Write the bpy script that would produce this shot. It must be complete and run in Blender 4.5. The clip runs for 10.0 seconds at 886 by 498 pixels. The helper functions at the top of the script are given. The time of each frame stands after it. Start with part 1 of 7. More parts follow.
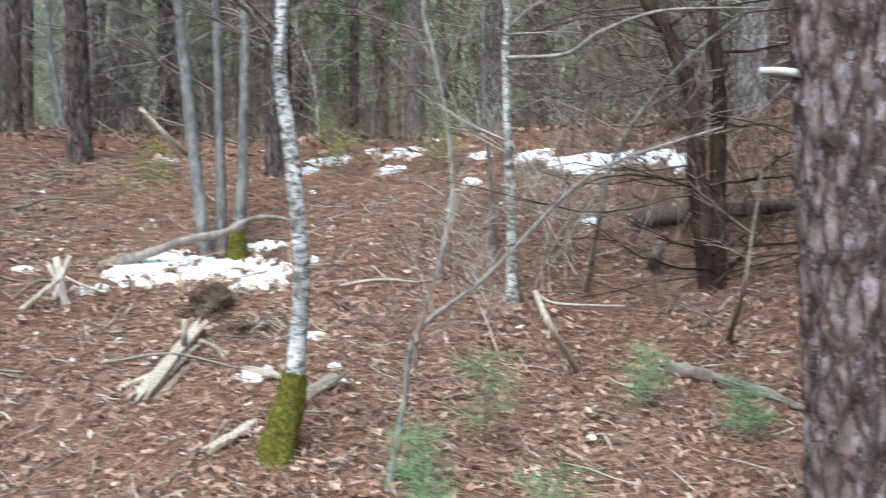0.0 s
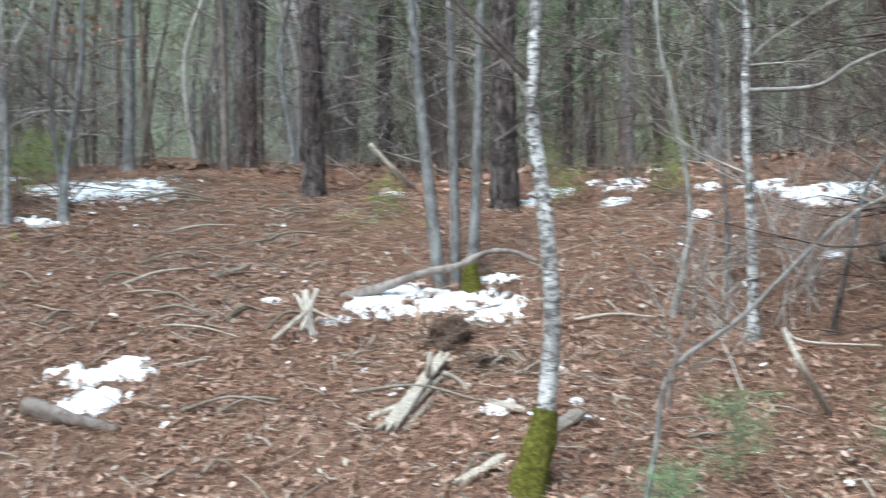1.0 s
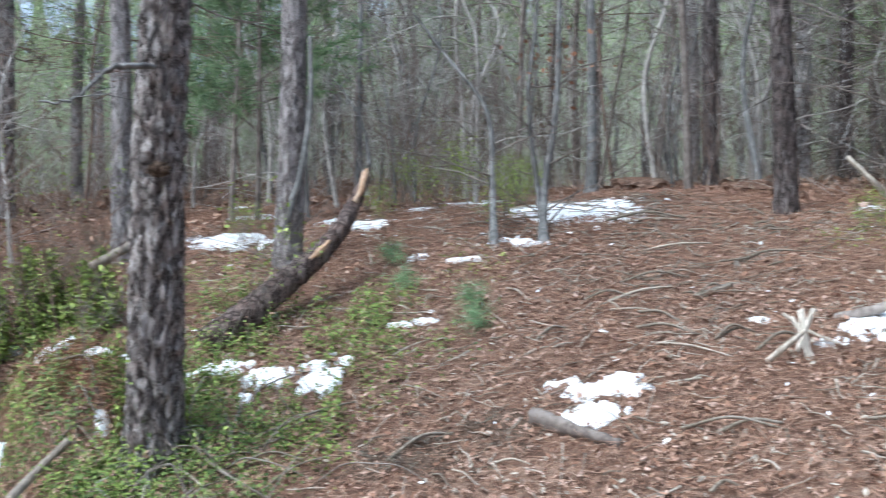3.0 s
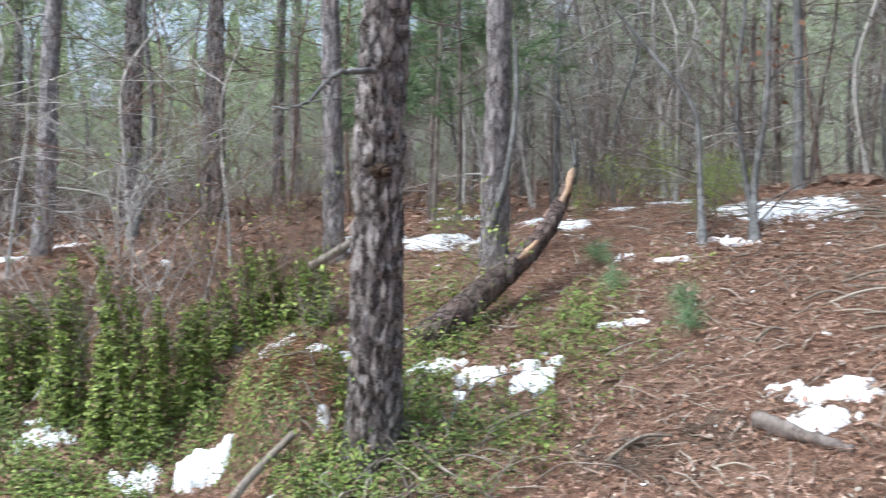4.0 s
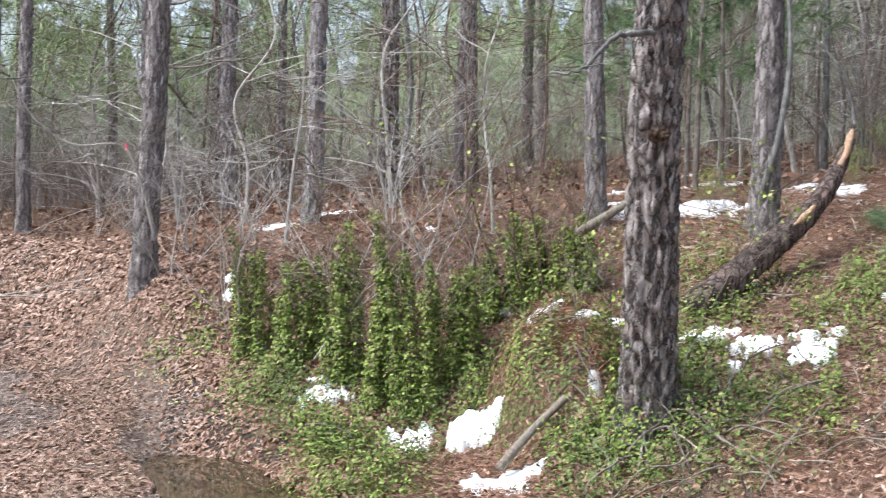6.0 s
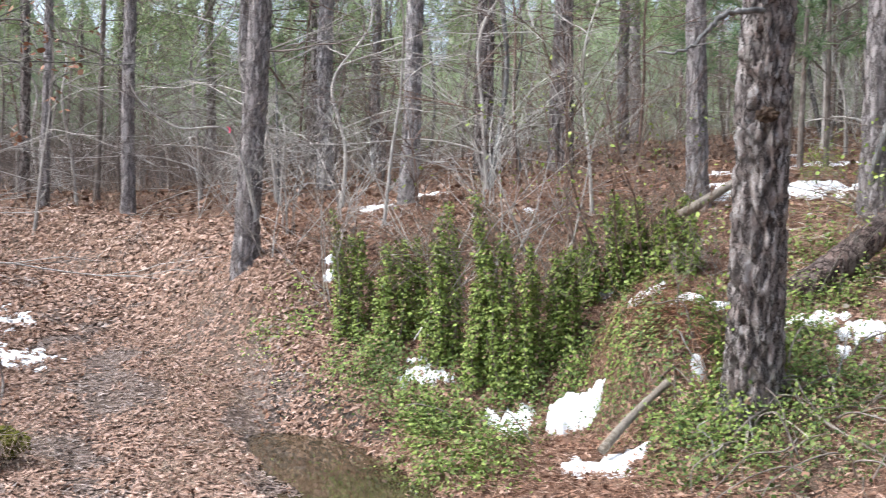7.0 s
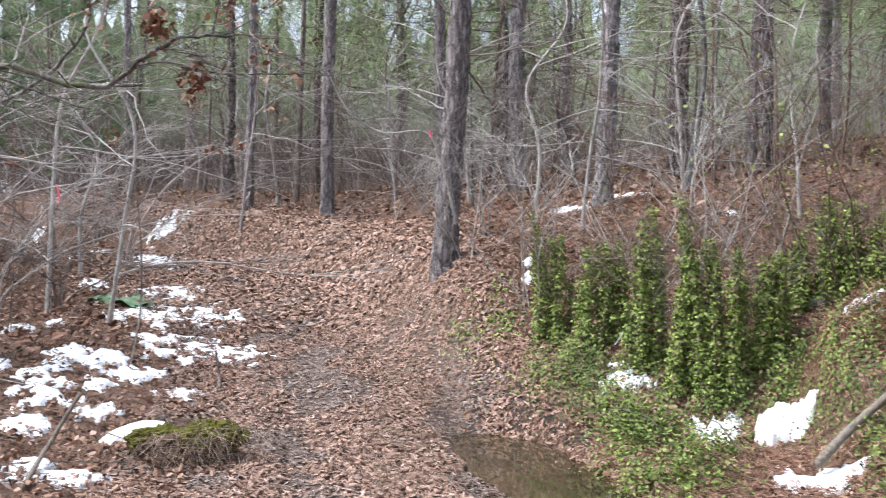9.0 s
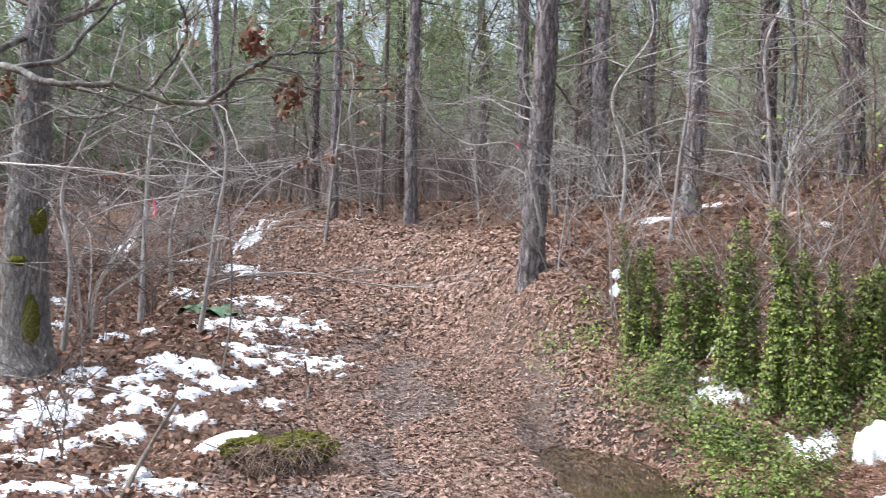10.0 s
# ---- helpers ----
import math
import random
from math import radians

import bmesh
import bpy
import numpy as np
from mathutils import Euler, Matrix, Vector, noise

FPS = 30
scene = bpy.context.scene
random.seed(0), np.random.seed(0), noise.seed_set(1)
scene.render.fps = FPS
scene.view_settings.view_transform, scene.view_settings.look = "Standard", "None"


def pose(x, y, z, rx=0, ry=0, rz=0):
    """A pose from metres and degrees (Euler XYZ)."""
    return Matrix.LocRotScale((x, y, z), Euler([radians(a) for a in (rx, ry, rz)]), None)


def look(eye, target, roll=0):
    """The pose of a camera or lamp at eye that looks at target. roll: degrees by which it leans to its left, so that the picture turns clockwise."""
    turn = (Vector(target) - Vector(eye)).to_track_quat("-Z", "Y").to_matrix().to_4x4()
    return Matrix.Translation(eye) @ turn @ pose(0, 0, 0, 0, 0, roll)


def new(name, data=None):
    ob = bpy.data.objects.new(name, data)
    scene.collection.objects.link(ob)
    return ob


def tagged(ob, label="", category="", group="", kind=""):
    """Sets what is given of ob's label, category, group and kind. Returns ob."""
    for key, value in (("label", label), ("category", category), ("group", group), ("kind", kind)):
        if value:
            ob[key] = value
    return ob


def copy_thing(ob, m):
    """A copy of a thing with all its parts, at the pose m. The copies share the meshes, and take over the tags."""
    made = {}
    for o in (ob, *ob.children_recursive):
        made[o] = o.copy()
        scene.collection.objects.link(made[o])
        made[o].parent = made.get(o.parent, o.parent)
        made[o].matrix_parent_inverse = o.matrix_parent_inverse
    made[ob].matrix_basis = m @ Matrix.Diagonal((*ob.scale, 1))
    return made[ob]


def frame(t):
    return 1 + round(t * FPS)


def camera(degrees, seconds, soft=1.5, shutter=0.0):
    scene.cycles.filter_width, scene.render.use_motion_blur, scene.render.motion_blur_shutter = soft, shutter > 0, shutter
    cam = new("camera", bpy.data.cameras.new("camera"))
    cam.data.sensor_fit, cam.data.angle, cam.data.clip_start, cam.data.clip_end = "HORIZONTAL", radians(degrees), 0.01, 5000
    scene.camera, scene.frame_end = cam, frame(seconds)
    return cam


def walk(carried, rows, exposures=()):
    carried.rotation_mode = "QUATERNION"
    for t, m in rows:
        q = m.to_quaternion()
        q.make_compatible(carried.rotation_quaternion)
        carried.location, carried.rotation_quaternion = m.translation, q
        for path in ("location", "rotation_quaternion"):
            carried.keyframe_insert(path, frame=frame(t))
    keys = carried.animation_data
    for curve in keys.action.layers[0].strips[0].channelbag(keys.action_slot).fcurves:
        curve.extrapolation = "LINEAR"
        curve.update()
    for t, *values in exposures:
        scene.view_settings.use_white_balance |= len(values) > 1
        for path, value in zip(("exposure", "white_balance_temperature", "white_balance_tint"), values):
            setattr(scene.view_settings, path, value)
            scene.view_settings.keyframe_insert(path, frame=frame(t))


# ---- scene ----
cam = camera(43.9, 10.0, soft=1.0, shutter=0.5)
METRES, EYE, TILT, LEAN, TURN = 1.7, 1.6, -1.0, 0.5, 0.0
ROWS = [
    (0.0, 0.0, 0.0, 0.0, -0.0, 0.0, -0.0),
    (0.5, -0.0777, -0.0205, 0.0151, 4.83, 0.85, -0.15),
    (1.0, -0.1612, -0.0489, 0.0326, 10.11, 1.33, -0.22),
    (1.5, -0.2357, -0.0807, 0.0412, 15.82, 1.82, -0.33),
    (2.0, -0.2967, -0.102, 0.0393, 21.31, 2.1, -0.4),
    (2.5, -0.35, -0.1264, 0.0365, 26.89, 2.11, -0.5),
    (3.0, -0.415, -0.1646, 0.0326, 31.82, 2.09, -0.65),
    (4.5, -0.5731, -0.2924, 0.0162, 45.22, 1.78, -0.92),
    (5.0, -0.5943, -0.321, 0.011, 48.71, 1.25, -1.03),
    (5.5, -0.6216, -0.3499, 0.004, 51.05, 0.82, -1.12),
    (7.0, -0.675, -0.4141, 0.01, 57.79, -0.89, -1.28),
    (7.5, -0.6921, -0.4419, 0.0116, 60.4, -1.03, -1.3),
    (8.0, -0.7111, -0.4676, 0.0162, 62.85, -1.12, -1.35),
    (8.5, -0.717, -0.4896, 0.024, 64.87, -1.19, -1.4),
    (9.0, -0.7228, -0.5141, 0.0377, 67.09, -1.26, -1.39),
    (9.5, -0.7302, -0.5361, 0.0541, 69.23, -1.23, -1.4),
    (10.0, -0.7444, -0.567, 0.0602, 71.08, -0.97, -1.45),
]
walk(cam, [(t, pose(0, 0, EYE, TILT, LEAN, TURN) @ pose(METRES * x, METRES * y, METRES * z, 90 + pitch, roll, yaw)) for t, x, y, z, yaw, pitch, roll in ROWS],
     [(0.0, 1.12, 5750, 2), (1.5, 1.07, 5500, -1), (2.5, 1.15, 5450, 2), (5.0, 1.3, 6050, 8), (7.5, 1.42, 6100, 10), (10.0, 1.2, 6050, 12)])


# ---- sky and light: a bright, even overcast ----
world = bpy.data.worlds.new("sky")
scene.world = world
world.use_nodes = True
wn, wl = world.node_tree.nodes, world.node_tree.links
sky = wn.new("ShaderNodeTexSky")
sky.sky_type, sky.sun_disc = "NISHITA", False
sky.sun_elevation, sky.sun_rotation = radians(48), radians(200)
sky.air_density, sky.dust_density, sky.ozone_density = 1.0, 4.0, 1.0
veil = wn.new("ShaderNodeHueSaturation")           # cloud takes most of the blue out
veil.inputs["Saturation"].default_value = 0.6
wl.new(sky.outputs[0], veil.inputs["Color"])
wl.new(veil.outputs[0], wn["Background"].inputs[0])
wn["Background"].inputs[1].default_value = 0.15
sun_data = bpy.data.lights.new("sun", "SUN")
sun_data.energy, sun_data.angle, sun_data.color = 1.5, radians(28), (1.0, 0.99, 0.97)
sun = new("sun", sun_data)
sun.matrix_world = look((0, 0, 30), (6.0, 12.0, 0))

# ---- lie of the land: a forest track with a bank that rises beside it ----
OX, OY = -1.27, -0.96            # where the track's axis starts
UX, UY = -0.951, 0.309           # along the track
RX, RY = 0.309, 0.951            # across it, towards the bank


def softmax2(a, b, k):
    return 0.5 * (a + b + np.sqrt((a - b) ** 2 + k * k))


def softmin2(a, b, k):
    return 0.5 * (a + b - np.sqrt((a - b) ** 2 + k * k))


def step01(x, a, b):
    t = np.clip((x - a) / (b - a), 0.0, 1.0)
    return t * t * (3 - 2 * t)


def track_coords(x, y):
    dx, dy = np.asarray(x, float) - OX, np.asarray(y, float) - OY
    return dx * UX + dy * UY, dx * RX + dy * RY


def track_centre(s):
    """How far the track's middle has swung to the left after s metres."""
    return -0.024 * np.clip(np.asarray(s, float) - 8.8, 0, 9.5) ** 2.4 - 1.2 * np.clip(np.asarray(s, float) - 18.3, 0, 40)


def bump(s, n, s0, n0, r, h):
    return h * np.exp(-((s - s0) ** 2 + (n - n0) ** 2) / (r * r))


def height(x, y):
    """The ground's height in metres at a place, or at many."""
    s, n = track_coords(x, y)
    road = 1.9 * (1 - np.exp(-np.clip(s - 8.4, 0, 60) / 8.0)) * step01(s, 7.9, 9.6)
    off = n - track_centre(s)
    sb, nb = np.clip(s, -1.5, 10.3), np.clip(off, -3, 13.5)
    bank = -3.88 + 0.183 * sb + 0.779 * nb - 0.0255 * sb * nb + 0.021 * sb * sb - 0.0196 * nb * nb
    bank = bank + 0.08 * np.clip(s - 10.3, 0, 9)
    bank = bank + 0.45 * np.exp(-(((s - 7.66) / 0.58) ** 2 + ((n - 3.92) / 0.44) ** 2) ** 3) + bump(s, n, 7.7, 3.0, 0.85, -0.45)
    bank = bank + bump(s, n, 0.0, 8.0, 1.6, -0.3) + bump(s, n, 1.5, 6.2, 1.0, 0.22)
    bank = bank + 0.58 * step01(s, 9.7, 10.9)
    cap = 1.47 + 0.115 * np.clip(n, 0, 14) + 0.1 * np.clip(s - 12, 0, 8)
    bank = softmin2(bank, cap, 0.35)
    bank = softmax2(bank, road, 0.12)
    wide = 0.4 * step01(s, 11.5, 14.0)
    near = 0.35 * step01(s, 9.3, 10.8)
    right = step01(off, 0.62 + wide - near, 1.65 + wide - near)
    verge = road + 0.1 * step01(-off, 1.0, 2.6) + 0.05 * np.clip(-off - 3, 0, 14)
    h = np.where(off > 0, road + (bank - road) * right, verge)
    h = h + 0.035 * np.sin(1.7 * x + 0.6 * y) * np.sin(1.3 * y - 0.4 * x) + 0.018 * np.sin(4.1 * x + 1.1) * np.sin(3.7 * y + 0.5)
    h = h + 0.2 * np.exp(-((x + 9.42) ** 2 + (y - 0.28) ** 2) / 0.14)      # a hump of leaves beside the stump
    # wheel ruts and the hollow that holds the water
    h = h - 0.045 * np.exp(-((off - 1.0) / 0.2) ** 2) - 0.045 * np.exp(-((off + 0.22) / 0.22) ** 2)
    h = h - 0.16 * np.exp(-((s - 7.55) / 1.65) ** 4 - ((off - 1.47 + 0.13 * (s - 7.5)) / 0.36) ** 4)
    return h



def ground_z(x, y):
    return float(height(np.float64(x), np.float64(y)))


# ---- materials ----
class Nodes:
    """A small helper to write node materials briefly."""

    def __init__(self, name, rough=0.9, spec=0.3):
        self.m = bpy.data.materials.new(name)
        self.m.use_nodes = True
        self.t = self.m.node_tree
        self.b = self.t.nodes["Principled BSDF"]
        self.b.inputs["Roughness"].default_value = rough
        self.b.inputs["Specular IOR Level"].default_value = spec
        self.co = self.add("ShaderNodeTexCoord").outputs["Object"]

    def add(self, kind):
        return self.t.nodes.new(kind)

    def link(self, a, b):
        self.t.links.new(a, b)

    def mapped(self, scale, co=None):
        n = self.add("ShaderNodeMapping")
        n.inputs["Scale"].default_value = scale
        self.link(co or self.co, n.inputs["Vector"])
        return n.outputs[0]

    def noise(self, scale, detail=4.0, rough=0.6, co=None, distort=0.0):
        n = self.add("ShaderNodeTexNoise")
        n.inputs["Scale"].default_value, n.inputs["Detail"].default_value = scale, detail
        n.inputs["Roughness"].default_value, n.inputs["Distortion"].default_value = rough, distort
        self.link(co or self.co, n.inputs["Vector"])
        return n.outputs["Fac"]

    def cells(self, scale, co=None, feature="F1", out="Distance"):
        n = self.add("ShaderNodeTexVoronoi")
        n.feature = feature
        n.inputs["Scale"].default_value = scale
        self.link(co or self.co, n.inputs["Vector"])
        return n.outputs[out]

    def ramp(self, fac, *stops):
        n = self.add("ShaderNodeValToRGB")
        e = n.color_ramp.elements
        while len(e) < len(stops):
            e.new(0.5)
        for el, (p, c) in zip(e, stops):
            el.position, el.color = p, (*c, 1) if len(c) == 3 else c
        self.link(fac, n.inputs[0])
        return n.outputs[0]

    def mix(self, fac, a, b, kind="MIX"):
        n = self.add("ShaderNodeMix")
        n.data_type, n.blend_type = "RGBA", kind
        for socket, v in ((n.inputs[0], fac), (n.inputs[6], a), (n.inputs[7], b)):
            if isinstance(v, (int, float)):
                socket.default_value = v
            elif isinstance(v, tuple):
                socket.default_value = (*v, 1)
            else:
                self.link(v, socket)
        return n.outputs[2]

    def dim(self, colour, share):
        return tuple(v * share for v in colour)

    def mixed(self, a, b, share):
        return tuple(p + (q - p) * share for p, q in zip(a, b))

    def island(self):
        return self.add("ShaderNodeNewGeometry").outputs["Random Per Island"]

    def object_random(self):
        return self.add("ShaderNodeObjectInfo").outputs["Random"]

    def up(self):
        """How far the surface faces upwards, 0 to 1."""
        n = self.add("ShaderNodeSeparateXYZ")
        self.link(self.add("ShaderNodeNewGeometry").outputs["Normal"], n.inputs[0])
        return n.outputs["Z"]

    def done(self, colour, relief=None, strength=0.5, distance=0.01, rough=None):
        if isinstance(colour, tuple):
            self.b.inputs["Base Color"].default_value = (*colour, 1)
        else:
            self.link(colour, self.b.inputs["Base Color"])
        if rough is not None:
            self.link(rough, self.b.inputs["Roughness"])
        if relief is not None:
            n = self.add("ShaderNodeBump")
            n.inputs["Strength"].default_value, n.inputs["Distance"].default_value = strength, distance
            self.link(relief, n.inputs["Height"])
            self.link(n.outputs[0], self.b.inputs["Normal"])
        return self.m


def ground_material():
    k = Nodes("forest_floor", 0.95, 0.2)
    fine = k.noise(55, 6, 0.8)
    strands = k.noise(26, 5, 0.75, k.mapped((1.0, 3.2, 1.0)), 0.6)
    flecks = k.cells(16, out="Color")
    bw = k.add("ShaderNodeRGBToBW")
    k.link(flecks, bw.inputs[0])
    needles = k.ramp(k.mix(0.5, fine, strands), (0.33, (0.035, 0.021, 0.016)), (0.5, (0.18, 0.105, 0.074)), (0.66, (0.36, 0.245, 0.185)))
    leaves = k.ramp(bw.outputs[0], (0.2, (0.07, 0.042, 0.03)), (0.5, (0.19, 0.117, 0.083)), (0.85, (0.36, 0.26, 0.2)))
    patch = k.ramp(k.noise(0.9, 4, 0.65), (0.4, (0, 0, 0)), (0.62, (0.8, 0.8, 0.8)))
    c = k.mix(patch, needles, leaves)
    bare = k.ramp(k.noise(0.55, 5, 0.7), (0.6, (0, 0, 0)), (0.72, (0.9, 0.9, 0.9)))
    c = k.mix(bare, c, (0.085, 0.058, 0.042))
    return k.done(c, fine, 0.9, 0.03)


def road_material():
    k = Nodes("muddy_track", 0.9, 0.35)
    c = k.ramp(k.noise(14, 6, 0.75), (0.3, (0.06, 0.045, 0.036)), (0.52, (0.16, 0.117, 0.09)), (0.75, (0.3, 0.23, 0.18)))
    wet = k.ramp(k.noise(1.1, 3, 0.5), (0.45, (0.95, 0.95, 0.95)), (0.65, (0.35, 0.35, 0.35)))
    return k.done(c, k.noise(45, 5, 0.7), 0.8, 0.02, wet)


def bark_pine_material(name="pine_bark", dark=(0.06, 0.051, 0.048), mid=(0.3, 0.27, 0.262), pale=(0.54, 0.525, 0.52), brown=(0.24, 0.18, 0.16), size=1.0, squat=1.0):
    """Weathered pale flakes lifting from brown plates, with dark furrows between."""
    k = Nodes(name, 0.95, 0.15)
    jag = k.mix(0.035, k.co, k.noise(22 * size, 4, 0.7), "LINEAR_LIGHT")
    ridge = k.noise(1.0, 3, 0.6, k.mapped((24 * size, 24 * size, 4.5 * size * squat), jag), 0.4)
    flake = k.noise(1.0, 4, 0.7, k.mapped((30 * size, 30 * size, 8 * size * squat), jag), 0.5)
    grain = k.noise(1.0, 5, 0.8, k.mapped((110 * size, 110 * size, 45 * size)))
    crack = k.mix(0.09, k.cells(1.0, k.mapped((15 * size, 15 * size, 3.0 * size * squat), jag), "DISTANCE_TO_EDGE"), grain, "LINEAR_LIGHT")
    c = k.ramp(grain, (0.3, k.dim(mid, 0.55)), (0.5, mid), (0.7, k.mixed(mid, pale, 0.4)))
    c = k.mix(k.ramp(k.noise(5.0, 4, 0.7), (0.42, (0, 0, 0)), (0.6, (0.75, 0.75, 0.75))), c, k.mix(0.6, c, brown))
    c = k.mix(k.ramp(flake, (0.5, (0, 0, 0)), (0.57, (0.7, 0.7, 0.7))), c, k.mix(grain, k.dim(pale, 0.7), k.dim(pale, 1.2)))
    c = k.mix(k.ramp(ridge, (0.35, (0.9, 0.9, 0.9)), (0.42, (0, 0, 0))), c, dark)
    c = k.mix(k.ramp(crack, (0.02, (0.92, 0.92, 0.92)), (0.11, (0, 0, 0))), c, dark)
    lich = k.ramp(k.noise(3.1, 5, 0.7), (0.6, (0, 0, 0)), (0.74, (0.45, 0.45, 0.45)))
    c = k.mix(lich, c, (0.3, 0.31, 0.27))
    c = k.mix(k.object_random(), c, k.mix(1.0, c, (0.82, 0.78, 0.76), "MULTIPLY"))
    relief = k.mix(0.5, k.mix(0.35, flake, grain), k.ramp(crack, (0.02, (0, 0, 0)), (0.2, (1, 1, 1))))
    return k.done(c, relief, 1.0, 0.03)


def bark_smooth_material(name, dark, mid, pale, stretch=0.3, moss=0.0):
    k = Nodes(name, 0.9, 0.2)
    grain = k.noise(30, 5, 0.7, k.mapped((1, 1, stretch)))
    c = k.ramp(grain, (0.3, dark), (0.52, mid), (0.75, pale))
    blot = k.ramp(k.noise(5, 4, 0.65), (0.48, (0, 0, 0)), (0.62, (1, 1, 1)))
    c = k.mix(blot, c, k.mix(0.6, c, pale))
    if moss:
        green = k.ramp(k.noise(2.2, 4, 0.7), (0.6 - moss, (0, 0, 0)), (0.78 - moss, (1, 1, 1)))
        c = k.mix(green, c, (0.1, 0.115, 0.03))
    c = k.mix(k.object_random(), c, k.mix(1.0, c, (0.72, 0.7, 0.7), "MULTIPLY"))
    return k.done(c, grain, 0.6, 0.008)


def birch_material():
    k = Nodes("pale_banded_bark", 0.85, 0.25)
    bands = k.noise(15, 5, 0.7, k.mapped((1.0, 1.0, 2.2)), 0.4)
    c = k.ramp(bands, (0.4, (0.06, 0.055, 0.05)), (0.47, (0.24, 0.23, 0.22)), (0.56, (0.6, 0.6, 0.59)))
    blot = k.ramp(k.noise(3.5, 4, 0.7), (0.44, (0, 0, 0)), (0.58, (1, 1, 1)))
    c = k.mix(blot, c, k.mix(0.65, c, (0.13, 0.125, 0.12)))
    return k.done(c, bands, 0.5, 0.008)


def moss_material():
    k = Nodes("moss", 1.0, 0.1)
    f = k.noise(55, 5, 0.75)
    c = k.ramp(f, (0.3, (0.03, 0.034, 0.008)), (0.52, (0.14, 0.138, 0.028)), (0.75, (0.33, 0.31, 0.07)))
    return k.done(c, f, 1.0, 0.02)


def snow_material():
    k = Nodes("old_snow", 0.6, 0.4)
    c = k.ramp(k.noise(9, 5, 0.7), (0.25, (0.62, 0.66, 0.7)), (0.5, (0.84, 0.87, 0.9)), (0.8, (0.93, 0.94, 0.95)))
    dirt = k.ramp(k.noise(46, 3, 0.6), (0.66, (0, 0, 0)), (0.76, (0.7, 0.7, 0.7)))
    c = k.mix(dirt, c, (0.4, 0.33, 0.27))
    k.b.inputs["Subsurface Weight"].default_value = 0.0
    return k.done(c, k.noise(22, 4, 0.6), 0.3, 0.015)


def wood_material(name, dark, mid, pale):
    k = Nodes(name, 0.85, 0.25)
    g = k.noise(9, 5, 0.7, k.mapped((7, 7, 1.0)))
    c = k.ramp(g, (0.3, dark), (0.5, mid), (0.72, pale))
    grey = k.ramp(k.noise(4, 4, 0.6), (0.45, (0, 0, 0)), (0.65, (0.8, 0.8, 0.8)))
    c = k.mix(grey, c, k.mix(0.6, c, (0.3, 0.27, 0.24)))
    return k.done(c, g, 0.7, 0.01)


def leaf_material(name, stops, rough=0.75, spec=0.3):
    k = Nodes(name, rough, spec)
    c = k.ramp(k.island(), *stops)
    c = k.mix(0.35, c, k.ramp(k.noise(40, 3), (0.35, (0.05, 0.04, 0.03)), (0.7, (0.5, 0.42, 0.34))), "OVERLAY")
    return k.done(c)


def plain_leaf(name, stops, rough=0.6, through_light=0.0):
    k = Nodes(name, rough, 0.35)
    if through_light:
        k.b.inputs["Transmission Weight"].default_value = 0.0
    return k.done(k.ramp(k.island(), *stops))


def backdrop_material():
    """Far trunks below, their woodland shade painted in; far crowns above, paled for haze."""
    k = Nodes("distant_woods", 1.0, 0.0)
    streak = k.noise(3.0, 5, 0.75, k.mapped((0.9, 0.9, 0.06)))
    fine = k.noise(1.6, 6, 0.8)
    c = k.ramp(streak, (0.3, (0.06, 0.052, 0.047)), (0.5, (0.14, 0.125, 0.115)), (0.7, (0.28, 0.26, 0.245)))
    z = k.add("ShaderNodeSeparateXYZ")
    k.link(k.co, z.inputs[0])
    crowns = k.add("ShaderNodeMapRange")
    crowns.inputs["From Min"].default_value, crowns.inputs["From Max"].default_value = 4.0, 11.0
    k.link(z.outputs["Z"], crowns.inputs["Value"])
    blot = k.mix(0.75, crowns.outputs[0], k.noise(0.35, 5, 0.7), "OVERLAY")
    green = k.ramp(blot, (0.3, (0, 0, 0)), (0.6, (0.9, 0.9, 0.9)))
    c = k.mix(green, c, k.ramp(fine, (0.32, (0.15, 0.22, 0.11)), (0.55, (0.34, 0.43, 0.26)), (0.75, (0.62, 0.68, 0.52))))
    return k.done(c)


def water_material():
    k = Nodes("puddle_water", 0.04, 0.5)
    c = k.ramp(k.noise(4, 4, 0.6), (0.35, (0.03, 0.022, 0.012)), (0.7, (0.075, 0.056, 0.03)))
    return k.done(c, k.noise(6, 2, 0.5), 0.06, 0.01)


M_GROUND, M_ROAD = ground_material(), road_material()
M_PINE = bark_pine_material()
M_PINE_DARK = bark_pine_material("dark_pine_bark", (0.04, 0.034, 0.032), (0.15, 0.127, 0.122), (0.26, 0.24, 0.24), (0.16, 0.115, 0.1), 1.1)
M_PINE_GREY = bark_pine_material("weathered_pine_bark", (0.15, 0.137, 0.137), (0.4, 0.378, 0.385), (0.55, 0.54, 0.545), (0.34, 0.295, 0.285), 1.2)
M_PINE_SCALY = bark_pine_material("scaly_pine_bark", (0.075, 0.057, 0.053), (0.2, 0.158, 0.152), (0.36, 0.335, 0.365), (0.22, 0.14, 0.115), 1.0, 1.5)
M_CEDAR = bark_smooth_material("cedar_bark", (0.012, 0.008, 0.007), (0.036, 0.023, 0.018), (0.09, 0.062, 0.052), 0.12)
M_OAK_TRUNK = bark_pine_material("furrowed_oak_bark", (0.16, 0.155, 0.145), (0.38, 0.37, 0.35), (0.52, 0.52, 0.5), (0.34, 0.32, 0.29), 1.9)
M_GREY = bark_smooth_material("grey_bark", (0.07, 0.069, 0.067), (0.165, 0.165, 0.162), (0.34, 0.345, 0.34))
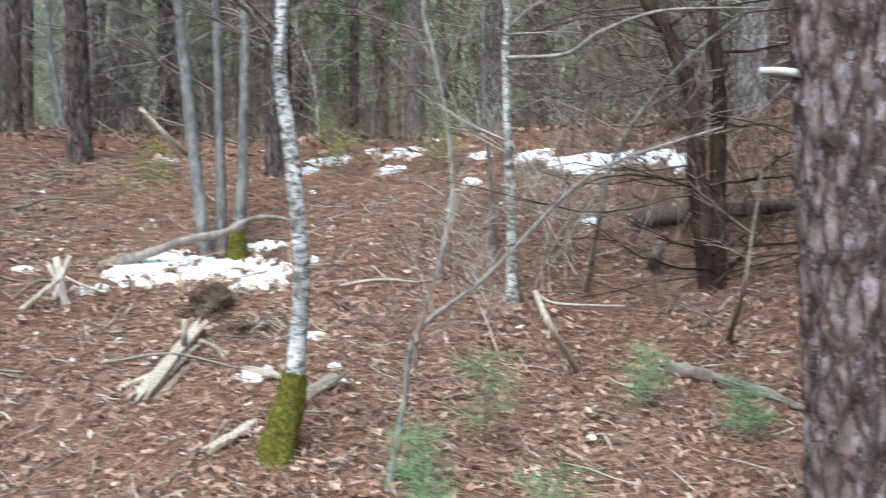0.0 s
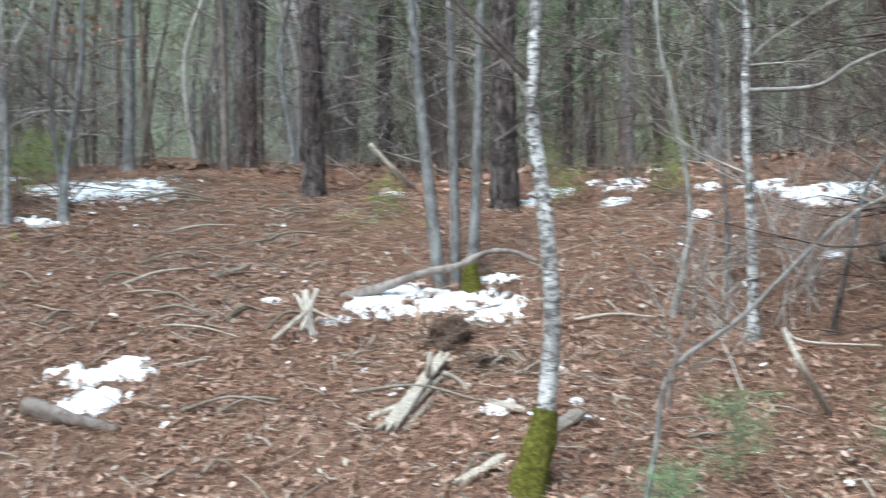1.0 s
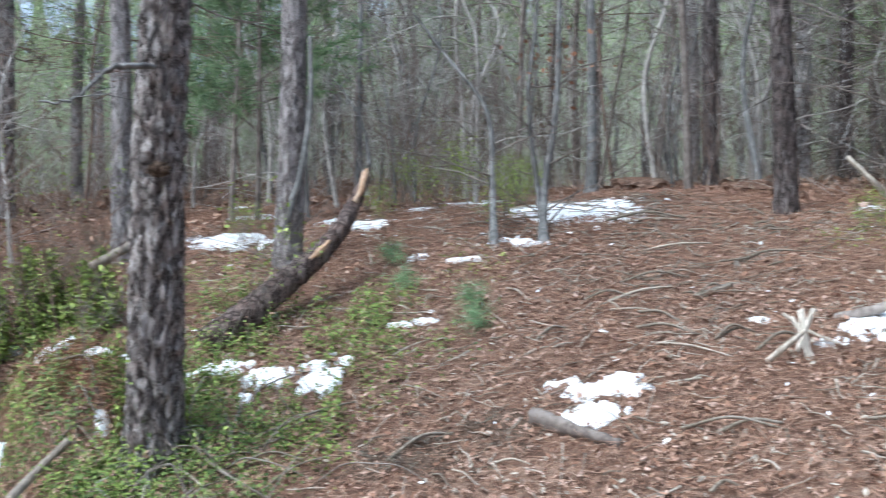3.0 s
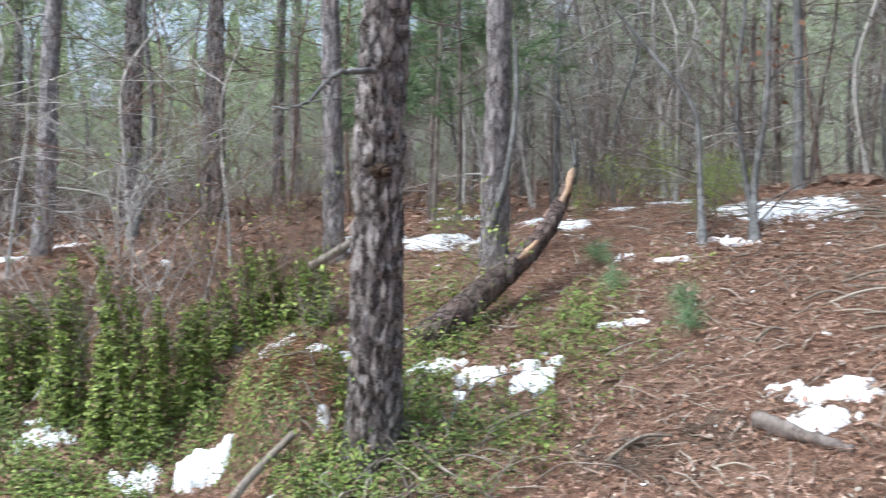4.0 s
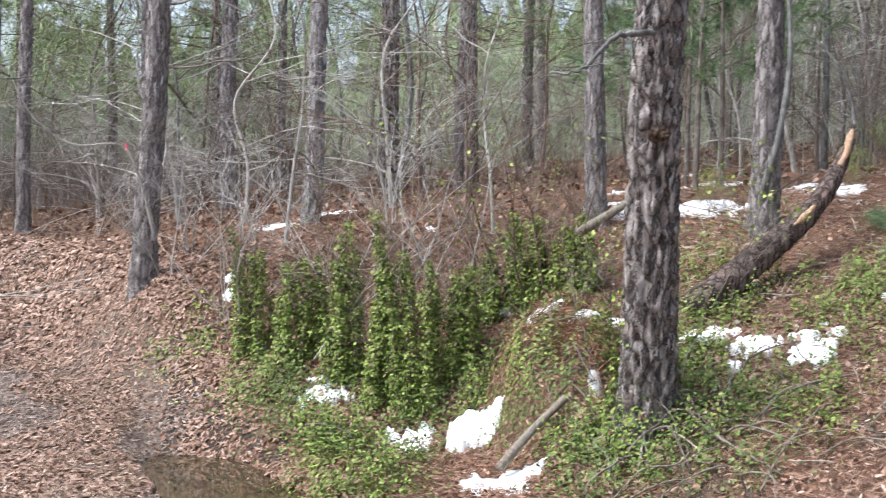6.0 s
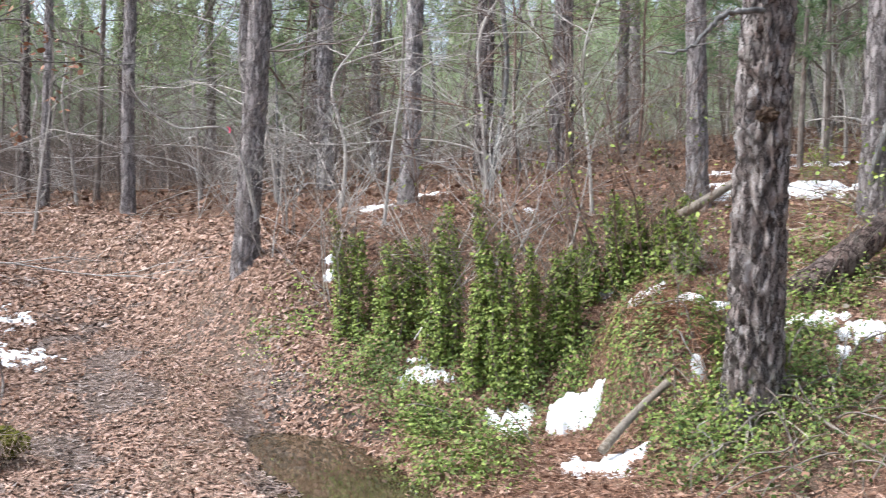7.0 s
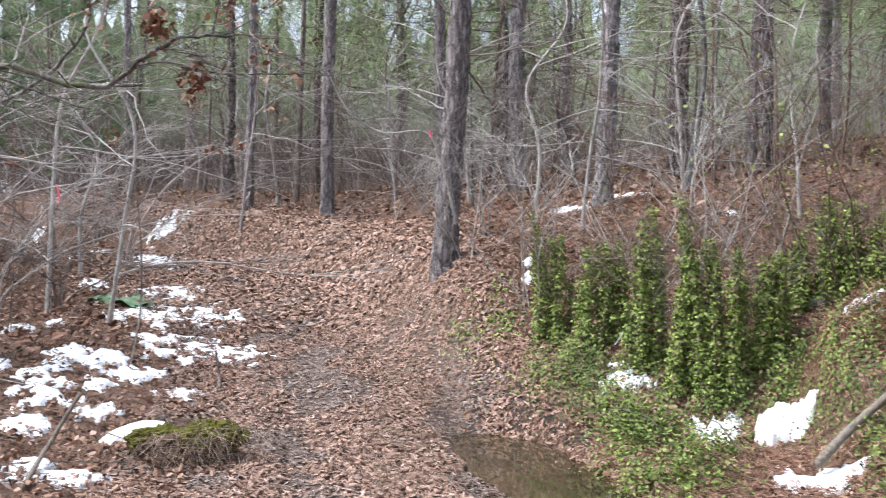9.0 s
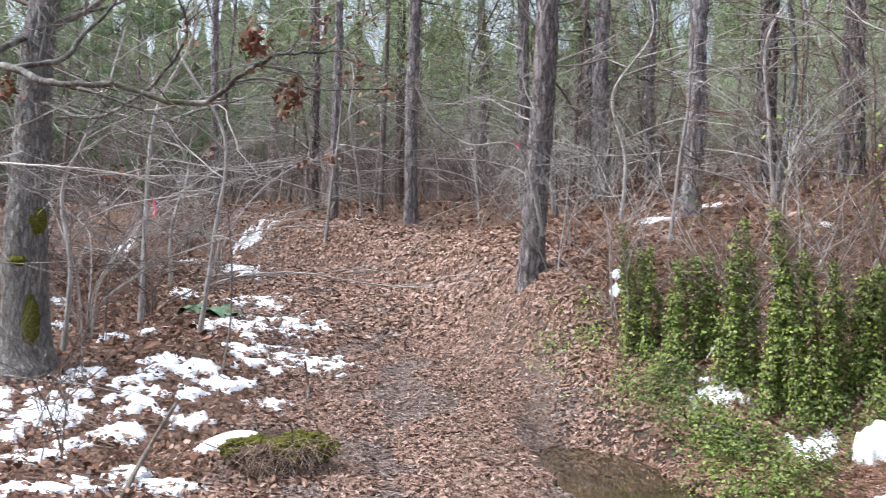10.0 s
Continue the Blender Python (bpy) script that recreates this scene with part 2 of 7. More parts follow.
M_TWIG = bark_smooth_material("twig_bark", (0.085, 0.068, 0.058), (0.2, 0.17, 0.15), (0.38, 0.345, 0.315))
M_PALE_TWIG = bark_smooth_material("pale_twig_bark", (0.24, 0.225, 0.205), (0.5, 0.475, 0.445), (0.7, 0.68, 0.645))
M_GREY_TWIG = bark_smooth_material("lichen_grey_twig_bark", (0.13, 0.125, 0.115), (0.29, 0.28, 0.265), (0.5, 0.49, 0.46))
M_RED_TWIG = bark_smooth_material("reddish_twig_bark", (0.09, 0.06, 0.047), (0.22, 0.15, 0.12), (0.38, 0.3, 0.255))
M_DARK_TWIG = bark_smooth_material("dark_twig_bark", (0.03, 0.024, 0.02), (0.085, 0.068, 0.058), (0.19, 0.165, 0.145))
M_LIMB = bark_smooth_material("lichened_limb_bark", (0.04, 0.037, 0.033), (0.12, 0.112, 0.1), (0.42, 0.43, 0.39), 0.8, 0.04)
M_DRY_STEM = plain_leaf("dry_stems", ((0.0, (0.2, 0.13, 0.09)), (0.6, (0.36, 0.27, 0.2)), (1.0, (0.52, 0.43, 0.34))), 0.9)
M_LOG = bark_pine_material("brown_log_bark", (0.045, 0.033, 0.03), (0.17, 0.132, 0.122), (0.26, 0.215, 0.2), (0.2, 0.13, 0.105))
M_DEAD_FERN = plain_leaf("dead_fern", ((0.0, (0.12, 0.055, 0.032)), (0.6, (0.3, 0.15, 0.09)), (1.0, (0.46, 0.3, 0.2))), 0.9)
M_DARK_STEM = plain_leaf("dark_dead_twigs", ((0.0, (0.05, 0.038, 0.032)), (0.7, (0.13, 0.1, 0.085)), (1.0, (0.28, 0.24, 0.21))), 0.9)
M_BIRCH, M_MOSS, M_SNOW = birch_material(), moss_material(), snow_material()
M_PALE_WOOD = wood_material("pale_split_wood", (0.17, 0.14, 0.11), (0.41, 0.36, 0.295), (0.68, 0.63, 0.55))
M_BLEACHED = wood_material("bleached_wood", (0.42, 0.43, 0.42), (0.62, 0.64, 0.63), (0.8, 0.82, 0.81))
M_WHITE_WOOD = wood_material("white_torn_wood", (0.5, 0.46, 0.38), (0.72, 0.68, 0.6), (0.86, 0.83, 0.76))
M_RAW_WOOD = wood_material("raw_pine_wood", (0.24, 0.13, 0.07), (0.43, 0.28, 0.18), (0.62, 0.5, 0.38))
M_DEAD_WOOD = wood_material("grey_dead_wood", (0.075, 0.06, 0.045), (0.19, 0.16, 0.125), (0.36, 0.32, 0.265))
k = Nodes("root_soil", 1.0, 0.1)
f = k.noise(24, 6, 0.8)
M_SOIL = k.done(k.mix(k.ramp(k.noise(70, 3, 0.6), (0.55, (0, 0, 0)), (0.7, (0.8, 0.8, 0.8))), k.ramp(f, (0.3, (0.03, 0.021, 0.016)), (0.5, (0.12, 0.085, 0.064)), (0.75, (0.26, 0.195, 0.15))), (0.3, 0.2, 0.14)), f, 1.0, 0.04)
k = Nodes("wet_mud", 0.5, 0.4)
f = k.noise(16, 6, 0.75)
M_MUD = k.done(k.ramp(f, (0.3, (0.02, 0.014, 0.01)), (0.55, (0.06, 0.042, 0.03)), (0.8, (0.15, 0.105, 0.075))), f, 1.0, 0.03, k.ramp(k.noise(7, 4, 0.6), (0.42, (0.3, 0.3, 0.3)), (0.55, (0.85, 0.85, 0.85))))
M_LEAF = leaf_material("oak_leaf_litter", ((0.0, (0.13, 0.085, 0.06)), (0.4, (0.35, 0.222, 0.165)), (0.78, (0.48, 0.335, 0.265)), (1.0, (0.64, 0.52, 0.45))))
M_LEAF_WET = leaf_material("wet_leaf_litter", ((0.0, (0.09, 0.064, 0.053)), (0.5, (0.25, 0.182, 0.152)), (0.85, (0.36, 0.29, 0.26)), (1.0, (0.5, 0.44, 0.41))), 0.65, 0.3)
M_LEAF_RED = leaf_material("red_brown_leaf_litter", ((0.0, (0.12, 0.068, 0.046)), (0.5, (0.3, 0.168, 0.112)), (0.85, (0.44, 0.285, 0.205)), (1.0, (0.6, 0.48, 0.41))))
M_NEEDLE_LITTER = leaf_material("pine_needle_litter", ((0.0, (0.12, 0.06, 0.04)), (0.55, (0.42, 0.245, 0.17)), (0.9, (0.54, 0.38, 0.29)), (1.0, (0.6, 0.48, 0.39))))
M_IVY = plain_leaf("vine_leaf", ((0.0, (0.055, 0.09, 0.018)), (0.4, (0.18, 0.25, 0.046)), (0.78, (0.28, 0.36, 0.08)), (0.9, (0.35, 0.42, 0.11)), (0.92, (0.2, 0.12, 0.08)), (1.0, (0.3, 0.2, 0.14))))
# vine_leaf again at about half brightness: shade near the ground put into the colour
M_IVY_SHADED = plain_leaf("shaded_vine_leaf", ((0.0, (0.03, 0.055, 0.012)), (0.5, (0.085, 0.135, 0.028)), (0.88, (0.17, 0.22, 0.055)), (1.0, (0.2, 0.14, 0.09))))
M_CREEPER = plain_leaf("creeper_leaf", ((0.0, (0.05, 0.08, 0.017)), (0.5, (0.155, 0.22, 0.042)), (0.85, (0.27, 0.345, 0.08)), (0.88, (0.22, 0.13, 0.09)), (1.0, (0.32, 0.2, 0.14))))
M_SHRUB_LEAF = plain_leaf("evergreen_shrub_leaf", ((0.0, (0.13, 0.19, 0.03)), (0.6, (0.27, 0.36, 0.07)), (1.0, (0.42, 0.5, 0.13))))
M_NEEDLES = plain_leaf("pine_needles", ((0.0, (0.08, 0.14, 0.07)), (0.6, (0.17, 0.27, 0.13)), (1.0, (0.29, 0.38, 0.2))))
M_SEEDLING = plain_leaf("soft_green_needles", ((0.0, (0.1, 0.2, 0.09)), (0.6, (0.19, 0.33, 0.16)), (1.0, (0.3, 0.42, 0.2))))
M_DEAD_LEAF = plain_leaf("dry_hanging_leaf", ((0.0, (0.1, 0.04, 0.022)), (0.6, (0.22, 0.1, 0.055)), (1.0, (0.33, 0.18, 0.11))), 0.7)
M_TWIG_FAR = plain_leaf("far_twigs", ((0.0, (0.08, 0.056, 0.046)), (0.6, (0.2, 0.152, 0.13)), (1.0, (0.42, 0.36, 0.325))), 0.9)
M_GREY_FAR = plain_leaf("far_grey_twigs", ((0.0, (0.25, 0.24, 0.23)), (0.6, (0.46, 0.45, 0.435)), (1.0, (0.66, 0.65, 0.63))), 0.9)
# yellow-green needles, paler than pine_needles: distance haze is mixed into the colour
M_NEEDLES_HAZED = plain_leaf("hazed_far_needles", ((0.0, (0.11, 0.175, 0.065)), (0.6, (0.28, 0.375, 0.17)), (1.0, (0.5, 0.57, 0.32))), 0.8)
M_BACKDROP, M_WATER = backdrop_material(), water_material()
k = Nodes("pink_ribbon", 0.5, 0.3)
M_PINK = k.done((0.85, 0.1, 0.2))
k = Nodes("green_fabric", 0.8, 0.3)
M_TARP = k.done(k.ramp(k.noise(12), (0.3, (0.07, 0.16, 0.08)), (0.7, (0.2, 0.3, 0.18))))


# ---- building helpers ----
class Shape:
    """Gathers vertices and faces for one mesh."""

    def __init__(self):
        self.v, self.f = [], []

    def add(self, verts, faces):
        o = len(self.v)
        self.v.extend(verts)
        self.f.extend(tuple(i + o for i in f) for f in faces)

    def tube(self, pts, radii, sides=6, rough=0.0, rng=random, cap=True):
        pts = [Vector(p) for p in pts]
        if not hasattr(radii, "__len__"):
            radii = [radii] * len(pts)
        verts, faces = [], []
        side = None
        for i, p in enumerate(pts):
            d = (pts[min(i + 1, len(pts) - 1)] - pts[max(i - 1, 0)]).normalized()
            if side is None:
                side = d.cross(Vector((0.3, 0.9, 0.31)))
                if side.length < 0.1:
                    side = d.cross(Vector((1, 0, 0)))
            side = (side - d * side.dot(d)).normalized()
            up = d.cross(side)
            for j in range(sides):
                a = 2 * math.pi * j / sides
                r = radii[i] * (1 + (rng.uniform(-rough, rough) if rough else 0))
                verts.append(tuple(p + (side * math.cos(a) + up * math.sin(a)) * r))
        for i in range(len(pts) - 1):
            for j in range(sides):
                a, b = i * sides + j, i * sides + (j + 1) % sides
                faces.append((a, b, b + sides, a + sides))
        if cap:
            faces.append(tuple(range(sides))[::-1])
            faces.append(tuple(range((len(pts) - 1) * sides, len(pts) * sides)))
        first = len(self.v)
        self.add(verts, faces)
        return first

    def mesh(self, name, material, smooth=True):
        me = bpy.data.meshes.new(name)
        me.from_pydata(self.v, [], self.f)
        me.materials.append(material)
        if smooth:
            me.polygons.foreach_set("use_smooth", [True] * len(me.polygons))
        me.update()
        return me


def arrays_mesh(name, verts, quads, material):
    """One mesh from number arrays: verts (n, 3), quads (m, 4)."""
    me = bpy.data.meshes.new(name)
    me.vertices.add(len(verts))
    me.vertices.foreach_set("co", np.asarray(verts, np.float32).ravel())
    me.loops.add(quads.size)
    me.loops.foreach_set("vertex_index", np.asarray(quads, np.int32).ravel())
    me.polygons.add(len(quads))
    me.polygons.foreach_set("loop_start", np.arange(0, quads.size, quads.shape[1], dtype=np.int32))
    me.materials.append(material)
    me.update(calc_edges=True)
    return me


def thing(name, at, label, category, group="", kind="", turn=0.0):
    ob = new(name)
    ob.matrix_basis = pose(*at, 0, 0, turn)
    return tagged(ob, label, category, group, kind)


def part(name, mesh, parent, label=""):
    ob = new(name, mesh)
    ob.parent = parent
    return tagged(ob, label)


def smooth_path(pts, per=5):
    """A rounded curve through a few points."""
    p = [Vector(q) for q in pts]
    p = [p[0] * 2 - p[1]] + p + [p[-1] * 2 - p[-2]]
    out = []
    for i in range(1, len(p) - 2):
        for j in range(per):
            t = j / per
            a, b, c, d = p[i - 1:i + 3]
            out.append(0.5 * ((2 * b) + (c - a) * t + (2 * a - 5 * b + 4 * c - d) * t * t + (3 * b - a - 3 * c + d) * t ** 3))
    return out + [p[-2]]


def taper(n, r0, r1, power=1.0):
    return [r0 + (r1 - r0) * (i / (n - 1)) ** power for i in range(n)]


def rand_dir(rng, up=0.0):
    a = rng.uniform(0, 2 * math.pi)
    return Vector((math.cos(a), math.sin(a), up)).normalized()


def grow(shape, p, d, length, r, depth, rng, droop=0.0, sides=4, wild=0.3, kids=3, ends=None, thin=0.45, stem=None):
    """A bent twig with side twigs, grown into a mesh."""
    steps = max(3, int(length / 0.22))
    steps = min(steps, 9)
    pts, d = [Vector(p)], Vector(d).normalized()
    for i in range(steps):
        d = (d + Vector((rng.gauss(0, wild), rng.gauss(0, wild), rng.gauss(0, wild) + droop)) * 0.4).normalized()
        pts.append(pts[-1] + d * length / steps)
    first = shape.tube(pts, taper(len(pts), r, max(0.0016, r * 0.3)), sides, cap=False)
    if stem is not None:      # rooted in the twig that bears it
        shape.f.append((first, first + 1, stem))
    if ends is not None:
        ends.append((pts[-1], d))
    if depth <= 0:
        return
    for _ in range(kids):
        i = rng.randint(1, len(pts) - 2)
        away = (pts[i + 1] - pts[i]).normalized()
        q = rand_dir(rng, rng.uniform(-0.2, 0.6))
        grow(shape, pts[i], away * 0.75 + q * 0.8, length * rng.uniform(0.35, 0.65), max(0.002, r * thin), depth - 1, rng, droop, 3, wild, kids, ends, thin, first + i * sides)


def flat_leaves(name, places, normals, sizes, material, rng, aspect=0.6, curl=0.25):
    """Many separate bent leaves, each a six-sided blade of two halves, as one mesh."""
    n = len(places)
    places, normals = np.asarray(places, float), np.asarray(normals, float)
    normals /= np.linalg.norm(normals, axis=1)[:, None] + 1e-9
    q = rng.normal(size=(n, 3))
    u = q - normals * (q * normals).sum(1)[:, None]
    u /= np.linalg.norm(u, axis=1)[:, None] + 1e-9
    w = np.cross(normals, u)
    s = np.asarray(sizes, float)[:, None]
    c = rng.uniform(-curl, curl * 1.9, size=(n, 1)) * s
    a = aspect * rng.uniform(0.45, 1.45, size=(n, 1))
    tip, tail = places + u * s * 0.5 + normals * c, places - u * s * 0.5 + normals * c * 0.6
    l1, l2 = places + w * s * a * 0.42 - u * s * 0.12 + normals * c * 0.7, places + w * s * a * 0.34 + u * s * 0.22 + normals * c * 0.9
    r1, r2 = places - w * s * a * 0.42 - u * s * 0.12 + normals * c * 0.7, places - w * s * a * 0.34 + u * s * 0.22 + normals * c * 0.9
    verts = np.stack([tail, l1, l2, tip, r2, r1], 1).reshape(-1, 3)
    base = (np.arange(n) * 6)[:, None]
    quads = np.concatenate([base + np.array([[0, 3, 2, 1]]), base + np.array([[0, 5, 4, 3]])])
    return arrays_mesh(name, verts, quads, material)


def lobed_leaves(name, places, normals, sizes, material, rng, curl=0.3):
    """Many separate oak leaves, each of two lobed halves folded along the midrib, as one mesh."""
    n = len(places)
    places, normals = np.asarray(places, float), np.asarray(normals, float)
    normals /= np.linalg.norm(normals, axis=1)[:, None] + 1e-9
    q = rng.normal(size=(n, 3))
    u = q - normals * (q * normals).sum(1)[:, None]
    u /= np.linalg.norm(u, axis=1)[:, None] + 1e-9
    w = np.cross(normals, u)
    s = np.asarray(sizes, float)[:, None]
    fold, bend = rng.uniform(-curl, curl, (n, 1)), rng.uniform(-curl, curl * 1.5, (n, 1))
    wide = rng.uniform(0.6, 1.2, (n, 1))
    outline = ((-0.5, 0.0), (-0.2, 0.24), (-0.08, 0.1), (0.14, 0.3), (0.24, 0.12), (0.5, 0.0))
    verts = []
    for side in (1, -1):
        for a, b in outline:
            verts.append(places + u * s * a + w * s * b * side * wide + normals * s * (abs(b) * fold * 1.6 + bend * a * a))
    verts = np.stack(verts, 1).reshape(-1, 3)
    base = (np.arange(n) * 12)[:, None]
    faces = np.concatenate([base + np.array([[5, 4, 3, 2, 1, 0]]), base + np.array([[6, 7, 8, 9, 10, 11]])])
    return arrays_mesh(name, verts, faces, material)


def blades(name, places, dirs, lengths, width, material, rng):
    """Many thin straight needles as one mesh."""
    n = len(places)
    places, dirs = np.asarray(places, float), np.asarray(dirs, float)
    dirs = dirs / (np.linalg.norm(dirs, axis=1)[:, None] + 1e-9)
    q = rng.normal(size=(n, 3))
    w = np.cross(dirs, q)
    w /= np.linalg.norm(w, axis=1)[:, None] + 1e-9
    l = np.asarray(lengths, float)[:, None]
    verts = np.stack([places - w * width, places + w * width, places + dirs * l + w * width * 0.4, places + dirs * l - w * width * 0.4], 1).reshape(-1, 3)
    return arrays_mesh(name, verts, (np.arange(n) * 4)[:, None] + np.arange(4)[None], material)


def ground_normal(x, y):
    e = 0.05
    gx = (height(x + e, y) - height(x - e, y)) / (2 * e)
    gy = (height(x, y + e) - height(x, y - e)) / (2 * e)
    return np.stack([-gx, -gy, np.ones_like(gx)], -1)


# ---- the ground: one sheet, finest where the walk passes ----
def spaced(lo, hi, step, far):
    mid = list(np.arange(lo, hi + step / 2, step))
    out, d, x = [], step, hi
    while x < far:
        d *= 1.35
        x += d
        out.append(x)
    low, d, x = [], step, lo
    while x > -far:
        d *= 1.35
        x -= d
        low.append(x)
    return np.array(low[::-1] + mid + out)


gx, gy = spaced(-16.0, 4.0, 0.09, 400.0), spaced(-3.5, 13.5, 0.09, 400.0)
X, Y = np.meshgrid(gx, gy)
rng_np = np.random.default_rng(3)
fine = step01(18 - np.hypot(X + 5, Y - 4), 0, 6)
Z = height(X, Y) + fine * rng_np.normal(0, 0.009, X.shape)
idx = np.arange(X.size).reshape(X.shape)
quads = np.stack([idx[:-1, :-1], idx[:-1, 1:], idx[1:, 1:], idx[1:, :-1]], -1).reshape(-1, 4)
ground = new("ground", arrays_mesh("ground", np.stack([X, Y, Z], -1).reshape(-1, 3), quads, M_GROUND))
tagged(ground, "rising woodland floor of brown needles, leaves and soil", "ground", kind="structure")

# the track: a thin sheet over the ground, muddy under its leaves
S, W = np.meshgrid(np.arange(-6.0, 18.4, 0.12), np.linspace(-1.15, 1.15, 26))
W = W * (1 + 0.12 * np.sin(S * 1.9 + np.sign(W)) + 0.08 * np.sin(S * 4.3))
N = track_centre(S) + W + 0.2
TX, TY = OX + S * UX + N * RX, OY + S * UY + N * RY
TZ = height(TX, TY) + 0.02 - 0.03 * (np.abs(W) > 0.98)
idx = np.arange(TX.size).reshape(TX.shape)
quads = np.stack([idx[:-1, :-1], idx[1:, :-1], idx[1:, 1:], idx[:-1, 1:]], -1).reshape(-1, 4)
road = new("road", arrays_mesh("road", np.stack([TX, TY, TZ], -1).reshape(-1, 3), quads, M_ROAD))
tagged(road, "muddy forest track covered in fallen leaves", "track", kind="structure")

# the puddle fills the hollow at the foot of the bank
ring = [(9.7, 1.16), (9.0, 0.96), (8.2, 0.9), (7.4, 0.92), (6.6, 0.95), (5.7, 1.1), (5.7, 1.8), (6.6, 2.05), (7.4, 2.0), (8.1, 1.76), (8.8, 1.5)]
pts = smooth_path([(OX + s * UX + n * RX, OY + s * UY + n * RY, -0.02) for s, n in ring], 4)
water = Shape()
water.add([tuple(p) for p in pts], [tuple(range(len(pts)))[::-1]])
puddle = tagged(new("water", water.mesh("water", M_WATER, False)), "shallow brown puddle at the edge of the track", "puddle", kind="structure")

# woods beyond what can be told apart, with an uneven treetop line
wall = Shape()
seg = 900
for i in range(seg):
    a = 2 * math.pi * i / seg
    r = 62 + 3 * math.sin(a * 7)
    p = Vector((math.cos(a), math.sin(a), 0))
    top = 14.5 + 3.0 * noise.noise(p * 14) + 6.0 * noise.noise(p * 70) + 2.5 * noise.noise(p * 190)
    top += 9.0 * float(step01(math.degrees(a), 30, 50) * (1 - step01(math.degrees(a), 118, 134)))
    for z in (-3, 2, 5, 8, top):
        wall.v.append((-4 + r * math.cos(a), 4 + r * math.sin(a), z))
for i in range(seg):
    b = (i + 1) % seg
    for j in range(4):
        wall.f.append((i * 5 + j, i * 5 + j + 1, b * 5 + j + 1, b * 5 + j))
tagged(new("backdrop", wall.mesh("backdrop", M_BACKDROP)), "dim grey-green woods in the distance", "woods", kind="structure")


# ---- trees ----
def rough_trunk(path, radii, sides, rng_seed, depth, plates=True):
    """A trunk whose bark is cut into raised, upright plates."""
    sh = Shape()
    sh.tube(path, radii, sides, cap=False)
    out = []
    rings = len(path)
    for i in range(rings):
        c = Vector(path[i])
        for j in range(sides):
            v = Vector(sh.v[i * sides + j])
            n = v - c
            if n.length < 1e-6:
                out.append(tuple(v))
                continue
            q = Vector((v.x * 17 + rng_seed, v.y * 17, v.z * 4.6)) + 0.3 * noise.noise_vector(v * 6)
            if plates:
                q = Vector((v.x * 24 + rng_seed, v.y * 22, v.z * 7.0)) + 0.35 * noise.noise_vector(v * 7)
                h = min(1.0, max(0.0, 0.66 + 2.0 * noise.noise(q))) + 0.3 * noise.noise(q * 2.6) + 0.12 * noise.noise(q * 6)
            else:
                h = 0.5 + 0.6 * noise.noise(q) + 0.3 * noise.noise(q * 4)
            out.append(tuple(v + n.normalized() * (h - 0.6) * depth))
    sh.v = out
    return sh


def trunk_path(base, top_shift, h, seed, n, wander=0.05, flare=1.35, r0=0.15, r1=0.05):
    """Points and radii of a trunk that starts at base and leans by top_shift over its height; sunk a little into the soil."""
    rng = random.Random(seed)
    ph = [rng.uniform(0, 6.28) for _ in range(4)]
    pts, radii = [], []
    for i in range(n):
        t = i / (n - 1)
        z = -0.25 + t * (h + 0.25)
        w = wander * min(1.0, max(z, 0) / 2)
        x = base[0] + top_shift[0] * t + w * math.sin(z * 0.7 + ph[0])
        y = base[1] + top_shift[1] * t + w * math.sin(z * 0.6 + ph[1])
        pts.append((x, y, base[2] + z))
        radii.append((r0 + (r1 - r0) * t) * (1 + (flare - 1) * math.exp(-max(z + 0.05, 0) / 0.22)))
    return pts, radii


def pine_limbs(trunk, pts, radii, zs, rng, length, r, material, dead=True, tufts=None, name="branch"):
    """Side branches at the heights zs, each a part of its own."""
    for z in zs:
        i = min(range(len(pts)), key=lambda j: abs(pts[j][2] - pts[0][2] - 0.25 - z))
        sh = Shape()
        d = rand_dir(rng, rng.uniform(-0.25, 0.15) if dead else rng.uniform(0.0, 0.5))
        ends = []
        grow(sh, pts[i], d, length * rng.uniform(0.5, 1.2), r * rng.uniform(0.7, 1.2), 1 if dead else 2, rng, -0.02 if dead else 0.05, 5, 0.25, 3, ends)
        part(name, sh.mesh(name, material), trunk)
        if tufts is not None:
            tufts.extend(ends)


def needle_crown(name, tufts, rng, per=16, length=0.2, width=0.005, material=None):
    places, dirs, lens = [], [], []
    for p, d in tufts:
        for _ in range(per):
            q = Vector((rng.gauss(0, 1), rng.gauss(0, 1), rng.gauss(0, 1))).normalized()
            o = p - d * rng.uniform(0, 0.28)
            places.append(tuple(o))
            dirs.append(tuple((d * 0.7 + q).normalized()))
            lens.append(length * rng.uniform(0.7, 1.2))
    return blades(name, places, dirs, lens, width, material or M_NEEDLES, np.random.default_rng(5))


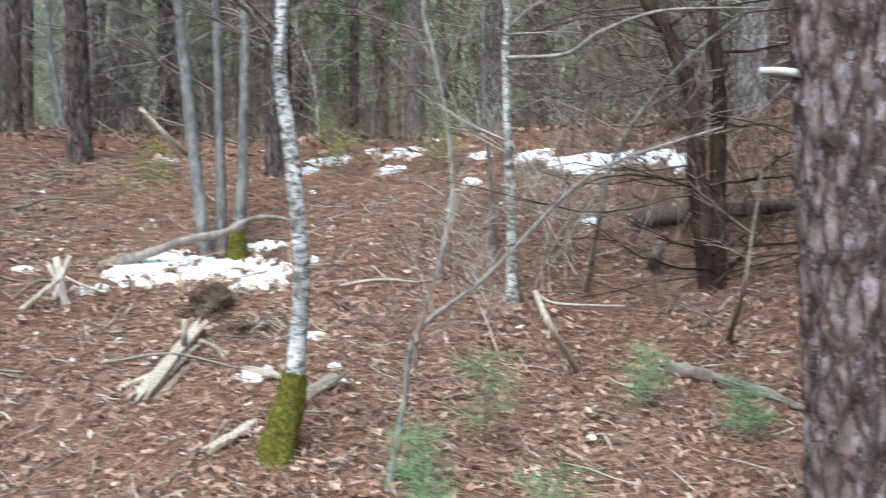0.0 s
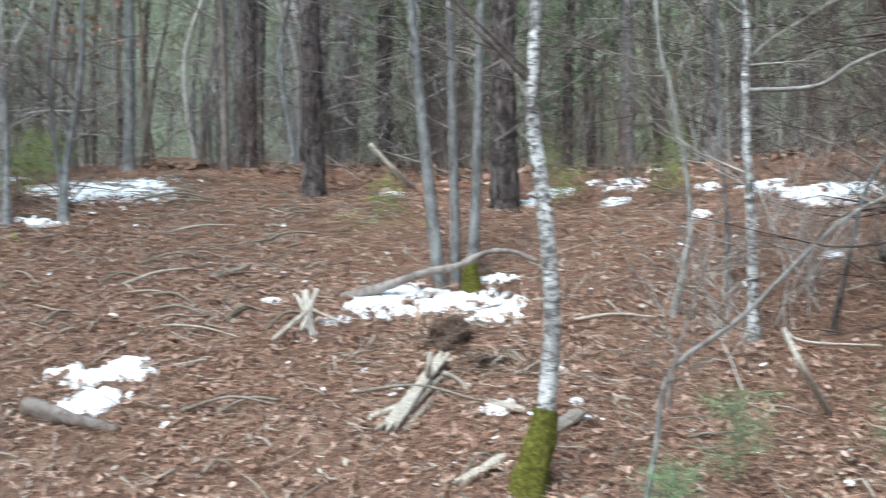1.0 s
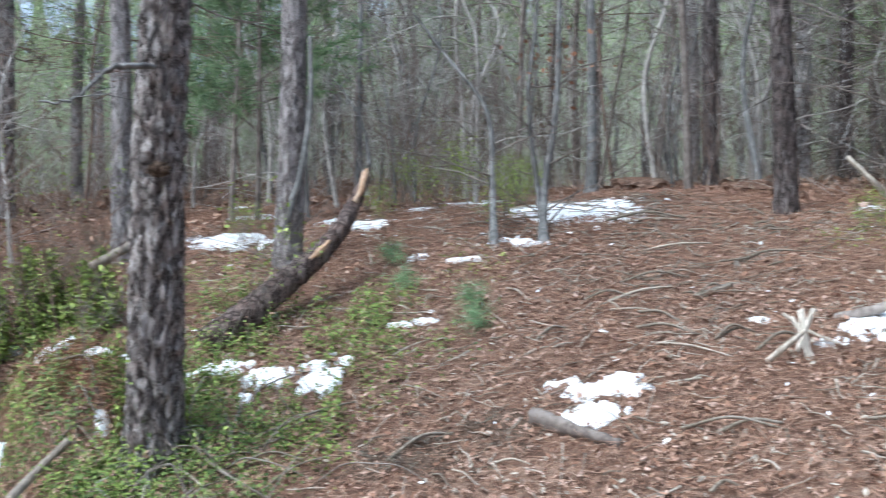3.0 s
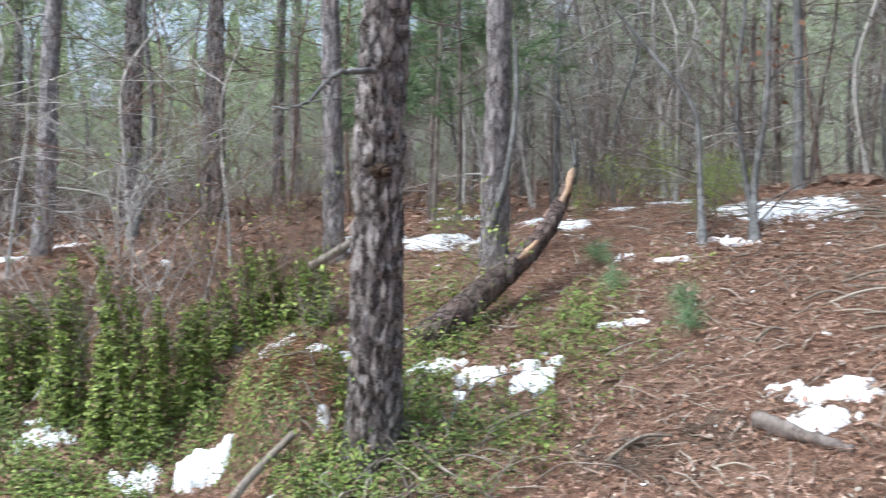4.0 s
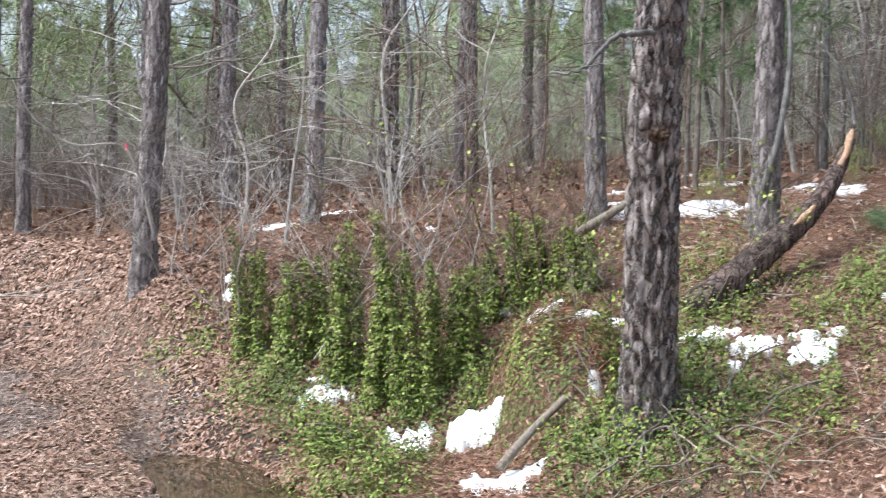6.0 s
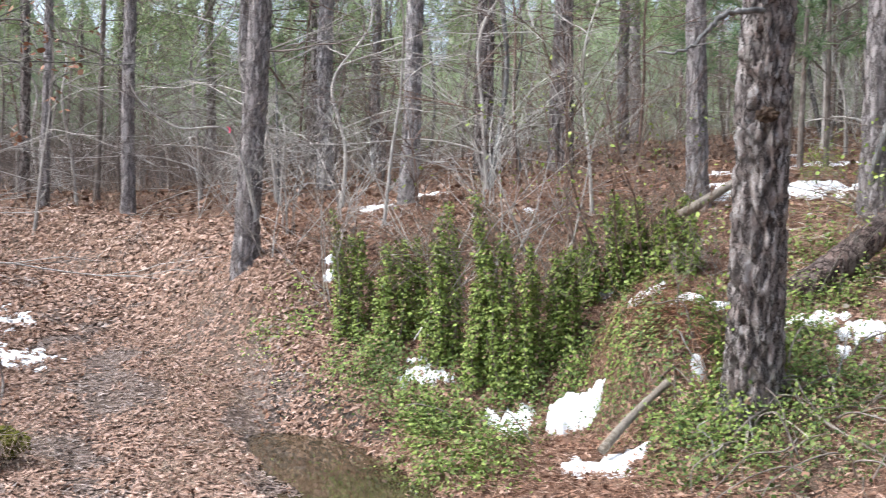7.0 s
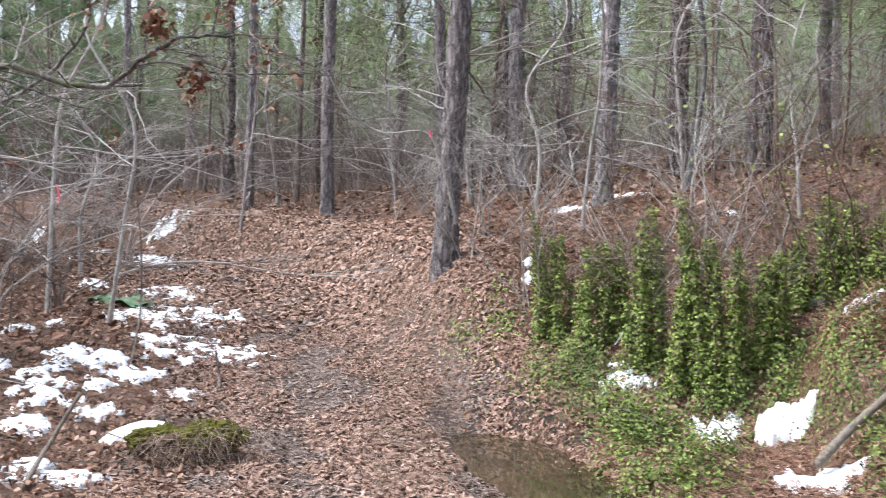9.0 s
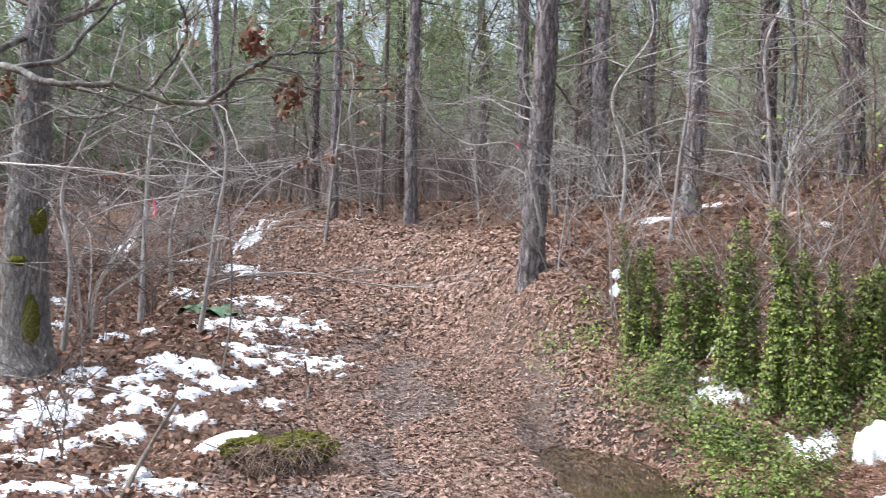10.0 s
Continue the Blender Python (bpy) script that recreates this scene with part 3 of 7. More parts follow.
def pine(at, r, h, shift, seed, label, detail=1, dead=7, crown_from=6.5, material=None, low=1.6, group="pines", crown=True):
    """A pine: plated trunk, dead lower branches, green crown far up."""
    rng = random.Random(seed)
    material = material or M_PINE
    ob = thing("pine_tree", at, label, "tree", group)
    n = {0: 26, 1: 60, 2: 60}[detail]
    sides = {0: 10, 1: 40, 2: 96}[detail]
    pts, radii = trunk_path((0, 0, 0), shift, h, seed, n, 0.04, 1.45 if detail else 1.25, r, r * 0.3)
    if detail:      # fine rings near the ground, coarse ones above the view
        pts, radii = trunk_path((0, 0, 0), shift, h, seed, 2400, 0.04, 1.25, r, r * 0.3)
        fine = 4 if detail == 2 else 9
        keep = [i for i in range(2400) if pts[i][2] < 4.6 and i % fine == 0 or i % 72 == 0]
        pts, radii = [pts[i] for i in keep], [radii[i] for i in keep]
    sh = rough_trunk(pts, radii, sides, seed, {0: 0.014, 1: 0.03, 2: 0.042}[detail] * min(1.0, r / 0.15))
    trunk = part("trunk", sh.mesh("trunk", material), ob)
    pine_limbs(ob, pts, radii, [rng.uniform(low, crown_from) for _ in range(dead)], rng, 2.0, 0.016, M_TWIG)
    if crown:
        tufts, sh = [], Shape()
        for _ in range(20):
            q = pts[min(n2 for n2 in range(len(pts)) if pts[n2][2] >= rng.uniform(crown_from, h * 0.97) or n2 == len(pts) - 1)]
            grow(sh, q, rand_dir(rng, rng.uniform(0.0, 0.5)), 1.5 * rng.uniform(0.5, 1.2), 0.025, 1, rng, 0.05, 4, 0.25, 4, tufts)
        tagged(part("crown_wood", sh.mesh("crown_wood", M_TWIG), ob), kind="stuff")
        part("crown", needle_crown("crown", tufts, rng, 20, 0.28, 0.0125), ob, "crown of long green needles")
    return ob


def bare_tree(name, at, path, r0, r1, label, material, seed, branches=8, blen=1.0, br=0.012, group="", top=None, sides=10, depth=0.006, category="tree", twig=None, low=0.25, up=0.35, levels=2, plates=False):
    """A leafless tree along a path given from its foot, with every main branch a part."""
    rng = random.Random(seed)
    ob = thing(name, at, label, category, group)
    pts = smooth_path(path, 22 if plates else 7)
    radii = taper(len(pts), r0, r1)
    for i in range(len(pts)):
        radii[i] *= 1 + 0.5 * math.exp(-max(pts[i].z, 0) / 0.12)
    sh = rough_trunk([tuple(p) for p in pts], radii, sides, seed, depth, plates)
    part("trunk", sh.mesh("trunk", material), ob)
    for _ in range(branches):
        i = rng.randint(int(len(pts) * low), len(pts) - 2)
        b = Shape()
        grow(b, pts[i], rand_dir(rng, rng.uniform(up - 0.3, up + 0.5)), blen * rng.uniform(0.5, 1.3), br * rng.uniform(0.6, 1.2), levels, rng, 0.03, 4, 0.3, 3)
        part("branch", b.mesh("branch", twig or M_TWIG), ob)
    return ob


def foot(x, y, dz=0.0):
    return (x, y, ground_z(x, y) + dz)


# pines told apart, one by one: foot, a place higher up the trunk, radius
def pine_at(lower, upper, r, seed, label, detail=1, dead=5, crown_from=6.0, material=None, low=2.0, h=14):
    x, y = lower[0], lower[1]
    z = ground_z(x, y)
    rise = max(0.5, upper[2] - z)
    shift = ((upper[0] - x) / rise * h, (upper[1] - y) / rise * h)
    return pine((x, y, z), r, h, shift, seed, label, detail, dead, crown_from, material, low)


pine((1.62, 4.22, ground_z(1.62, 4.22)), 0.195, 15, (-0.3, 0.3), 11, "large pine with thick scaly purplish-grey bark close to the track", 2, 0, 7.0, M_PINE_SCALY)
main_pine = pine_at((-6.37, 5.07, 0.48), (-5.95, 4.83, 3.34), 0.18, 12, "pine with deeply furrowed grey-brown bark above a vine-covered mound", 2, 2, 7.0, low=3.4)
pine_at((-7.23, 7.52, 1.77), (-7.17, 7.57, 3.97), 0.125, 13, "pine with rough grey bark beside a leaning broken log", 1, 5, 6.0, M_PINE_GREY, 2.2)
pine_at((-8.69, 6.91, 1.89), (-8.72, 6.88, 4.16), 0.1, 14, "slender straight pine behind vine-covered stems", 1, 4, 6.0, M_PINE_GREY, 2.4)
pine_at((-11.26, 3.38, 1.42), (-11.22, 3.47, 4.03), 0.122, 15, "pine with grey scaly bark on the track's bank", 1, 6, 6.5, M_PINE_GREY)
pine_at((-12.78, 6.09, 1.71), (-12.70, 6.22, 4.53), 0.115, 16, "thin grey pine leaning a little on the rise", 1, 5, 6.5, M_PINE_GREY, 2.2)
pine_at((-16.55, 3.78, 1.97), (-16.54, 3.81, 5.11), 0.095, 17, "straight pine where the track bends away", 1, 5, 6.5, M_PINE_GREY)
pine_at((-3.56, 10.83, 2.34), (-3.61, 10.82, 4.33), 0.112, 18, "tall dark pine at the crest of the slope", 1, 7, 6.0, M_PINE_DARK, 1.9)
pine_at((-1.53, 10.34, 2.09), (-1.51, 10.35, 4.11), 0.128, 19, "tall dark pine behind a clump of grey trunks", 1, 7, 6.0, M_PINE_DARK, 2.2)
pine_at((-5.07, 13.07, 2.78), (-5.07, 13.07, 4.91), 0.09, 20, "dark pine beyond the crest of the slope", 1, 6, 5.5, M_PINE_DARK)
MORE = [((-19.84, 3.05, 1.84), (-19.84, 3.04, 5.71), 0.085), ((-17.82, 2.91, 1.83), (-17.80, 2.97, 5.30), 0.075), ((-16.40, 6.77, 2.29), (-16.39, 6.80, 5.31), 0.13), ((-15.14, 8.86, 2.71), (-15.15, 8.84, 5.21), 0.15), ((-16.90, 5.72, 2.46), (-16.89, 5.73, 5.33), 0.1),
        ((-18.66, 8.90, 2.59), (-18.68, 8.88, 5.91), 0.09), ((-14.38, 9.85, 2.45), (-14.38, 9.86, 5.13), 0.11), ((-23.67, 7.64, 2.88), (-23.69, 7.58, 6.81), 0.1), ((-21.10, 1.59, 1.84), (-21.11, 1.56, 5.85), 0.07), ((-19.18, 7.93, 2.59), (-19.20, 7.89, 5.94), 0.08),
        ((-14.54, 9.75, 2.51), (-14.51, 9.80, 5.66), 0.1), ((-16.12, 12.56, 2.76), (-16.13, 12.55, 6.37), 0.1), ((-5.65, 14.97, 2.92), (-5.64, 14.97, 5.66), 0.09), ((-4.73, 16.28, 2.93), (-4.72, 16.28, 5.84), 0.11), ((-6.23, 15.82, 3.08), (-6.24, 15.81, 4.95), 0.1),
        ((-5.02, 16.24, 2.99), (-5.01, 16.24, 5.03), 0.11), ((-0.43, 15.99, 2.89), (-0.37, 16.00, 4.94), 0.1), ((2.97, 10.59, 2.16), (3.03, 10.57, 3.78), 0.14), ((-4.33, 17.47, 3.14), (-4.30, 17.48, 5.28), 0.1)]
for i, (lower, upper, r) in enumerate(MORE):
    pine_at(lower, upper, r, 140 + i, "grey-brown pine standing in the woods", 1, 5, 5.5 + 0.3 * (i % 4), M_PINE_GREY if i % 3 else M_PINE, 1.8)

# prototype pines for the woods behind, then their copies
rng = random.Random(77)


def woods_ok(x, y):
    """Whether a place lies in the woods: off the track and out of the clearing."""
    s, n = track_coords(x, y)
    off = n - track_centre(s)
    d = math.hypot(x + 3, y - 1)
    if -1.9 < off < 2.2 or d < 9.5:
        return False
    if -4 < s < 9.6 and 0 < n < 11.2:
        return False
    if 9.6 <= s < 13.0 and -1 < n < 6:
        return False
    return True


def open_floor(x, y):
    """The leaf-covered rise behind the vines, where little brush grows."""
    a, d = np.degrees(np.arctan2(-(np.asarray(x) + 1.0), np.asarray(y) + 0.5)), np.hypot(np.asarray(x) + 1.0, np.asarray(y) + 0.5)
    return (a > 34) & (a < 70) & (d < 17.0)


def spread(count, near, far, gap, rng, a0=-35.0, a1=110.0, power=0.75):
    """Places in the woods, kept apart from each other, in the arc that the walk looks into."""
    spots, tries = [], 0
    while len(spots) < count and tries < 20000:
        tries += 1
        a = radians(rng.uniform(a0, a1))
        d = near + (far - near) * rng.random() ** power
        x, y = -1.0 - math.sin(a) * d, -0.5 + math.cos(a) * d
        if woods_ok(x, y) and all((x - p) ** 2 + (y - q) ** 2 > gap * gap for p, q in spots):
            spots.append((x, y))
    return spots


PROTO = []
for i, (r, h) in enumerate(((0.15, 16), (0.11, 14), (0.13, 15), (0.085, 12))):
    PROTO.append(pine((0, 0, 0), r, h, (0.35 * math.sin(i * 2.1), 0.35 * math.cos(i * 2.1)), 40 + i, "grey-brown pine standing in the woods", 0, 5, 5.0 + 0.5 * i, (M_PINE_GREY, M_PINE_DARK, M_PINE, M_PINE_DARK)[i], 1.5))
spots = spread(30, 22, 55, 3.0, rng)
dark_from = len(spots)
spots += spread(60, 14.0, 40, 1.8, rng, -38, 12)
back = [(x, y) for x, y in spread(22, 9, 30, 3.0, rng, 120, 310)]
for i, (x, y) in enumerate(spots + back):
    src = PROTO[i % 4 if i < dark_from else 1 + i % 3]
    m = pose(x, y, ground_z(x, y) - 0.05, rng.uniform(-1.5, 1.5), rng.uniform(-1.5, 1.5), rng.uniform(0, 360))
    if i < 4:
        src.matrix_basis = m
    else:
        copy_thing(src, m)

# pale-barked tree with a mossy foot
b0 = foot(-0.82, 5.42)
birch = bare_tree("birch_tree", b0, [(0, 0, -0.2), (0.03, 0, 0.15), (0.08, 0, 0.4), (0.115, 0.02, 0.9), (0.075, 0.03, 1.47), (0.02, 0.05, 1.9), (0.04, 0.05, 2.35), (0.1, 0.1, 3.6), (0.0, 0.2, 6.5)], 0.056, 0.02,
                  "slender tree with pale banded bark and a mossy foot", M_BIRCH, 31, 7, 1.0, 0.012, sides=20, depth=0.007, low=0.62)
moss = Shape()
ring = smooth_path([(-0.01, 0, -0.1), (0.0, 0, 0.05), (0.03, 0, 0.18), (0.06, 0, 0.32), (0.085, 0, 0.42)], 6)
moss = rough_trunk([tuple(p) for p in ring], taper(len(ring), 0.115, 0.058), 30, 5, 0.03, False)
part("moss", moss.mesh("moss", M_MOSS), birch.children[0], "thick yellow-green moss")

# three grey trunks from one mossy foot
c0 = foot(-1.66, 8.3)
trio = thing("tree_clump", c0, "three slender grey trunks growing from one mossy base", "tree")
for dx, top, rr, seed in ((-0.16, -0.62, 0.058, 1), (-0.01, -0.1, 0.046, 2), (0.13, 0.28, 0.05, 3)):
    p = smooth_path([(dx * 0.6, 0, -0.2), (dx, 0.0, 0.25), (dx + (top - dx) * 0.22, 0.02 * seed, 1.2), (dx + (top - dx) * 0.42, 0.05, 2.2), (dx + (top - dx) * 0.7, 0.1, 4), (top, 0.2, 7)], 8)
    part("trunk", rough_trunk([tuple(q) for q in p], taper(len(p), rr, 0.02), 16, seed * 7, 0.008, False).mesh("trunk", M_GREY), trio)
    rng = random.Random(seed)
    for _ in range(6):
        q = p[rng.randint(len(p) // 3, len(p) - 3)]
        b = Shape()
        grow(b, q, rand_dir(rng, 0.5), rng.uniform(0.5, 1.3), 0.01, 2, rng, 0.03, 4)
        part("branch", b.mesh("branch", M_TWIG), trio)
p = smooth_path([(0.12, -0.1, -0.15), (0.13, -0.1, 0.05), (0.12, -0.06, 0.16)], 6)
part("moss", rough_trunk([tuple(q) for q in p], taper(len(p), 0.1, 0.055), 24, 9, 0.05, False).mesh("moss", M_MOSS), trio, "mossy swollen base")

# twin-stemmed red-barked cedar
ce = foot(1.75, 7.2)
cedar = thing("cedar_tree", ce, "twin-stemmed cedar with reddish-brown shredding bark and dead twigs", "tree")
STEMS = ([(0, 0, -0.2), (-0.02, 0, 0.2), (-0.09, 0, 0.75), (-0.1, 0, 1.2), (-0.25, 0.05, 1.65), (-0.5, 0.1, 2.3), (-0.6, 0.2, 4.5)],
         [(0.03, 0, -0.2), (0.05, 0, 0.2), (0.06, 0.03, 0.85), (0.07, 0.03, 1.3), (0.02, 0.06, 2.0), (0.0, 0.1, 2.6), (0.1, 0.2, 5.0)])
for i, path in enumerate(STEMS):
    p = smooth_path(path, 8)
    part("stem", rough_trunk([tuple(q) for q in p], taper(len(p), 0.082 - 0.015 * i, 0.03), 20, 60 + i, 0.02, False).mesh("stem", M_CEDAR), cedar)
    rng = random.Random(90 + i)
    for _ in range(32):
        q = p[rng.randint(4, len(p) - 3)]
        b = Shape()
        grow(b, q, rand_dir(rng, rng.uniform(-0.2, 0.4)), rng.uniform(0.5, 1.5), rng.uniform(0.005, 0.013), 2, rng, -0.02, 4, 0.35, 3)
        part("branch", b.mesh("branch", M_CEDAR if i else M_DARK_TWIG), cedar)


def along(points, base):
    """Places in the world, given from a foot."""
    return [(p[0] - base[0], p[1] - base[1], p[2] - base[2]) for p in points]


def sapling(points, r0, r1, label, material, seed, branches=6, blen=0.7, br=0.006, name="sapling", group="saplings", low=0.2, twig=None, levels=2):
    base = points[0]
    return bare_tree(name, base, [(along(points, base)[1][0] * -0.1, 0, -0.15)] + along(points, base), r0, r1, label, material, seed, branches, blen, br, group, None, 9, r0 * 0.12, "sapling", twig, low, levels=levels)


# saplings of the slope
sapling([(0.46, 7.40, 1.09), (0.46, 7.39, 1.62), (0.44, 7.39, 2.19), (0.43, 7.44, 2.77), (0.45, 7.49, 3.16), (0.39, 7.59, 4.14), (0.49, 7.68, 5.54)], 0.043, 0.012, "pale grey sapling with blotched bark", M_BIRCH, 101, 9, 0.9, 0.008, twig=M_PALE_TWIG)
sapling([(-0.05, 7.67, 1.23), (0.02, 7.60, 1.55), (0.07, 7.60, 1.90), (0.04, 7.60, 2.29), (-0.06, 7.60, 2.84), (-0.13, 7.60, 3.18), (-0.19, 7.70, 4.38)], 0.027, 0.01, "thin crooked pale sapling", M_GREY_TWIG, 102, 7, 0.8, 0.007)
sapling([(-0.27, 5.26, 0.36), (-0.20, 5.30, 0.75), (-0.13, 5.30, 1.10), (0.20, 5.25, 1.37), (0.57, 5.17, 1.75), (0.81, 5.14, 1.91), (1.31, 5.14, 2.07)], 0.019, 0.005, "forked leaning sapling with lichen-grey bark", M_GREY_TWIG, 103, 9, 0.55, 0.005, low=0.35)
sapling([(-0.13, 5.25, 1.08), (-0.05, 5.30, 1.35), (0.04, 5.40, 1.62), (0.13, 5.50, 1.96)], 0.009, 0.004, "upright twig beside a forked sapling", M_TWIG, 104, 4, 0.4, 0.004)
sapling([(0.98, 7.47, 1.16), (0.98, 6.93, 1.62), (1.09, 6.81, 2.10), (1.43, 6.65, 2.57), (1.78, 6.46, 2.86)], 0.02, 0.006, "grey leaning sapling among dead twigs", M_GREY, 105, 8, 0.8, 0.006)
sapling([(0.35, 7.97, 1.38), (0.36, 8.19, 1.92), (0.33, 8.19, 2.47), (0.31, 8.19, 3.05), (0.30, 8.19, 3.72)], 0.02, 0.008, "thin grey sapling on the slope", M_GREY, 106, 6, 0.7, 0.005)
sapling([(1.73, 6.65, 0.92), (1.47, 5.40, 1.27), (1.51, 5.39, 1.52), (1.59, 5.47, 1.89)], 0.018, 0.006, "dead grey stem leaning on the slope", M_DEAD_WOOD, 107, 5, 0.5, 0.005)
leafed = sapling([(-5.39, 9.08, 2.01), (-5.57, 9.48, 2.57), (-5.46, 9.54, 3.41), (-5.47, 9.65, 4.46), (-5.39, 9.69, 5.60)], 0.05, 0.02, "grey sapling at the edge of the clearing", M_GREY, 108, 9, 1.2, 0.01)
sapling([(-5.38, 9.09, 2.01), (-5.64, 9.45, 2.57), (-5.71, 9.41, 3.42), (-5.67, 9.54, 4.46), (-5.72, 9.52, 5.61)], 0.035, 0.015, "grey sapling at the edge of the clearing", M_GREY, 109, 9, 1.2, 0.01)
sapling([(-5.73, 8.73, 1.97), (-5.88, 8.97, 2.55), (-5.92, 8.95, 3.26), (-6.30, 8.84, 3.82), (-6.63, 8.74, 4.28)], 0.045, 0.012, "grey sapling bending over the slope", M_GREY, 110, 10, 1.2, 0.01)
sapling([(-7.29, 7.54, 1.79), (-7.09, 7.39, 2.24), (-7.01, 7.46, 2.64), (-6.94, 7.51, 3.25), (-7.01, 7.59, 3.88)], 0.045, 0.018, "crooked grey sapling leaning on a pine", M_GREY, 111, 7, 0.8, 0.008)
sapling([(-6.43, 12.51, 2.71), (-6.41, 12.52, 3.76), (-6.42, 12.52, 5.21), (-6.46, 12.50, 7.40)], 0.09, 0.04, "straight grey trunk beyond the clearing", M_GREY, 112, 9, 1.3, 0.012)

# the oak by the snow, with its long limb
ok = foot(-11.93, -1.31)
oak = bare_tree("oak_tree", ok, [(0, 0, -0.3), (0, 0, 0.3), (0.02, 0.0, 1.2), (0.0, 0.05, 2.0), (0.05, 0.1, 2.9), (0.1, 0.25, 4.2), (0.0, 0.3, 8), (0.2, 0.2, 12)], 0.235, 0.07,
                "thick oak with grey bark and moss near its foot", M_OAK_TRUNK, 120, 10, 2.4, 0.035, sides=64, depth=0.014, low=0.5, plates=True)
ok_at = Vector(ok)
for k, (h0, h1, ang) in enumerate(((0.05, 0.75, 0.3), (1.15, 1.5, 0.8), (0.9, 1.05, -0.4))):
    p = [(0.03 + 0.13 * math.cos(ang), 0.13 * math.sin(ang), h0 + (h1 - h0) * q / 8) for q in range(9)]
    sh = rough_trunk(p, [0.1 * math.sin(math.pi * (q + 0.6) / 9.2) for q in range(9)], 20, 40 + k, 0.04, False)
    part("moss", sh.mesh("moss", M_MOSS), oak, "dark green moss")


def limb(points, r0, r1, seed, parent_at, parent, twigs=10, blen=0.6, br=0.005, name="limb", material=None, levels=1, wild=0.35):
    sh = Shape()
    rng = random.Random(seed)
    p = smooth_path([tuple(Vector(q) - Vector(parent_at)) for q in points], 6)
    p = [q + Vector((rng.gauss(0, 1), rng.gauss(0, 1), rng.gauss(0, 1))) * min(0.008, r0 * 0.22) for q in p]
    first = sh.tube(p, taper(len(p), r0, r1), 8, 0.2, rng)
    for _ in range(twigs):
        i = rng.randint(2, len(p) - 1)
        grow(sh, p[i], (p[i] - p[i - 1]).normalized() * 0.8 + rand_dir(rng, rng.uniform(-0.5, 0.5)), blen * rng.uniform(0.4, 1.3), br, levels, rng, 0, 4, wild, 3, stem=first + i * 8)
    return part(name, sh.mesh(name, material or M_LIMB), parent)


limb([(-11.96, -1.24, 3.52), (-10.84, -1.64, 3.10), (-9.46, -1.32, 2.86), (-8.66, -1.05, 2.67), (-8.26, -0.69, 2.62), (-7.93, -0.24, 2.49), (-7.69, 0.01, 2.65), (-7.56, 0.17, 2.74), (-7.52, 0.40, 2.77), (-7.46, 0.66, 2.77)], 0.032, 0.004, 1, ok_at, oak, 16, 0.55, 0.005, levels=1, wild=0.6)
limb([(-8.66, -1.05, 2.67), (-8.46, -0.79, 2.59), (-8.35, -0.52, 2.49), (-8.23, -0.26, 2.39)], 0.013, 0.005, 2, ok_at, oak, 8, 0.5, 0.0045, levels=1, wild=0.6)
limb([(-7.80, -0.06, 2.60), (-7.77, 0.15, 2.64), (-7.71, 0.45, 2.58), (-7.69, 0.93, 2.61)], 0.008, 0.003, 3, ok_at, oak, 10, 0.45, 0.004, levels=1, wild=0.55)
limb([(-9.46, -1.32, 2.86), (-9.46, -0.99, 2.94), (-9.56, -0.84, 3.14), (-9.66, -0.64, 3.38), (-9.75, -0.52, 3.70)], 0.022, 0.01, 4, ok_at, oak, 10, 0.8, 0.006, levels=1, wild=0.6)
limb([(-11.86, -1.33, 2.44), (-9.85, -1.45, 2.23), (-8.66, -1.02, 2.14), (-8.46, -0.68, 2.10), (-8.34, -0.38, 2.01)], 0.009, 0.004, 5, ok_at, oak, 16, 0.6, 0.0045, material=M_PALE_TWIG, levels=1, wild=0.5)
limb([(-11.86, -1.19, 2.90), (-10.46, -0.78, 2.63), (-9.45, -0.41, 2.75), (-9.22, -0.16, 3.13), (-9.23, -0.28, 3.52)], 0.018, 0.008, 6, ok_at, oak, 12, 0.7, 0.006, levels=1, wild=0.6)


OAK_LIMBS = [o for o in oak.children if o.name.startswith("limb")]


def leaf_clump(at, n, spread_m, size, seed, parent=None):
    """Dry leaves that still hang on a twig."""
    r = np.random.default_rng(seed)
    n = int(n * 3.5)
    p = r.normal(0, spread_m, (n, 3)) * np.array([0.8, 0.8, 1.0])
    ob = new("dry_leaves", flat_leaves("dry_leaves", p, r.normal(size=(n, 3)), r.uniform(0.5, 1.2, n) * size * 0.55, M_DEAD_LEAF, r, 0.6, 0.9))
    ob.location = Vector(at) - ok_at
    ob.parent = min(OAK_LIMBS, key=lambda o: min((v.co - ob.location).length for v in o.data.vertices))
    return tagged(ob, "curled brown dead leaves")


leaf_clump((-7.58, 0.06, 2.82), 22, 0.05, 0.12, 1)
leaf_clump((-7.74, 0.30, 2.53), 24, 0.05, 0.11, 2)
leaf_clump((-9.46, -1.35, 2.73), 14, 0.05, 0.12, 3)
leaf_clump((-7.61, 0.46, 2.93), 6, 0.05, 0.09, 4)
leaf_clump((-7.65, 0.69, 2.70), 8, 0.09, 0.09, 5)
leaf_clump((-9.12, -0.17, 3.11), 6, 0.08, 0.09, 6)
leaf_clump((-7.65, 0.71, 3.02), 6, 0.1, 0.08, 7)


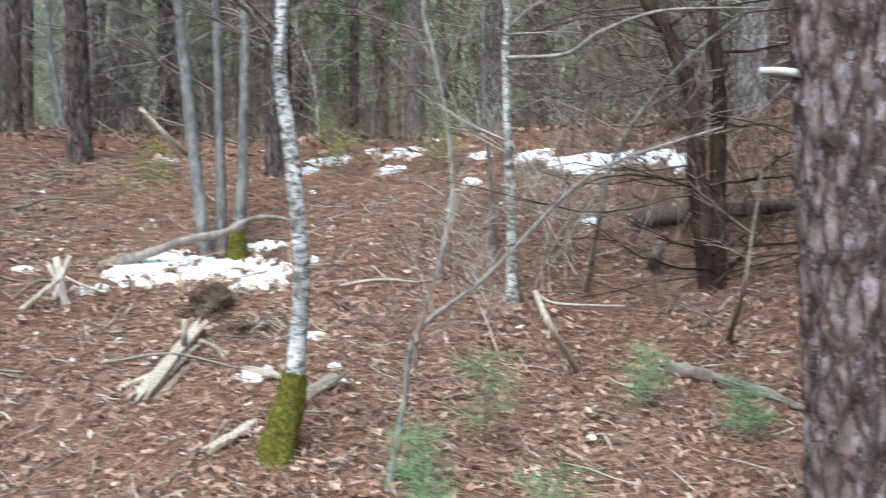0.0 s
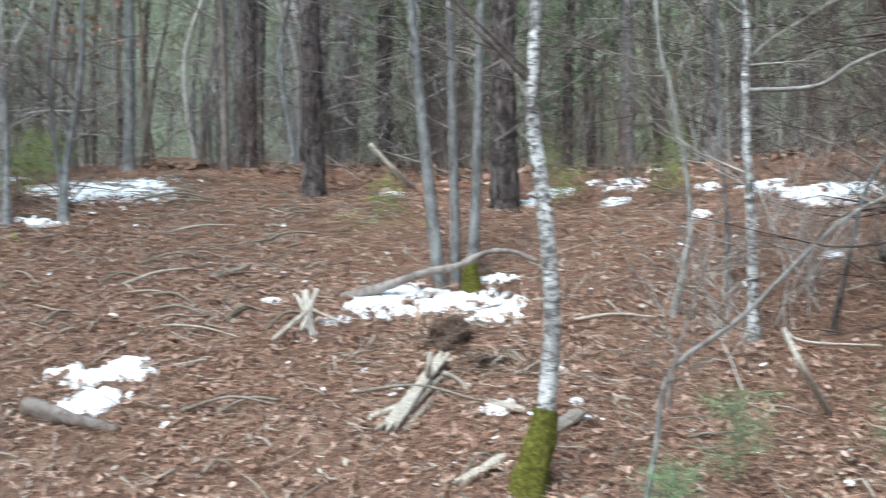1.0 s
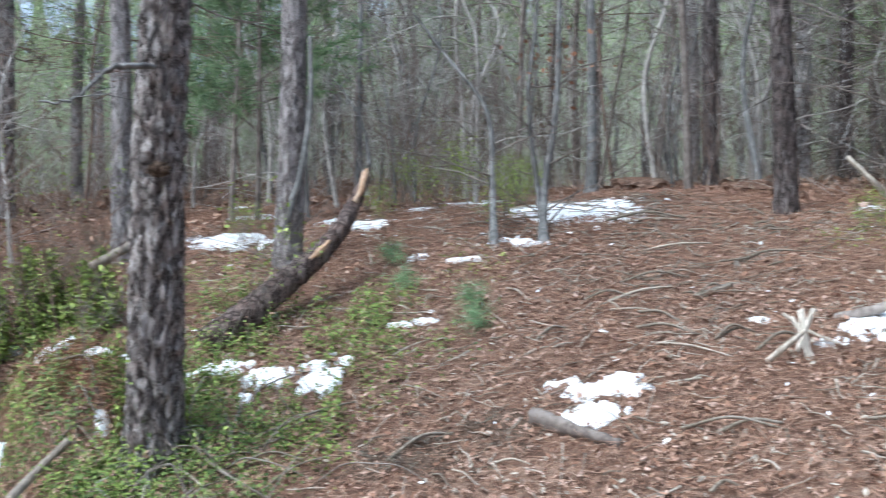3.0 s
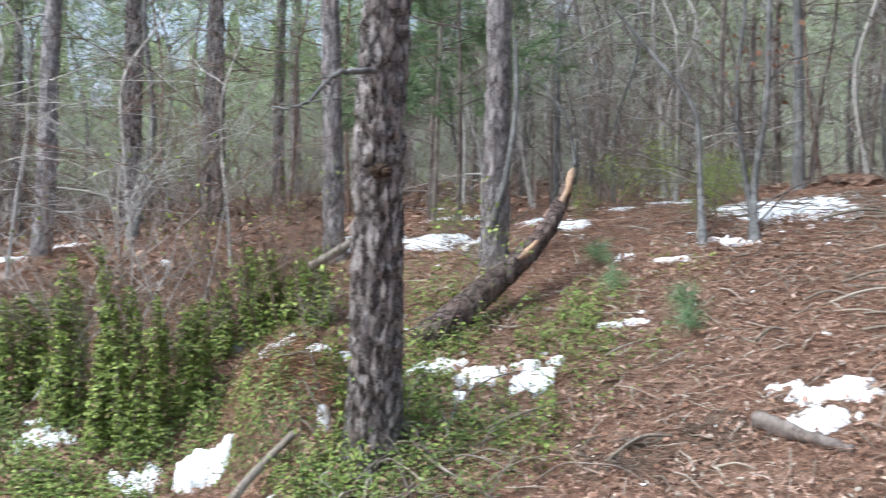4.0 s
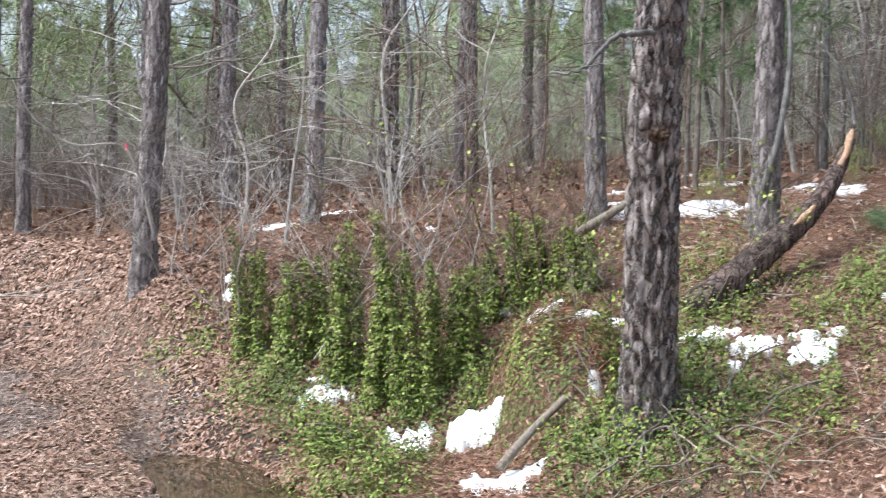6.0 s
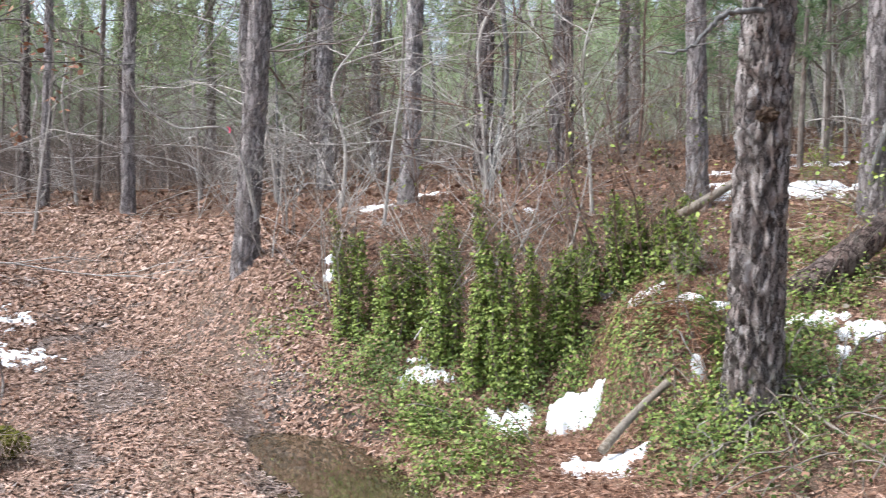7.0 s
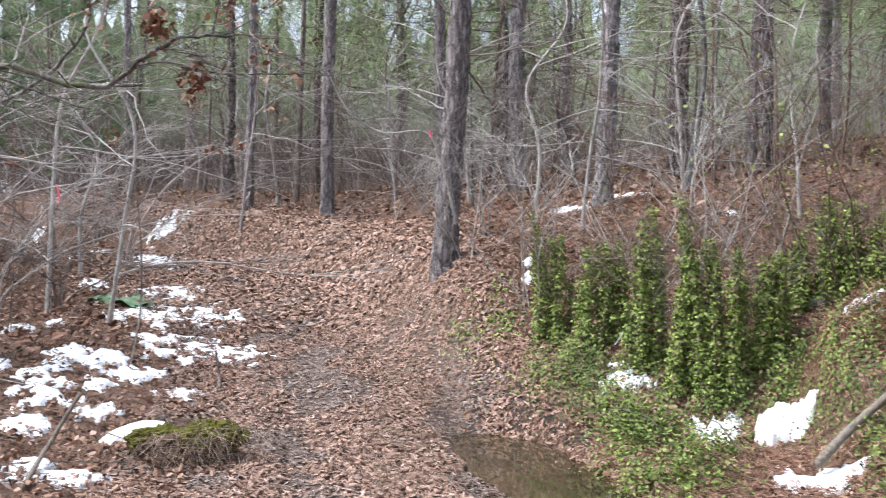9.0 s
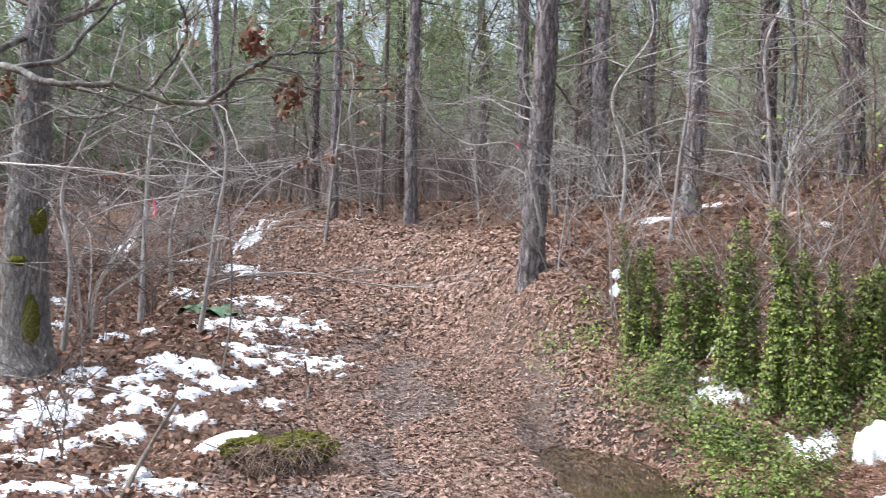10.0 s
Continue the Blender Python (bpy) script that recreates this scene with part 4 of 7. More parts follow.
for k, at in enumerate(((-8.02, 0.82, 3.11), (-8.47, 0.65, 3.07), (-8.23, 0.82, 2.85), (-8.59, 1.01, 2.47), (-8.85, 0.81, 2.24), (-8.18, 1.00, 2.65), (-9.09, 0.64, 2.23), (-9.39, 0.02, 2.31), (-9.24, -0.64, 2.12), (-8.14, 1.14, 2.87), (-8.71, 0.47, 2.53))):
    leaf_clump(at, 3 + k % 3, 0.035, 0.085, 30 + k)


r = np.random.default_rng(61)
p = r.normal(0, 1, (70, 3)) * [0.28, 0.28, 0.22] + [-0.1, 0.45, 1.75]
part("dry_leaves", flat_leaves("dry_leaves", p, r.normal(size=(70, 3)), r.uniform(0.04, 0.08, 70), M_DEAD_LEAF, r, 0.6, 0.6), leafed, "a few red-brown dead leaves")


# ---- branches on the named pines ----
def pine_limb(tree, points, r0, r1, seed, twigs=4, blen=0.4, material=None):
    limb(points, r0, r1, seed, tree.matrix_basis.translation, tree, twigs, blen, 0.004, "branch", material or M_DEAD_WOOD)


pine_limb(main_pine, [(-5.89, 4.62, 3.01), (-5.86, 4.43, 2.98), (-5.87, 4.29, 2.95), (-5.89, 4.19, 2.87), (-5.92, 4.08, 2.75), (-5.94, 3.99, 2.70), (-6.04, 3.88, 2.70)], 0.022, 0.006, 3, 5, 0.35, M_GREY)
bm = bmesh.new()
bmesh.ops.create_icosphere(bm, subdivisions=4, radius=1)
for v in bm.verts:
    q = v.co * 2.3
    v.co = v.co * 0.062 * (1 + 0.4 * noise.noise(q) + 0.3 * noise.noise(q * 3) + 0.2 * noise.noise(q * 7))
    v.co.z *= 0.75
me = bpy.data.meshes.new("knot")
bm.to_mesh(me)
bm.free()
me.materials.append(M_SOIL)
knot = part("knot", me, main_pine.children[0], "dark swollen knot")
knot.location = Vector((-5.88, 4.66, 2.36)) - main_pine.matrix_basis.translation


# ---- dead wood ----
def log(name, points, r0, r1, label, material, seed, sides=14, rough=0.01, category="log", group="", end_material=None):
    base = Vector(points[0])
    ob = thing(name, tuple(base), label, category, group)
    p = smooth_path([tuple(Vector(q) - base) for q in points], 7)
    sh = rough_trunk([tuple(q) for q in p], taper(len(p), r0, r1), sides, seed, rough, False)
    k = len(p)
    sh.f.append(tuple(range(sides))[::-1])
    sh.f.append(tuple(range((k - 1) * sides, k * sides)))
    part("wood", sh.mesh("wood", material), ob)
    return ob


lean = log("leaning_log", [(-6.84, 6.10, 1.14), (-6.71, 6.39, 1.36), (-6.61, 6.74, 1.62), (-6.53, 7.07, 1.85), (-6.48, 7.37, 2.12), (-6.49, 7.62, 2.40), (-6.48, 7.72, 2.57)], 0.15, 0.042, "broken reddish-brown pine log leaning up from the ground", M_LOG, 5, 40, 0.028)
lb = lean.matrix_basis.translation
p = smooth_path([tuple(Vector(q) - lb) for q in ((-6.44, 7.5, 2.33), (-6.44, 7.57, 2.42), (-6.45, 7.64, 2.53), (-6.46, 7.7, 2.61), (-6.47, 7.72, 2.65))], 5)
sh = rough_trunk([tuple(q) for q in p], [0.01 + 0.022 * math.sin(math.pi * (0.1 + 0.75 * q / (len(p) - 1))) for q in range(len(p))], 14, 8, 0.035, False)
part("splintered_end", sh.mesh("splintered_end", M_RAW_WOOD), lean, "raw orange splintered end")
p = [tuple(Vector(q) - lb) for q in ((-6.46, 6.90, 1.83), (-6.42, 6.97, 1.89), (-6.41, 7.11, 1.99))]
part("scar", rough_trunk([tuple(q) for q in smooth_path(p, 6)], [0.008 + 0.022 * math.sin(math.pi * q / 12) for q in range(13)], 12, 3, 0.02, False).mesh("scar", M_RAW_WOOD), lean, "raw orange scar in the bark")
limb([(-6.50, 7.80, 2.67), (-6.54, 7.83, 2.90), (-6.60, 7.78, 3.16), (-6.82, 7.74, 3.47)], 0.018, 0.006, 9, lb, lean, 6, 0.5, name="branch", material=M_GREY)
log("fallen_pole", [(-2.5, 7.99, 1.36), (-2.2, 8.0, 1.43), (-1.88, 8.03, 1.54), (-1.62, 8.05, 1.59), (-1.4, 8.06, 1.69), (-1.21, 8.01, 1.7), (-1.0, 7.98, 1.62)], 0.04, 0.018, "crooked grey fallen pole propped over a snowy hollow", M_TWIG, 6, 12, 0.018, "branch")
log("fallen_log", [(1.41, 8.18, 1.66), (1.76, 8.06, 1.70), (2.12, 7.83, 1.73), (2.55, 7.56, 1.77)], 0.075, 0.045, "dark fallen log behind the cedar", M_DARK_TWIG, 7, 20, 0.05)
log("log_stub", [(1.47, 7.68, 1.29), (1.44, 7.46, 1.43), (1.48, 7.51, 1.50)], 0.06, 0.035, "grey rotten upright stub", M_TWIG, 8, 16, 0.03)
log("stub_log", [(-7.52, 5.53, 1.76), (-7.44, 5.75, 1.89), (-7.35, 5.99, 2.04)], 0.042, 0.034, "weathered grey log resting on the bank", M_DEAD_WOOD, 9, 12, 0.012)
log("mossy_log", [(1.33, 6.48, 0.78), (1.61, 6.20, 0.73), (1.88, 5.67, 0.65)], 0.045, 0.03, "low mossy rotting log on the leaves", M_TWIG, 10, 18, 0.06)
log("dead_branch", [(-6.91, 4.21, 0.13), (-6.94, 4.52, 0.34), (-6.86, 4.78, 0.57)], 0.034, 0.028, "grey broken branch propped on the mound", M_DEAD_WOOD, 11, 10, 0.008, "branch")
log("dead_branch", [(-6.23, 5.24, 0.64), (-5.83, 5.07, 0.46), (-5.16, 4.96, 0.28)], 0.014, 0.008, "long thin dead branch over the slope", M_DEAD_WOOD, 12, 8, 0.003, "branch", "thin branches")
log("dead_branch", [(-6.37, 5.16, 0.66), (-6.21, 4.91, 0.45), (-6.03, 4.64, 0.19)], 0.012, 0.007, "thin dead branch at the pine's foot", M_PALE_WOOD, 13, 8, 0.003, "branch", "thin branches")
log("dead_branch", [(-5.76, 5.45, 0.59), (-5.50, 5.73, 0.74), (-5.33, 6.00, 0.80)], 0.012, 0.006, "thin bent dead branch on leaves", M_DEAD_WOOD, 14, 8, 0.003, "branch", "thin branches")
log("short_log", [(-4.04, 6.22, 0.75), (-3.72, 6.13, 0.70), (-3.39, 6.12, 0.63)], 0.065, 0.04, "short weathered grey-brown log on bare soil", M_TWIG, 15, 18, 0.05)
log("snag_log", [(-2.64, 11.52, 2.38), (-2.75, 11.05, 2.55), (-3.01, 10.99, 2.84)], 0.04, 0.024, "pale broken log leaning upwards", M_PALE_WOOD, 16, 10, 0.015)
log("white_stick", [(0.54, 6.47, 1.23), (0.61, 6.26, 1.04), (0.81, 6.62, 0.73)], 0.018, 0.022, "bleached forked stick on the leaves", M_PALE_WOOD, 17, 8, 0.005, "stick", "bleached sticks")
log("white_stick", [(0.54, 6.47, 1.22), (0.67, 6.45, 1.16), (1.07, 6.48, 1.14)], 0.014, 0.007, "bleached stick lying level", M_PALE_WOOD, 18, 8, 0.004, "stick", "bleached sticks")
log("white_branch", [(0.41, 6.89, 2.67), (0.70, 6.26, 2.59), (0.86, 6.04, 2.67), (1.12, 5.90, 2.75), (1.35, 5.74, 2.74), (1.57, 5.38, 2.67)], 0.015, 0.005, "long pale dead branch reaching across", M_GREY_TWIG, 19, 8, 0.003, "branch")
log("broken_limb", [(1.25, 4.32, 2.21), (1.31, 4.25, 2.20), (1.42, 4.22, 2.18)], 0.016, 0.019, "short bleached limb stub of the large pine", M_BLEACHED, 20, 8, 0.004, "branch")


def splinter_board(name, a, b, width, thick, label, seed, material=None, group="split wood"):
    """A torn slab of wood between two places, ragged at both ends."""
    rng = random.Random(seed)
    a, b = Vector(a), Vector(b)
    d = (b - a)
    side = d.cross(Vector((0, 0, 1))).normalized()
    up = side.cross(d).normalized()
    cols, rows = 7, 9
    sh = Shape()
    for layer in (1, -1):
        for i in range(rows):
            for j in range(cols):
                u = i / (rows - 1)
                w = (j / (cols - 1) - 0.5) * width * (0.85 + 0.2 * math.sin(u * 3 + seed) ** 2)
                rag = (rng.uniform(-0.12, 0.3) if i in (0, rows - 1) else 0)
                h = thick * 0.5 * layer * (1 - 0.6 * abs(2 * j / (cols - 1) - 1) ** 2) + rng.uniform(-0.15, 0.15) * thick
                sh.v.append(tuple(d * (u + rag * 0.5) + side * w + up * h))
    for i in range(rows - 1):
        for j in range(cols - 1):
            q = i * cols + j
            sh.f.append((q, q + 1, q + cols + 1, q + cols))
            o = rows * cols + q
            sh.f.append((o, o + cols, o + cols + 1, o + 1))
    rim = [j for j in range(cols)] + [i * cols + cols - 1 for i in range(1, rows)] + [(rows - 1) * cols + j for j in range(cols - 2, -1, -1)] + [i * cols for i in range(rows - 2, 0, -1)]
    for i in range(len(rim)):
        p, q = rim[i], rim[(i + 1) % len(rim)]
        sh.f.append((p, p + rows * cols, q + rows * cols, q))
    ob = thing(name, tuple(a), label, "wood", group)
    part("slab", sh.mesh("slab", material or M_PALE_WOOD, False), ob)
    return ob


splinter_board("split_wood", (-1.72, 6.09, 0.66), (-1.53, 6.82, 1.01), 0.095, 0.04, "bleached splintered slab of split wood", 1)
splinter_board("split_wood", (-1.70, 6.13, 0.65), (-1.53, 6.66, 0.89), 0.05, 0.03, "thin bleached splinter beside a slab", 11)
splinter_board("split_wood", (-1.79, 6.13, 0.65), (-1.61, 6.60, 0.86), 0.035, 0.025, "thin bleached splinter beside a slab", 12)
splinter_board("split_wood", (-1.62, 6.09, 0.65), (-1.52, 6.49, 0.80), 0.04, 0.025, "thin grey splinter beside a slab", 13, M_DEAD_WOOD)
splinter_board("split_wood", (-1.87, 6.28, 0.71), (-1.66, 6.41, 0.78), 0.06, 0.03, "small bleached splinter of split wood", 2)
log("white_stick", [(-1.59, 6.70, 0.87), (-1.55, 6.55, 0.97), (-1.54, 6.55, 1.08)], 0.024, 0.02, "upright bleached stick end", M_PALE_WOOD, 21, 8, 0.006, "stick", "bleached sticks")
log("white_stick", [(-1.46, 6.56, 0.95), (-1.37, 6.63, 0.89), (-1.30, 6.59, 0.81), (-1.22, 6.43, 0.78)], 0.018, 0.008, "curved bleached root on the soil", M_PALE_WOOD, 22, 8, 0.005, "stick", "bleached sticks")
splinter_board("split_wood", (-2.53, 7.34, 1.08), (-2.57, 7.32, 1.4), 0.05, 0.04, "upright torn splinter of white wood", 3, M_WHITE_WOOD)
splinter_board("split_wood", (-2.6, 7.33, 1.16), (-2.5, 7.32, 1.42), 0.03, 0.03, "thin white splinter crossing a torn one", 31, M_WHITE_WOOD)
splinter_board("split_wood", (-2.51, 7.35, 1.12), (-2.62, 7.33, 1.36), 0.025, 0.025, "thin white splinter crossing a torn one", 32, M_WHITE_WOOD)
log("white_stick", [(-2.77, 7.18, 1.09), (-2.64, 7.19, 1.20), (-2.54, 7.28, 1.30)], 0.022, 0.016, "bleached stick propped on a splinter", M_PALE_WOOD, 23, 8, 0.006, "stick", "bleached sticks")
log("white_stick", [(-2.82, 7.82, 1.39), (-2.58, 7.59, 1.28), (-2.35, 7.55, 1.19)], 0.014, 0.008, "bleached stick lying across a splinter", M_PALE_WOOD, 24, 8, 0.005, "stick", "bleached sticks")
splinter_board("split_wood", (-0.82, 5.83, 0.67), (-0.62, 6.13, 0.78), 0.12, 0.05, "grey-brown rotten board behind a mossy trunk", 4, M_DEAD_WOOD)
splinter_board("split_wood", (-1.20, 5.44, 0.50), (-1.00, 5.61, 0.61), 0.07, 0.04, "pale torn slab beside a mossy trunk", 5)
splinter_board("split_wood", (-1.17, 6.45, 0.80), (-0.94, 6.24, 0.78), 0.09, 0.03, "pale flat chip of wood", 6)
splinter_board("split_wood", (-3.57, 8.09, 1.51), (-3.41, 8.36, 1.59), 0.08, 0.04, "grey chip of wood on the needles", 7, M_DEAD_WOOD)
splinter_board("split_wood", (-1.89, 7.90, 1.31), (-1.81, 7.54, 1.16), 0.05, 0.03, "narrow torn splinter by the snow", 8, M_RAW_WOOD)


def clod(at, r, label, seed, material, squash=0.7, name="root_clod", category="soil"):
    rng = random.Random(seed)
    bm = bmesh.new()
    bmesh.ops.create_icosphere(bm, subdivisions=4, radius=1)
    for v in bm.verts:
        q = v.co * 1.7 + Vector((seed, 0, 0))
        k = 1 + 0.35 * noise.noise(q) + 0.16 * noise.noise(q * 3.1) + 0.1 * noise.noise(q * 9)
        v.co = Vector((v.co.x * r * k, v.co.y * r * k, v.co.z * r * squash * k))
    me = bpy.data.meshes.new("soil")
    bm.to_mesh(me)
    bm.free()
    me.materials.append(material)
    ob = thing(name, at, label, category)
    part("mass", me, ob)
    roots = Shape()
    for _ in range(14):
        d = rand_dir(rng, rng.uniform(-0.1, 1.0))
        grow(roots, d * r * 0.7, d, r * rng.uniform(0.6, 1.4), 0.006, 1, rng, -0.1, 3, 0.5, 2)
    tagged(part("root_tangle", roots.mesh("root_tangle", M_DEAD_WOOD), ob), kind="stuff")
    return ob


clod((-1.55, 7.27, 1.10), 0.17, "dark upturned clod of roots and soil", 3, M_SOIL, 0.85)
clod((-1.29, 6.94, 0.98), 0.08, "small dark clod of soil", 6, M_SOIL)
for k, at in enumerate(((-4.85, 5.55, 0.48), (-4.63, 5.57, 0.47), (-4.65, 5.80, 0.56), (-4.56, 5.78, 0.54), (-4.41, 6.10, 0.66))):
    clod(at, 0.07 + 0.025 * (k % 3), "dark churned lump of soil and roots", 20 + k, M_SOIL, 0.5)
for k, (x, y, r) in enumerate(((-5.86, 12.76, 0.45), (-4.40, 12.44, 0.30), (-5.47, 13.13, 0.25))):
    clod(foot(x, y), r, "low heap of needles and roots on the crest", 40 + k, M_GROUND, 0.45, "needle_heap", "soil")
hump = clod((-9.01, 0.44, 0.1), 0.34, "mossy stump with dry grass hanging over its dark hollow", 9, M_SOIL, 0.55, "mossy_stump", "stump")
for k, (dx, dy, r) in enumerate(((0.1, 0.26, 0.17), (0.02, -0.1, 0.15), (0.14, 0.06, 0.17), (0.0, 0.14, 0.18), (-0.04, -0.26, 0.12))):
    bm = bmesh.new()
    bmesh.ops.create_icosphere(bm, subdivisions=4, radius=1)
    for v in bm.verts:
        q = v.co * 2 + Vector((k * 5, 1, 0))
        v.co = v.co * r * (1 + 0.35 * noise.noise(q) + 0.2 * noise.noise(q * 3) + 0.12 * noise.noise(q * 9))
        v.co = Vector((v.co.x + dx, v.co.y + dy, v.co.z * 0.6 + 0.1))
    me = bpy.data.meshes.new("moss")
    bm.to_mesh(me)
    bm.free()
    me.materials.append(M_MOSS)
    part("moss", me, hump, "dull green moss cushion")
r = np.random.default_rng(4)
p = np.stack([r.uniform(0.12, 0.33, 900), r.normal(0.05, 0.2, 900), r.uniform(-0.02, 0.2, 900)], -1)
d = np.stack([r.uniform(0.2, 0.9, 900), r.normal(0, 0.5, 900), r.uniform(-1.0, 0.2, 900)], -1)
tagged(part("dry_grass", blades("dry_grass", p, d, r.uniform(0.08, 0.24, 900), 0.0018, M_DRY_STEM, r), hump, "tan dry grass hanging down"), kind="stuff")



# ---- brush of the woods: prototypes and copies ----
def bare_shrub(at, h, stems, seed, label, material, name="bare_shrub", spread_m=0.35, r=0.008, group="bare shrubs", levels=2, kids=4, wild=0.28):
    rng = random.Random(seed)
    ob = thing(name, at, label, "shrub", group)
    for _ in range(stems):
        sh = Shape()
        d = rand_dir(rng, rng.uniform(0.9, 3.0))
        grow(sh, (rng.gauss(0, spread_m * 0.4), rng.gauss(0, spread_m * 0.4), -0.05), d, h * rng.uniform(0.6, 1.1), r * rng.uniform(0.6, 1.2), levels, rng, 0.03, 4, wild, kids)
        part("stem", sh.mesh("stem", material), ob)
    return ob


def tall_sapling(seed, h, r, material):
    rng = random.Random(seed)
    path = [(0, 0, -0.2)] + [(rng.gauss(0, 0.13) * i, rng.gauss(0, 0.13) * i, h * i / 5) for i in range(1, 6)]
    return bare_tree("sapling", (0, 0, 0), path, r, r * 0.3, "slim leafless sapling in the woods", material, seed, 6, 1.5, 0.01, "woods saplings", None, 7, 0.004, "sapling", None, 0.12, 0.45)


rng = random.Random(5)
protos = [tall_sapling(200 + i, 5 + i, 0.022 + 0.007 * i, (M_GREY, M_TWIG, M_PALE_TWIG, M_GREY, M_TWIG)[i]) for i in range(5)]
for i, (x, y) in enumerate(spread(100, 12.5, 34, 1.0, rng) + spread(75, 12.2, 24, 0.55, rng, 12, 40)):
    m = pose(x, y, ground_z(x, y) - 0.03, rng.uniform(-5, 5), rng.uniform(-5, 5), rng.uniform(0, 360))
    if i < 5:
        protos[i].matrix_basis = m
    else:
        copy_thing(protos[i % 5], m)
protos = [bare_shrub((0, 0, 0), 1.7 + 0.4 * i, 5, 300 + i, "leafless grey-brown brush in the woods", (M_TWIG, M_RED_TWIG, M_TWIG, M_PALE_TWIG)[i]) for i in range(4)]
for i, (x, y) in enumerate(q for q in spread(280, 11.5, 30, 0.5, rng) if not open_floor(*q)):
    m = pose(x, y, ground_z(x, y) - 0.03, 0, 0, rng.uniform(0, 360))
    if i < 4:
        protos[i].matrix_basis = m
    else:
        copy_thing(protos[i % 4], m)


# the haze of twigs and far crowns that no one could count
def arc_places(count, near, far, seed, z0, z1, a0=-40.0, a1=115.0, power=0.8):
    r = np.random.default_rng(seed)
    a = np.radians(r.uniform(a0, a1, count))
    d = near + (far - near) * r.random(count) ** power
    x, y = -1.0 - np.sin(a) * d, -0.5 + np.cos(a) * d
    return np.stack([x, y, height(x, y) + r.uniform(z0, z1, count)], -1), r


def keep_woods(p):
    s, n = track_coords(p[:, 0], p[:, 1])
    off = n - track_centre(s)
    clear = ((off > -1.6) & (off < 2.0)) | ((s > -4) & (s < 9.8) & (n > 0) & (n < 11.6)) | ((s > 9) & (s < 13.4) & (n > -1) & (n < 6))
    thin = open_floor(p[:, 0], p[:, 1]) & (np.arange(len(p)) % 4 > 0)
    return p[~(clear | thin)]


p, r = arc_places(34000, 14.5, 40, 31, -0.1, 2.6)
p = keep_woods(p)
d = r.normal(0, 0.6, (len(p), 3)) + [0, 0, 1]
tagged(new("far_brush", blades("far_brush", p, d, r.uniform(0.3, 1.2, len(p)), 0.0042, M_TWIG_FAR, r)), "grey-brown haze of leafless twigs in the woods", "brush", kind="stuff")
p, r = arc_places(26000, 12.5, 32, 33, 0.4, 5.5)
p = keep_woods(p)
d = r.normal(0, 1, (len(p), 3)) * [1, 1, 0.35]
tagged(new("side_twigs", blades("side_twigs", p, d, r.uniform(0.3, 1.1, len(p)), 0.0038, M_TWIG_FAR, r)), "thin leafless side twigs in the woods", "brush", kind="stuff")
for name, label, seed, a0, a1, count, mat in (("far_crowns", "yellow-green pine crowns far back in the woods", 36, 36.0, 115.0, 2200, M_NEEDLES_HAZED), ("crest_crowns", "green pine boughs high beyond the crest", 38, 2.0, 36.0, 620, M_NEEDLES_HAZED), ("shaded_crowns", "dull green pine boughs in the dense stand", 37, -40.0, -2.0, 600, M_NEEDLES)):
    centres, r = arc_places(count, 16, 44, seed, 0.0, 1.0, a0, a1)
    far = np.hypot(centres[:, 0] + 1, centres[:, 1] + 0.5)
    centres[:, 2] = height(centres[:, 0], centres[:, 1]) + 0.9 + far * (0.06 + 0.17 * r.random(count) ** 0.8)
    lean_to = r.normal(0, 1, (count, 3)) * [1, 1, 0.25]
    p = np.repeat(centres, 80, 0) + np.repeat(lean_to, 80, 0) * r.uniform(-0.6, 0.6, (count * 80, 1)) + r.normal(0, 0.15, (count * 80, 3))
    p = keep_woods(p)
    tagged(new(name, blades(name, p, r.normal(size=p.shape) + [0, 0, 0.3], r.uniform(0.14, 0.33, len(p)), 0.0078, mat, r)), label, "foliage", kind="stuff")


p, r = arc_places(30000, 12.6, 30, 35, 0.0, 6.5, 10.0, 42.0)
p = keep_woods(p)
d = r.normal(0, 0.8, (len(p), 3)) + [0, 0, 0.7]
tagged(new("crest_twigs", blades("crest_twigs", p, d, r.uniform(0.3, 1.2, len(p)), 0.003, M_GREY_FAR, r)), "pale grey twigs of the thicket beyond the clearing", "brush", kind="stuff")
p, r = arc_places(42000, 12.0, 36, 34, -0.1, 7.0, -42.0, 14.0)
p = keep_woods(p)
d = r.normal(0, 0.7, (len(p), 3)) + [0, 0, 0.6]
tagged(new("stand_twigs", blades("stand_twigs", p, d, r.uniform(0.3, 1.3, len(p)), 0.006, M_DARK_STEM, r)), "dark dead twigs filling the dense stand", "brush", kind="stuff")
p, r = arc_places(20000, 12.5, 26, 41, -0.02, 0.06)
p = keep_woods(p)
d = r.normal(0, 0.35, (len(p), 3)) + [0, 0, 1]
tagged(new("dry_stems", blades("dry_stems", p, d, r.uniform(0.1, 0.45, len(p)), 0.003, M_DRY_STEM, r)), "tan dry stems and grass at the edge of the woods", "grass", kind="stuff")
p, r = arc_places(42000, 10.5, 28, 42, 0.01, 0.04)
s, n = track_coords(p[:, 0], p[:, 1])
p = p[(np.abs(n - track_centre(s)) > 2.0) & ((s > 9.5) | (n > 11.0) | (n < -2.0))]
tagged(new("woods_leaves", flat_leaves("woods_leaves", p, ground_normal(p[:, 0], p[:, 1]) + r.normal(0, 0.5, p.shape), r.uniform(0.06, 0.13, len(p)), M_LEAF_RED, r, 0.6, 0.4)), "brown leaves on the floor of the woods", "leaves", kind="stuff")


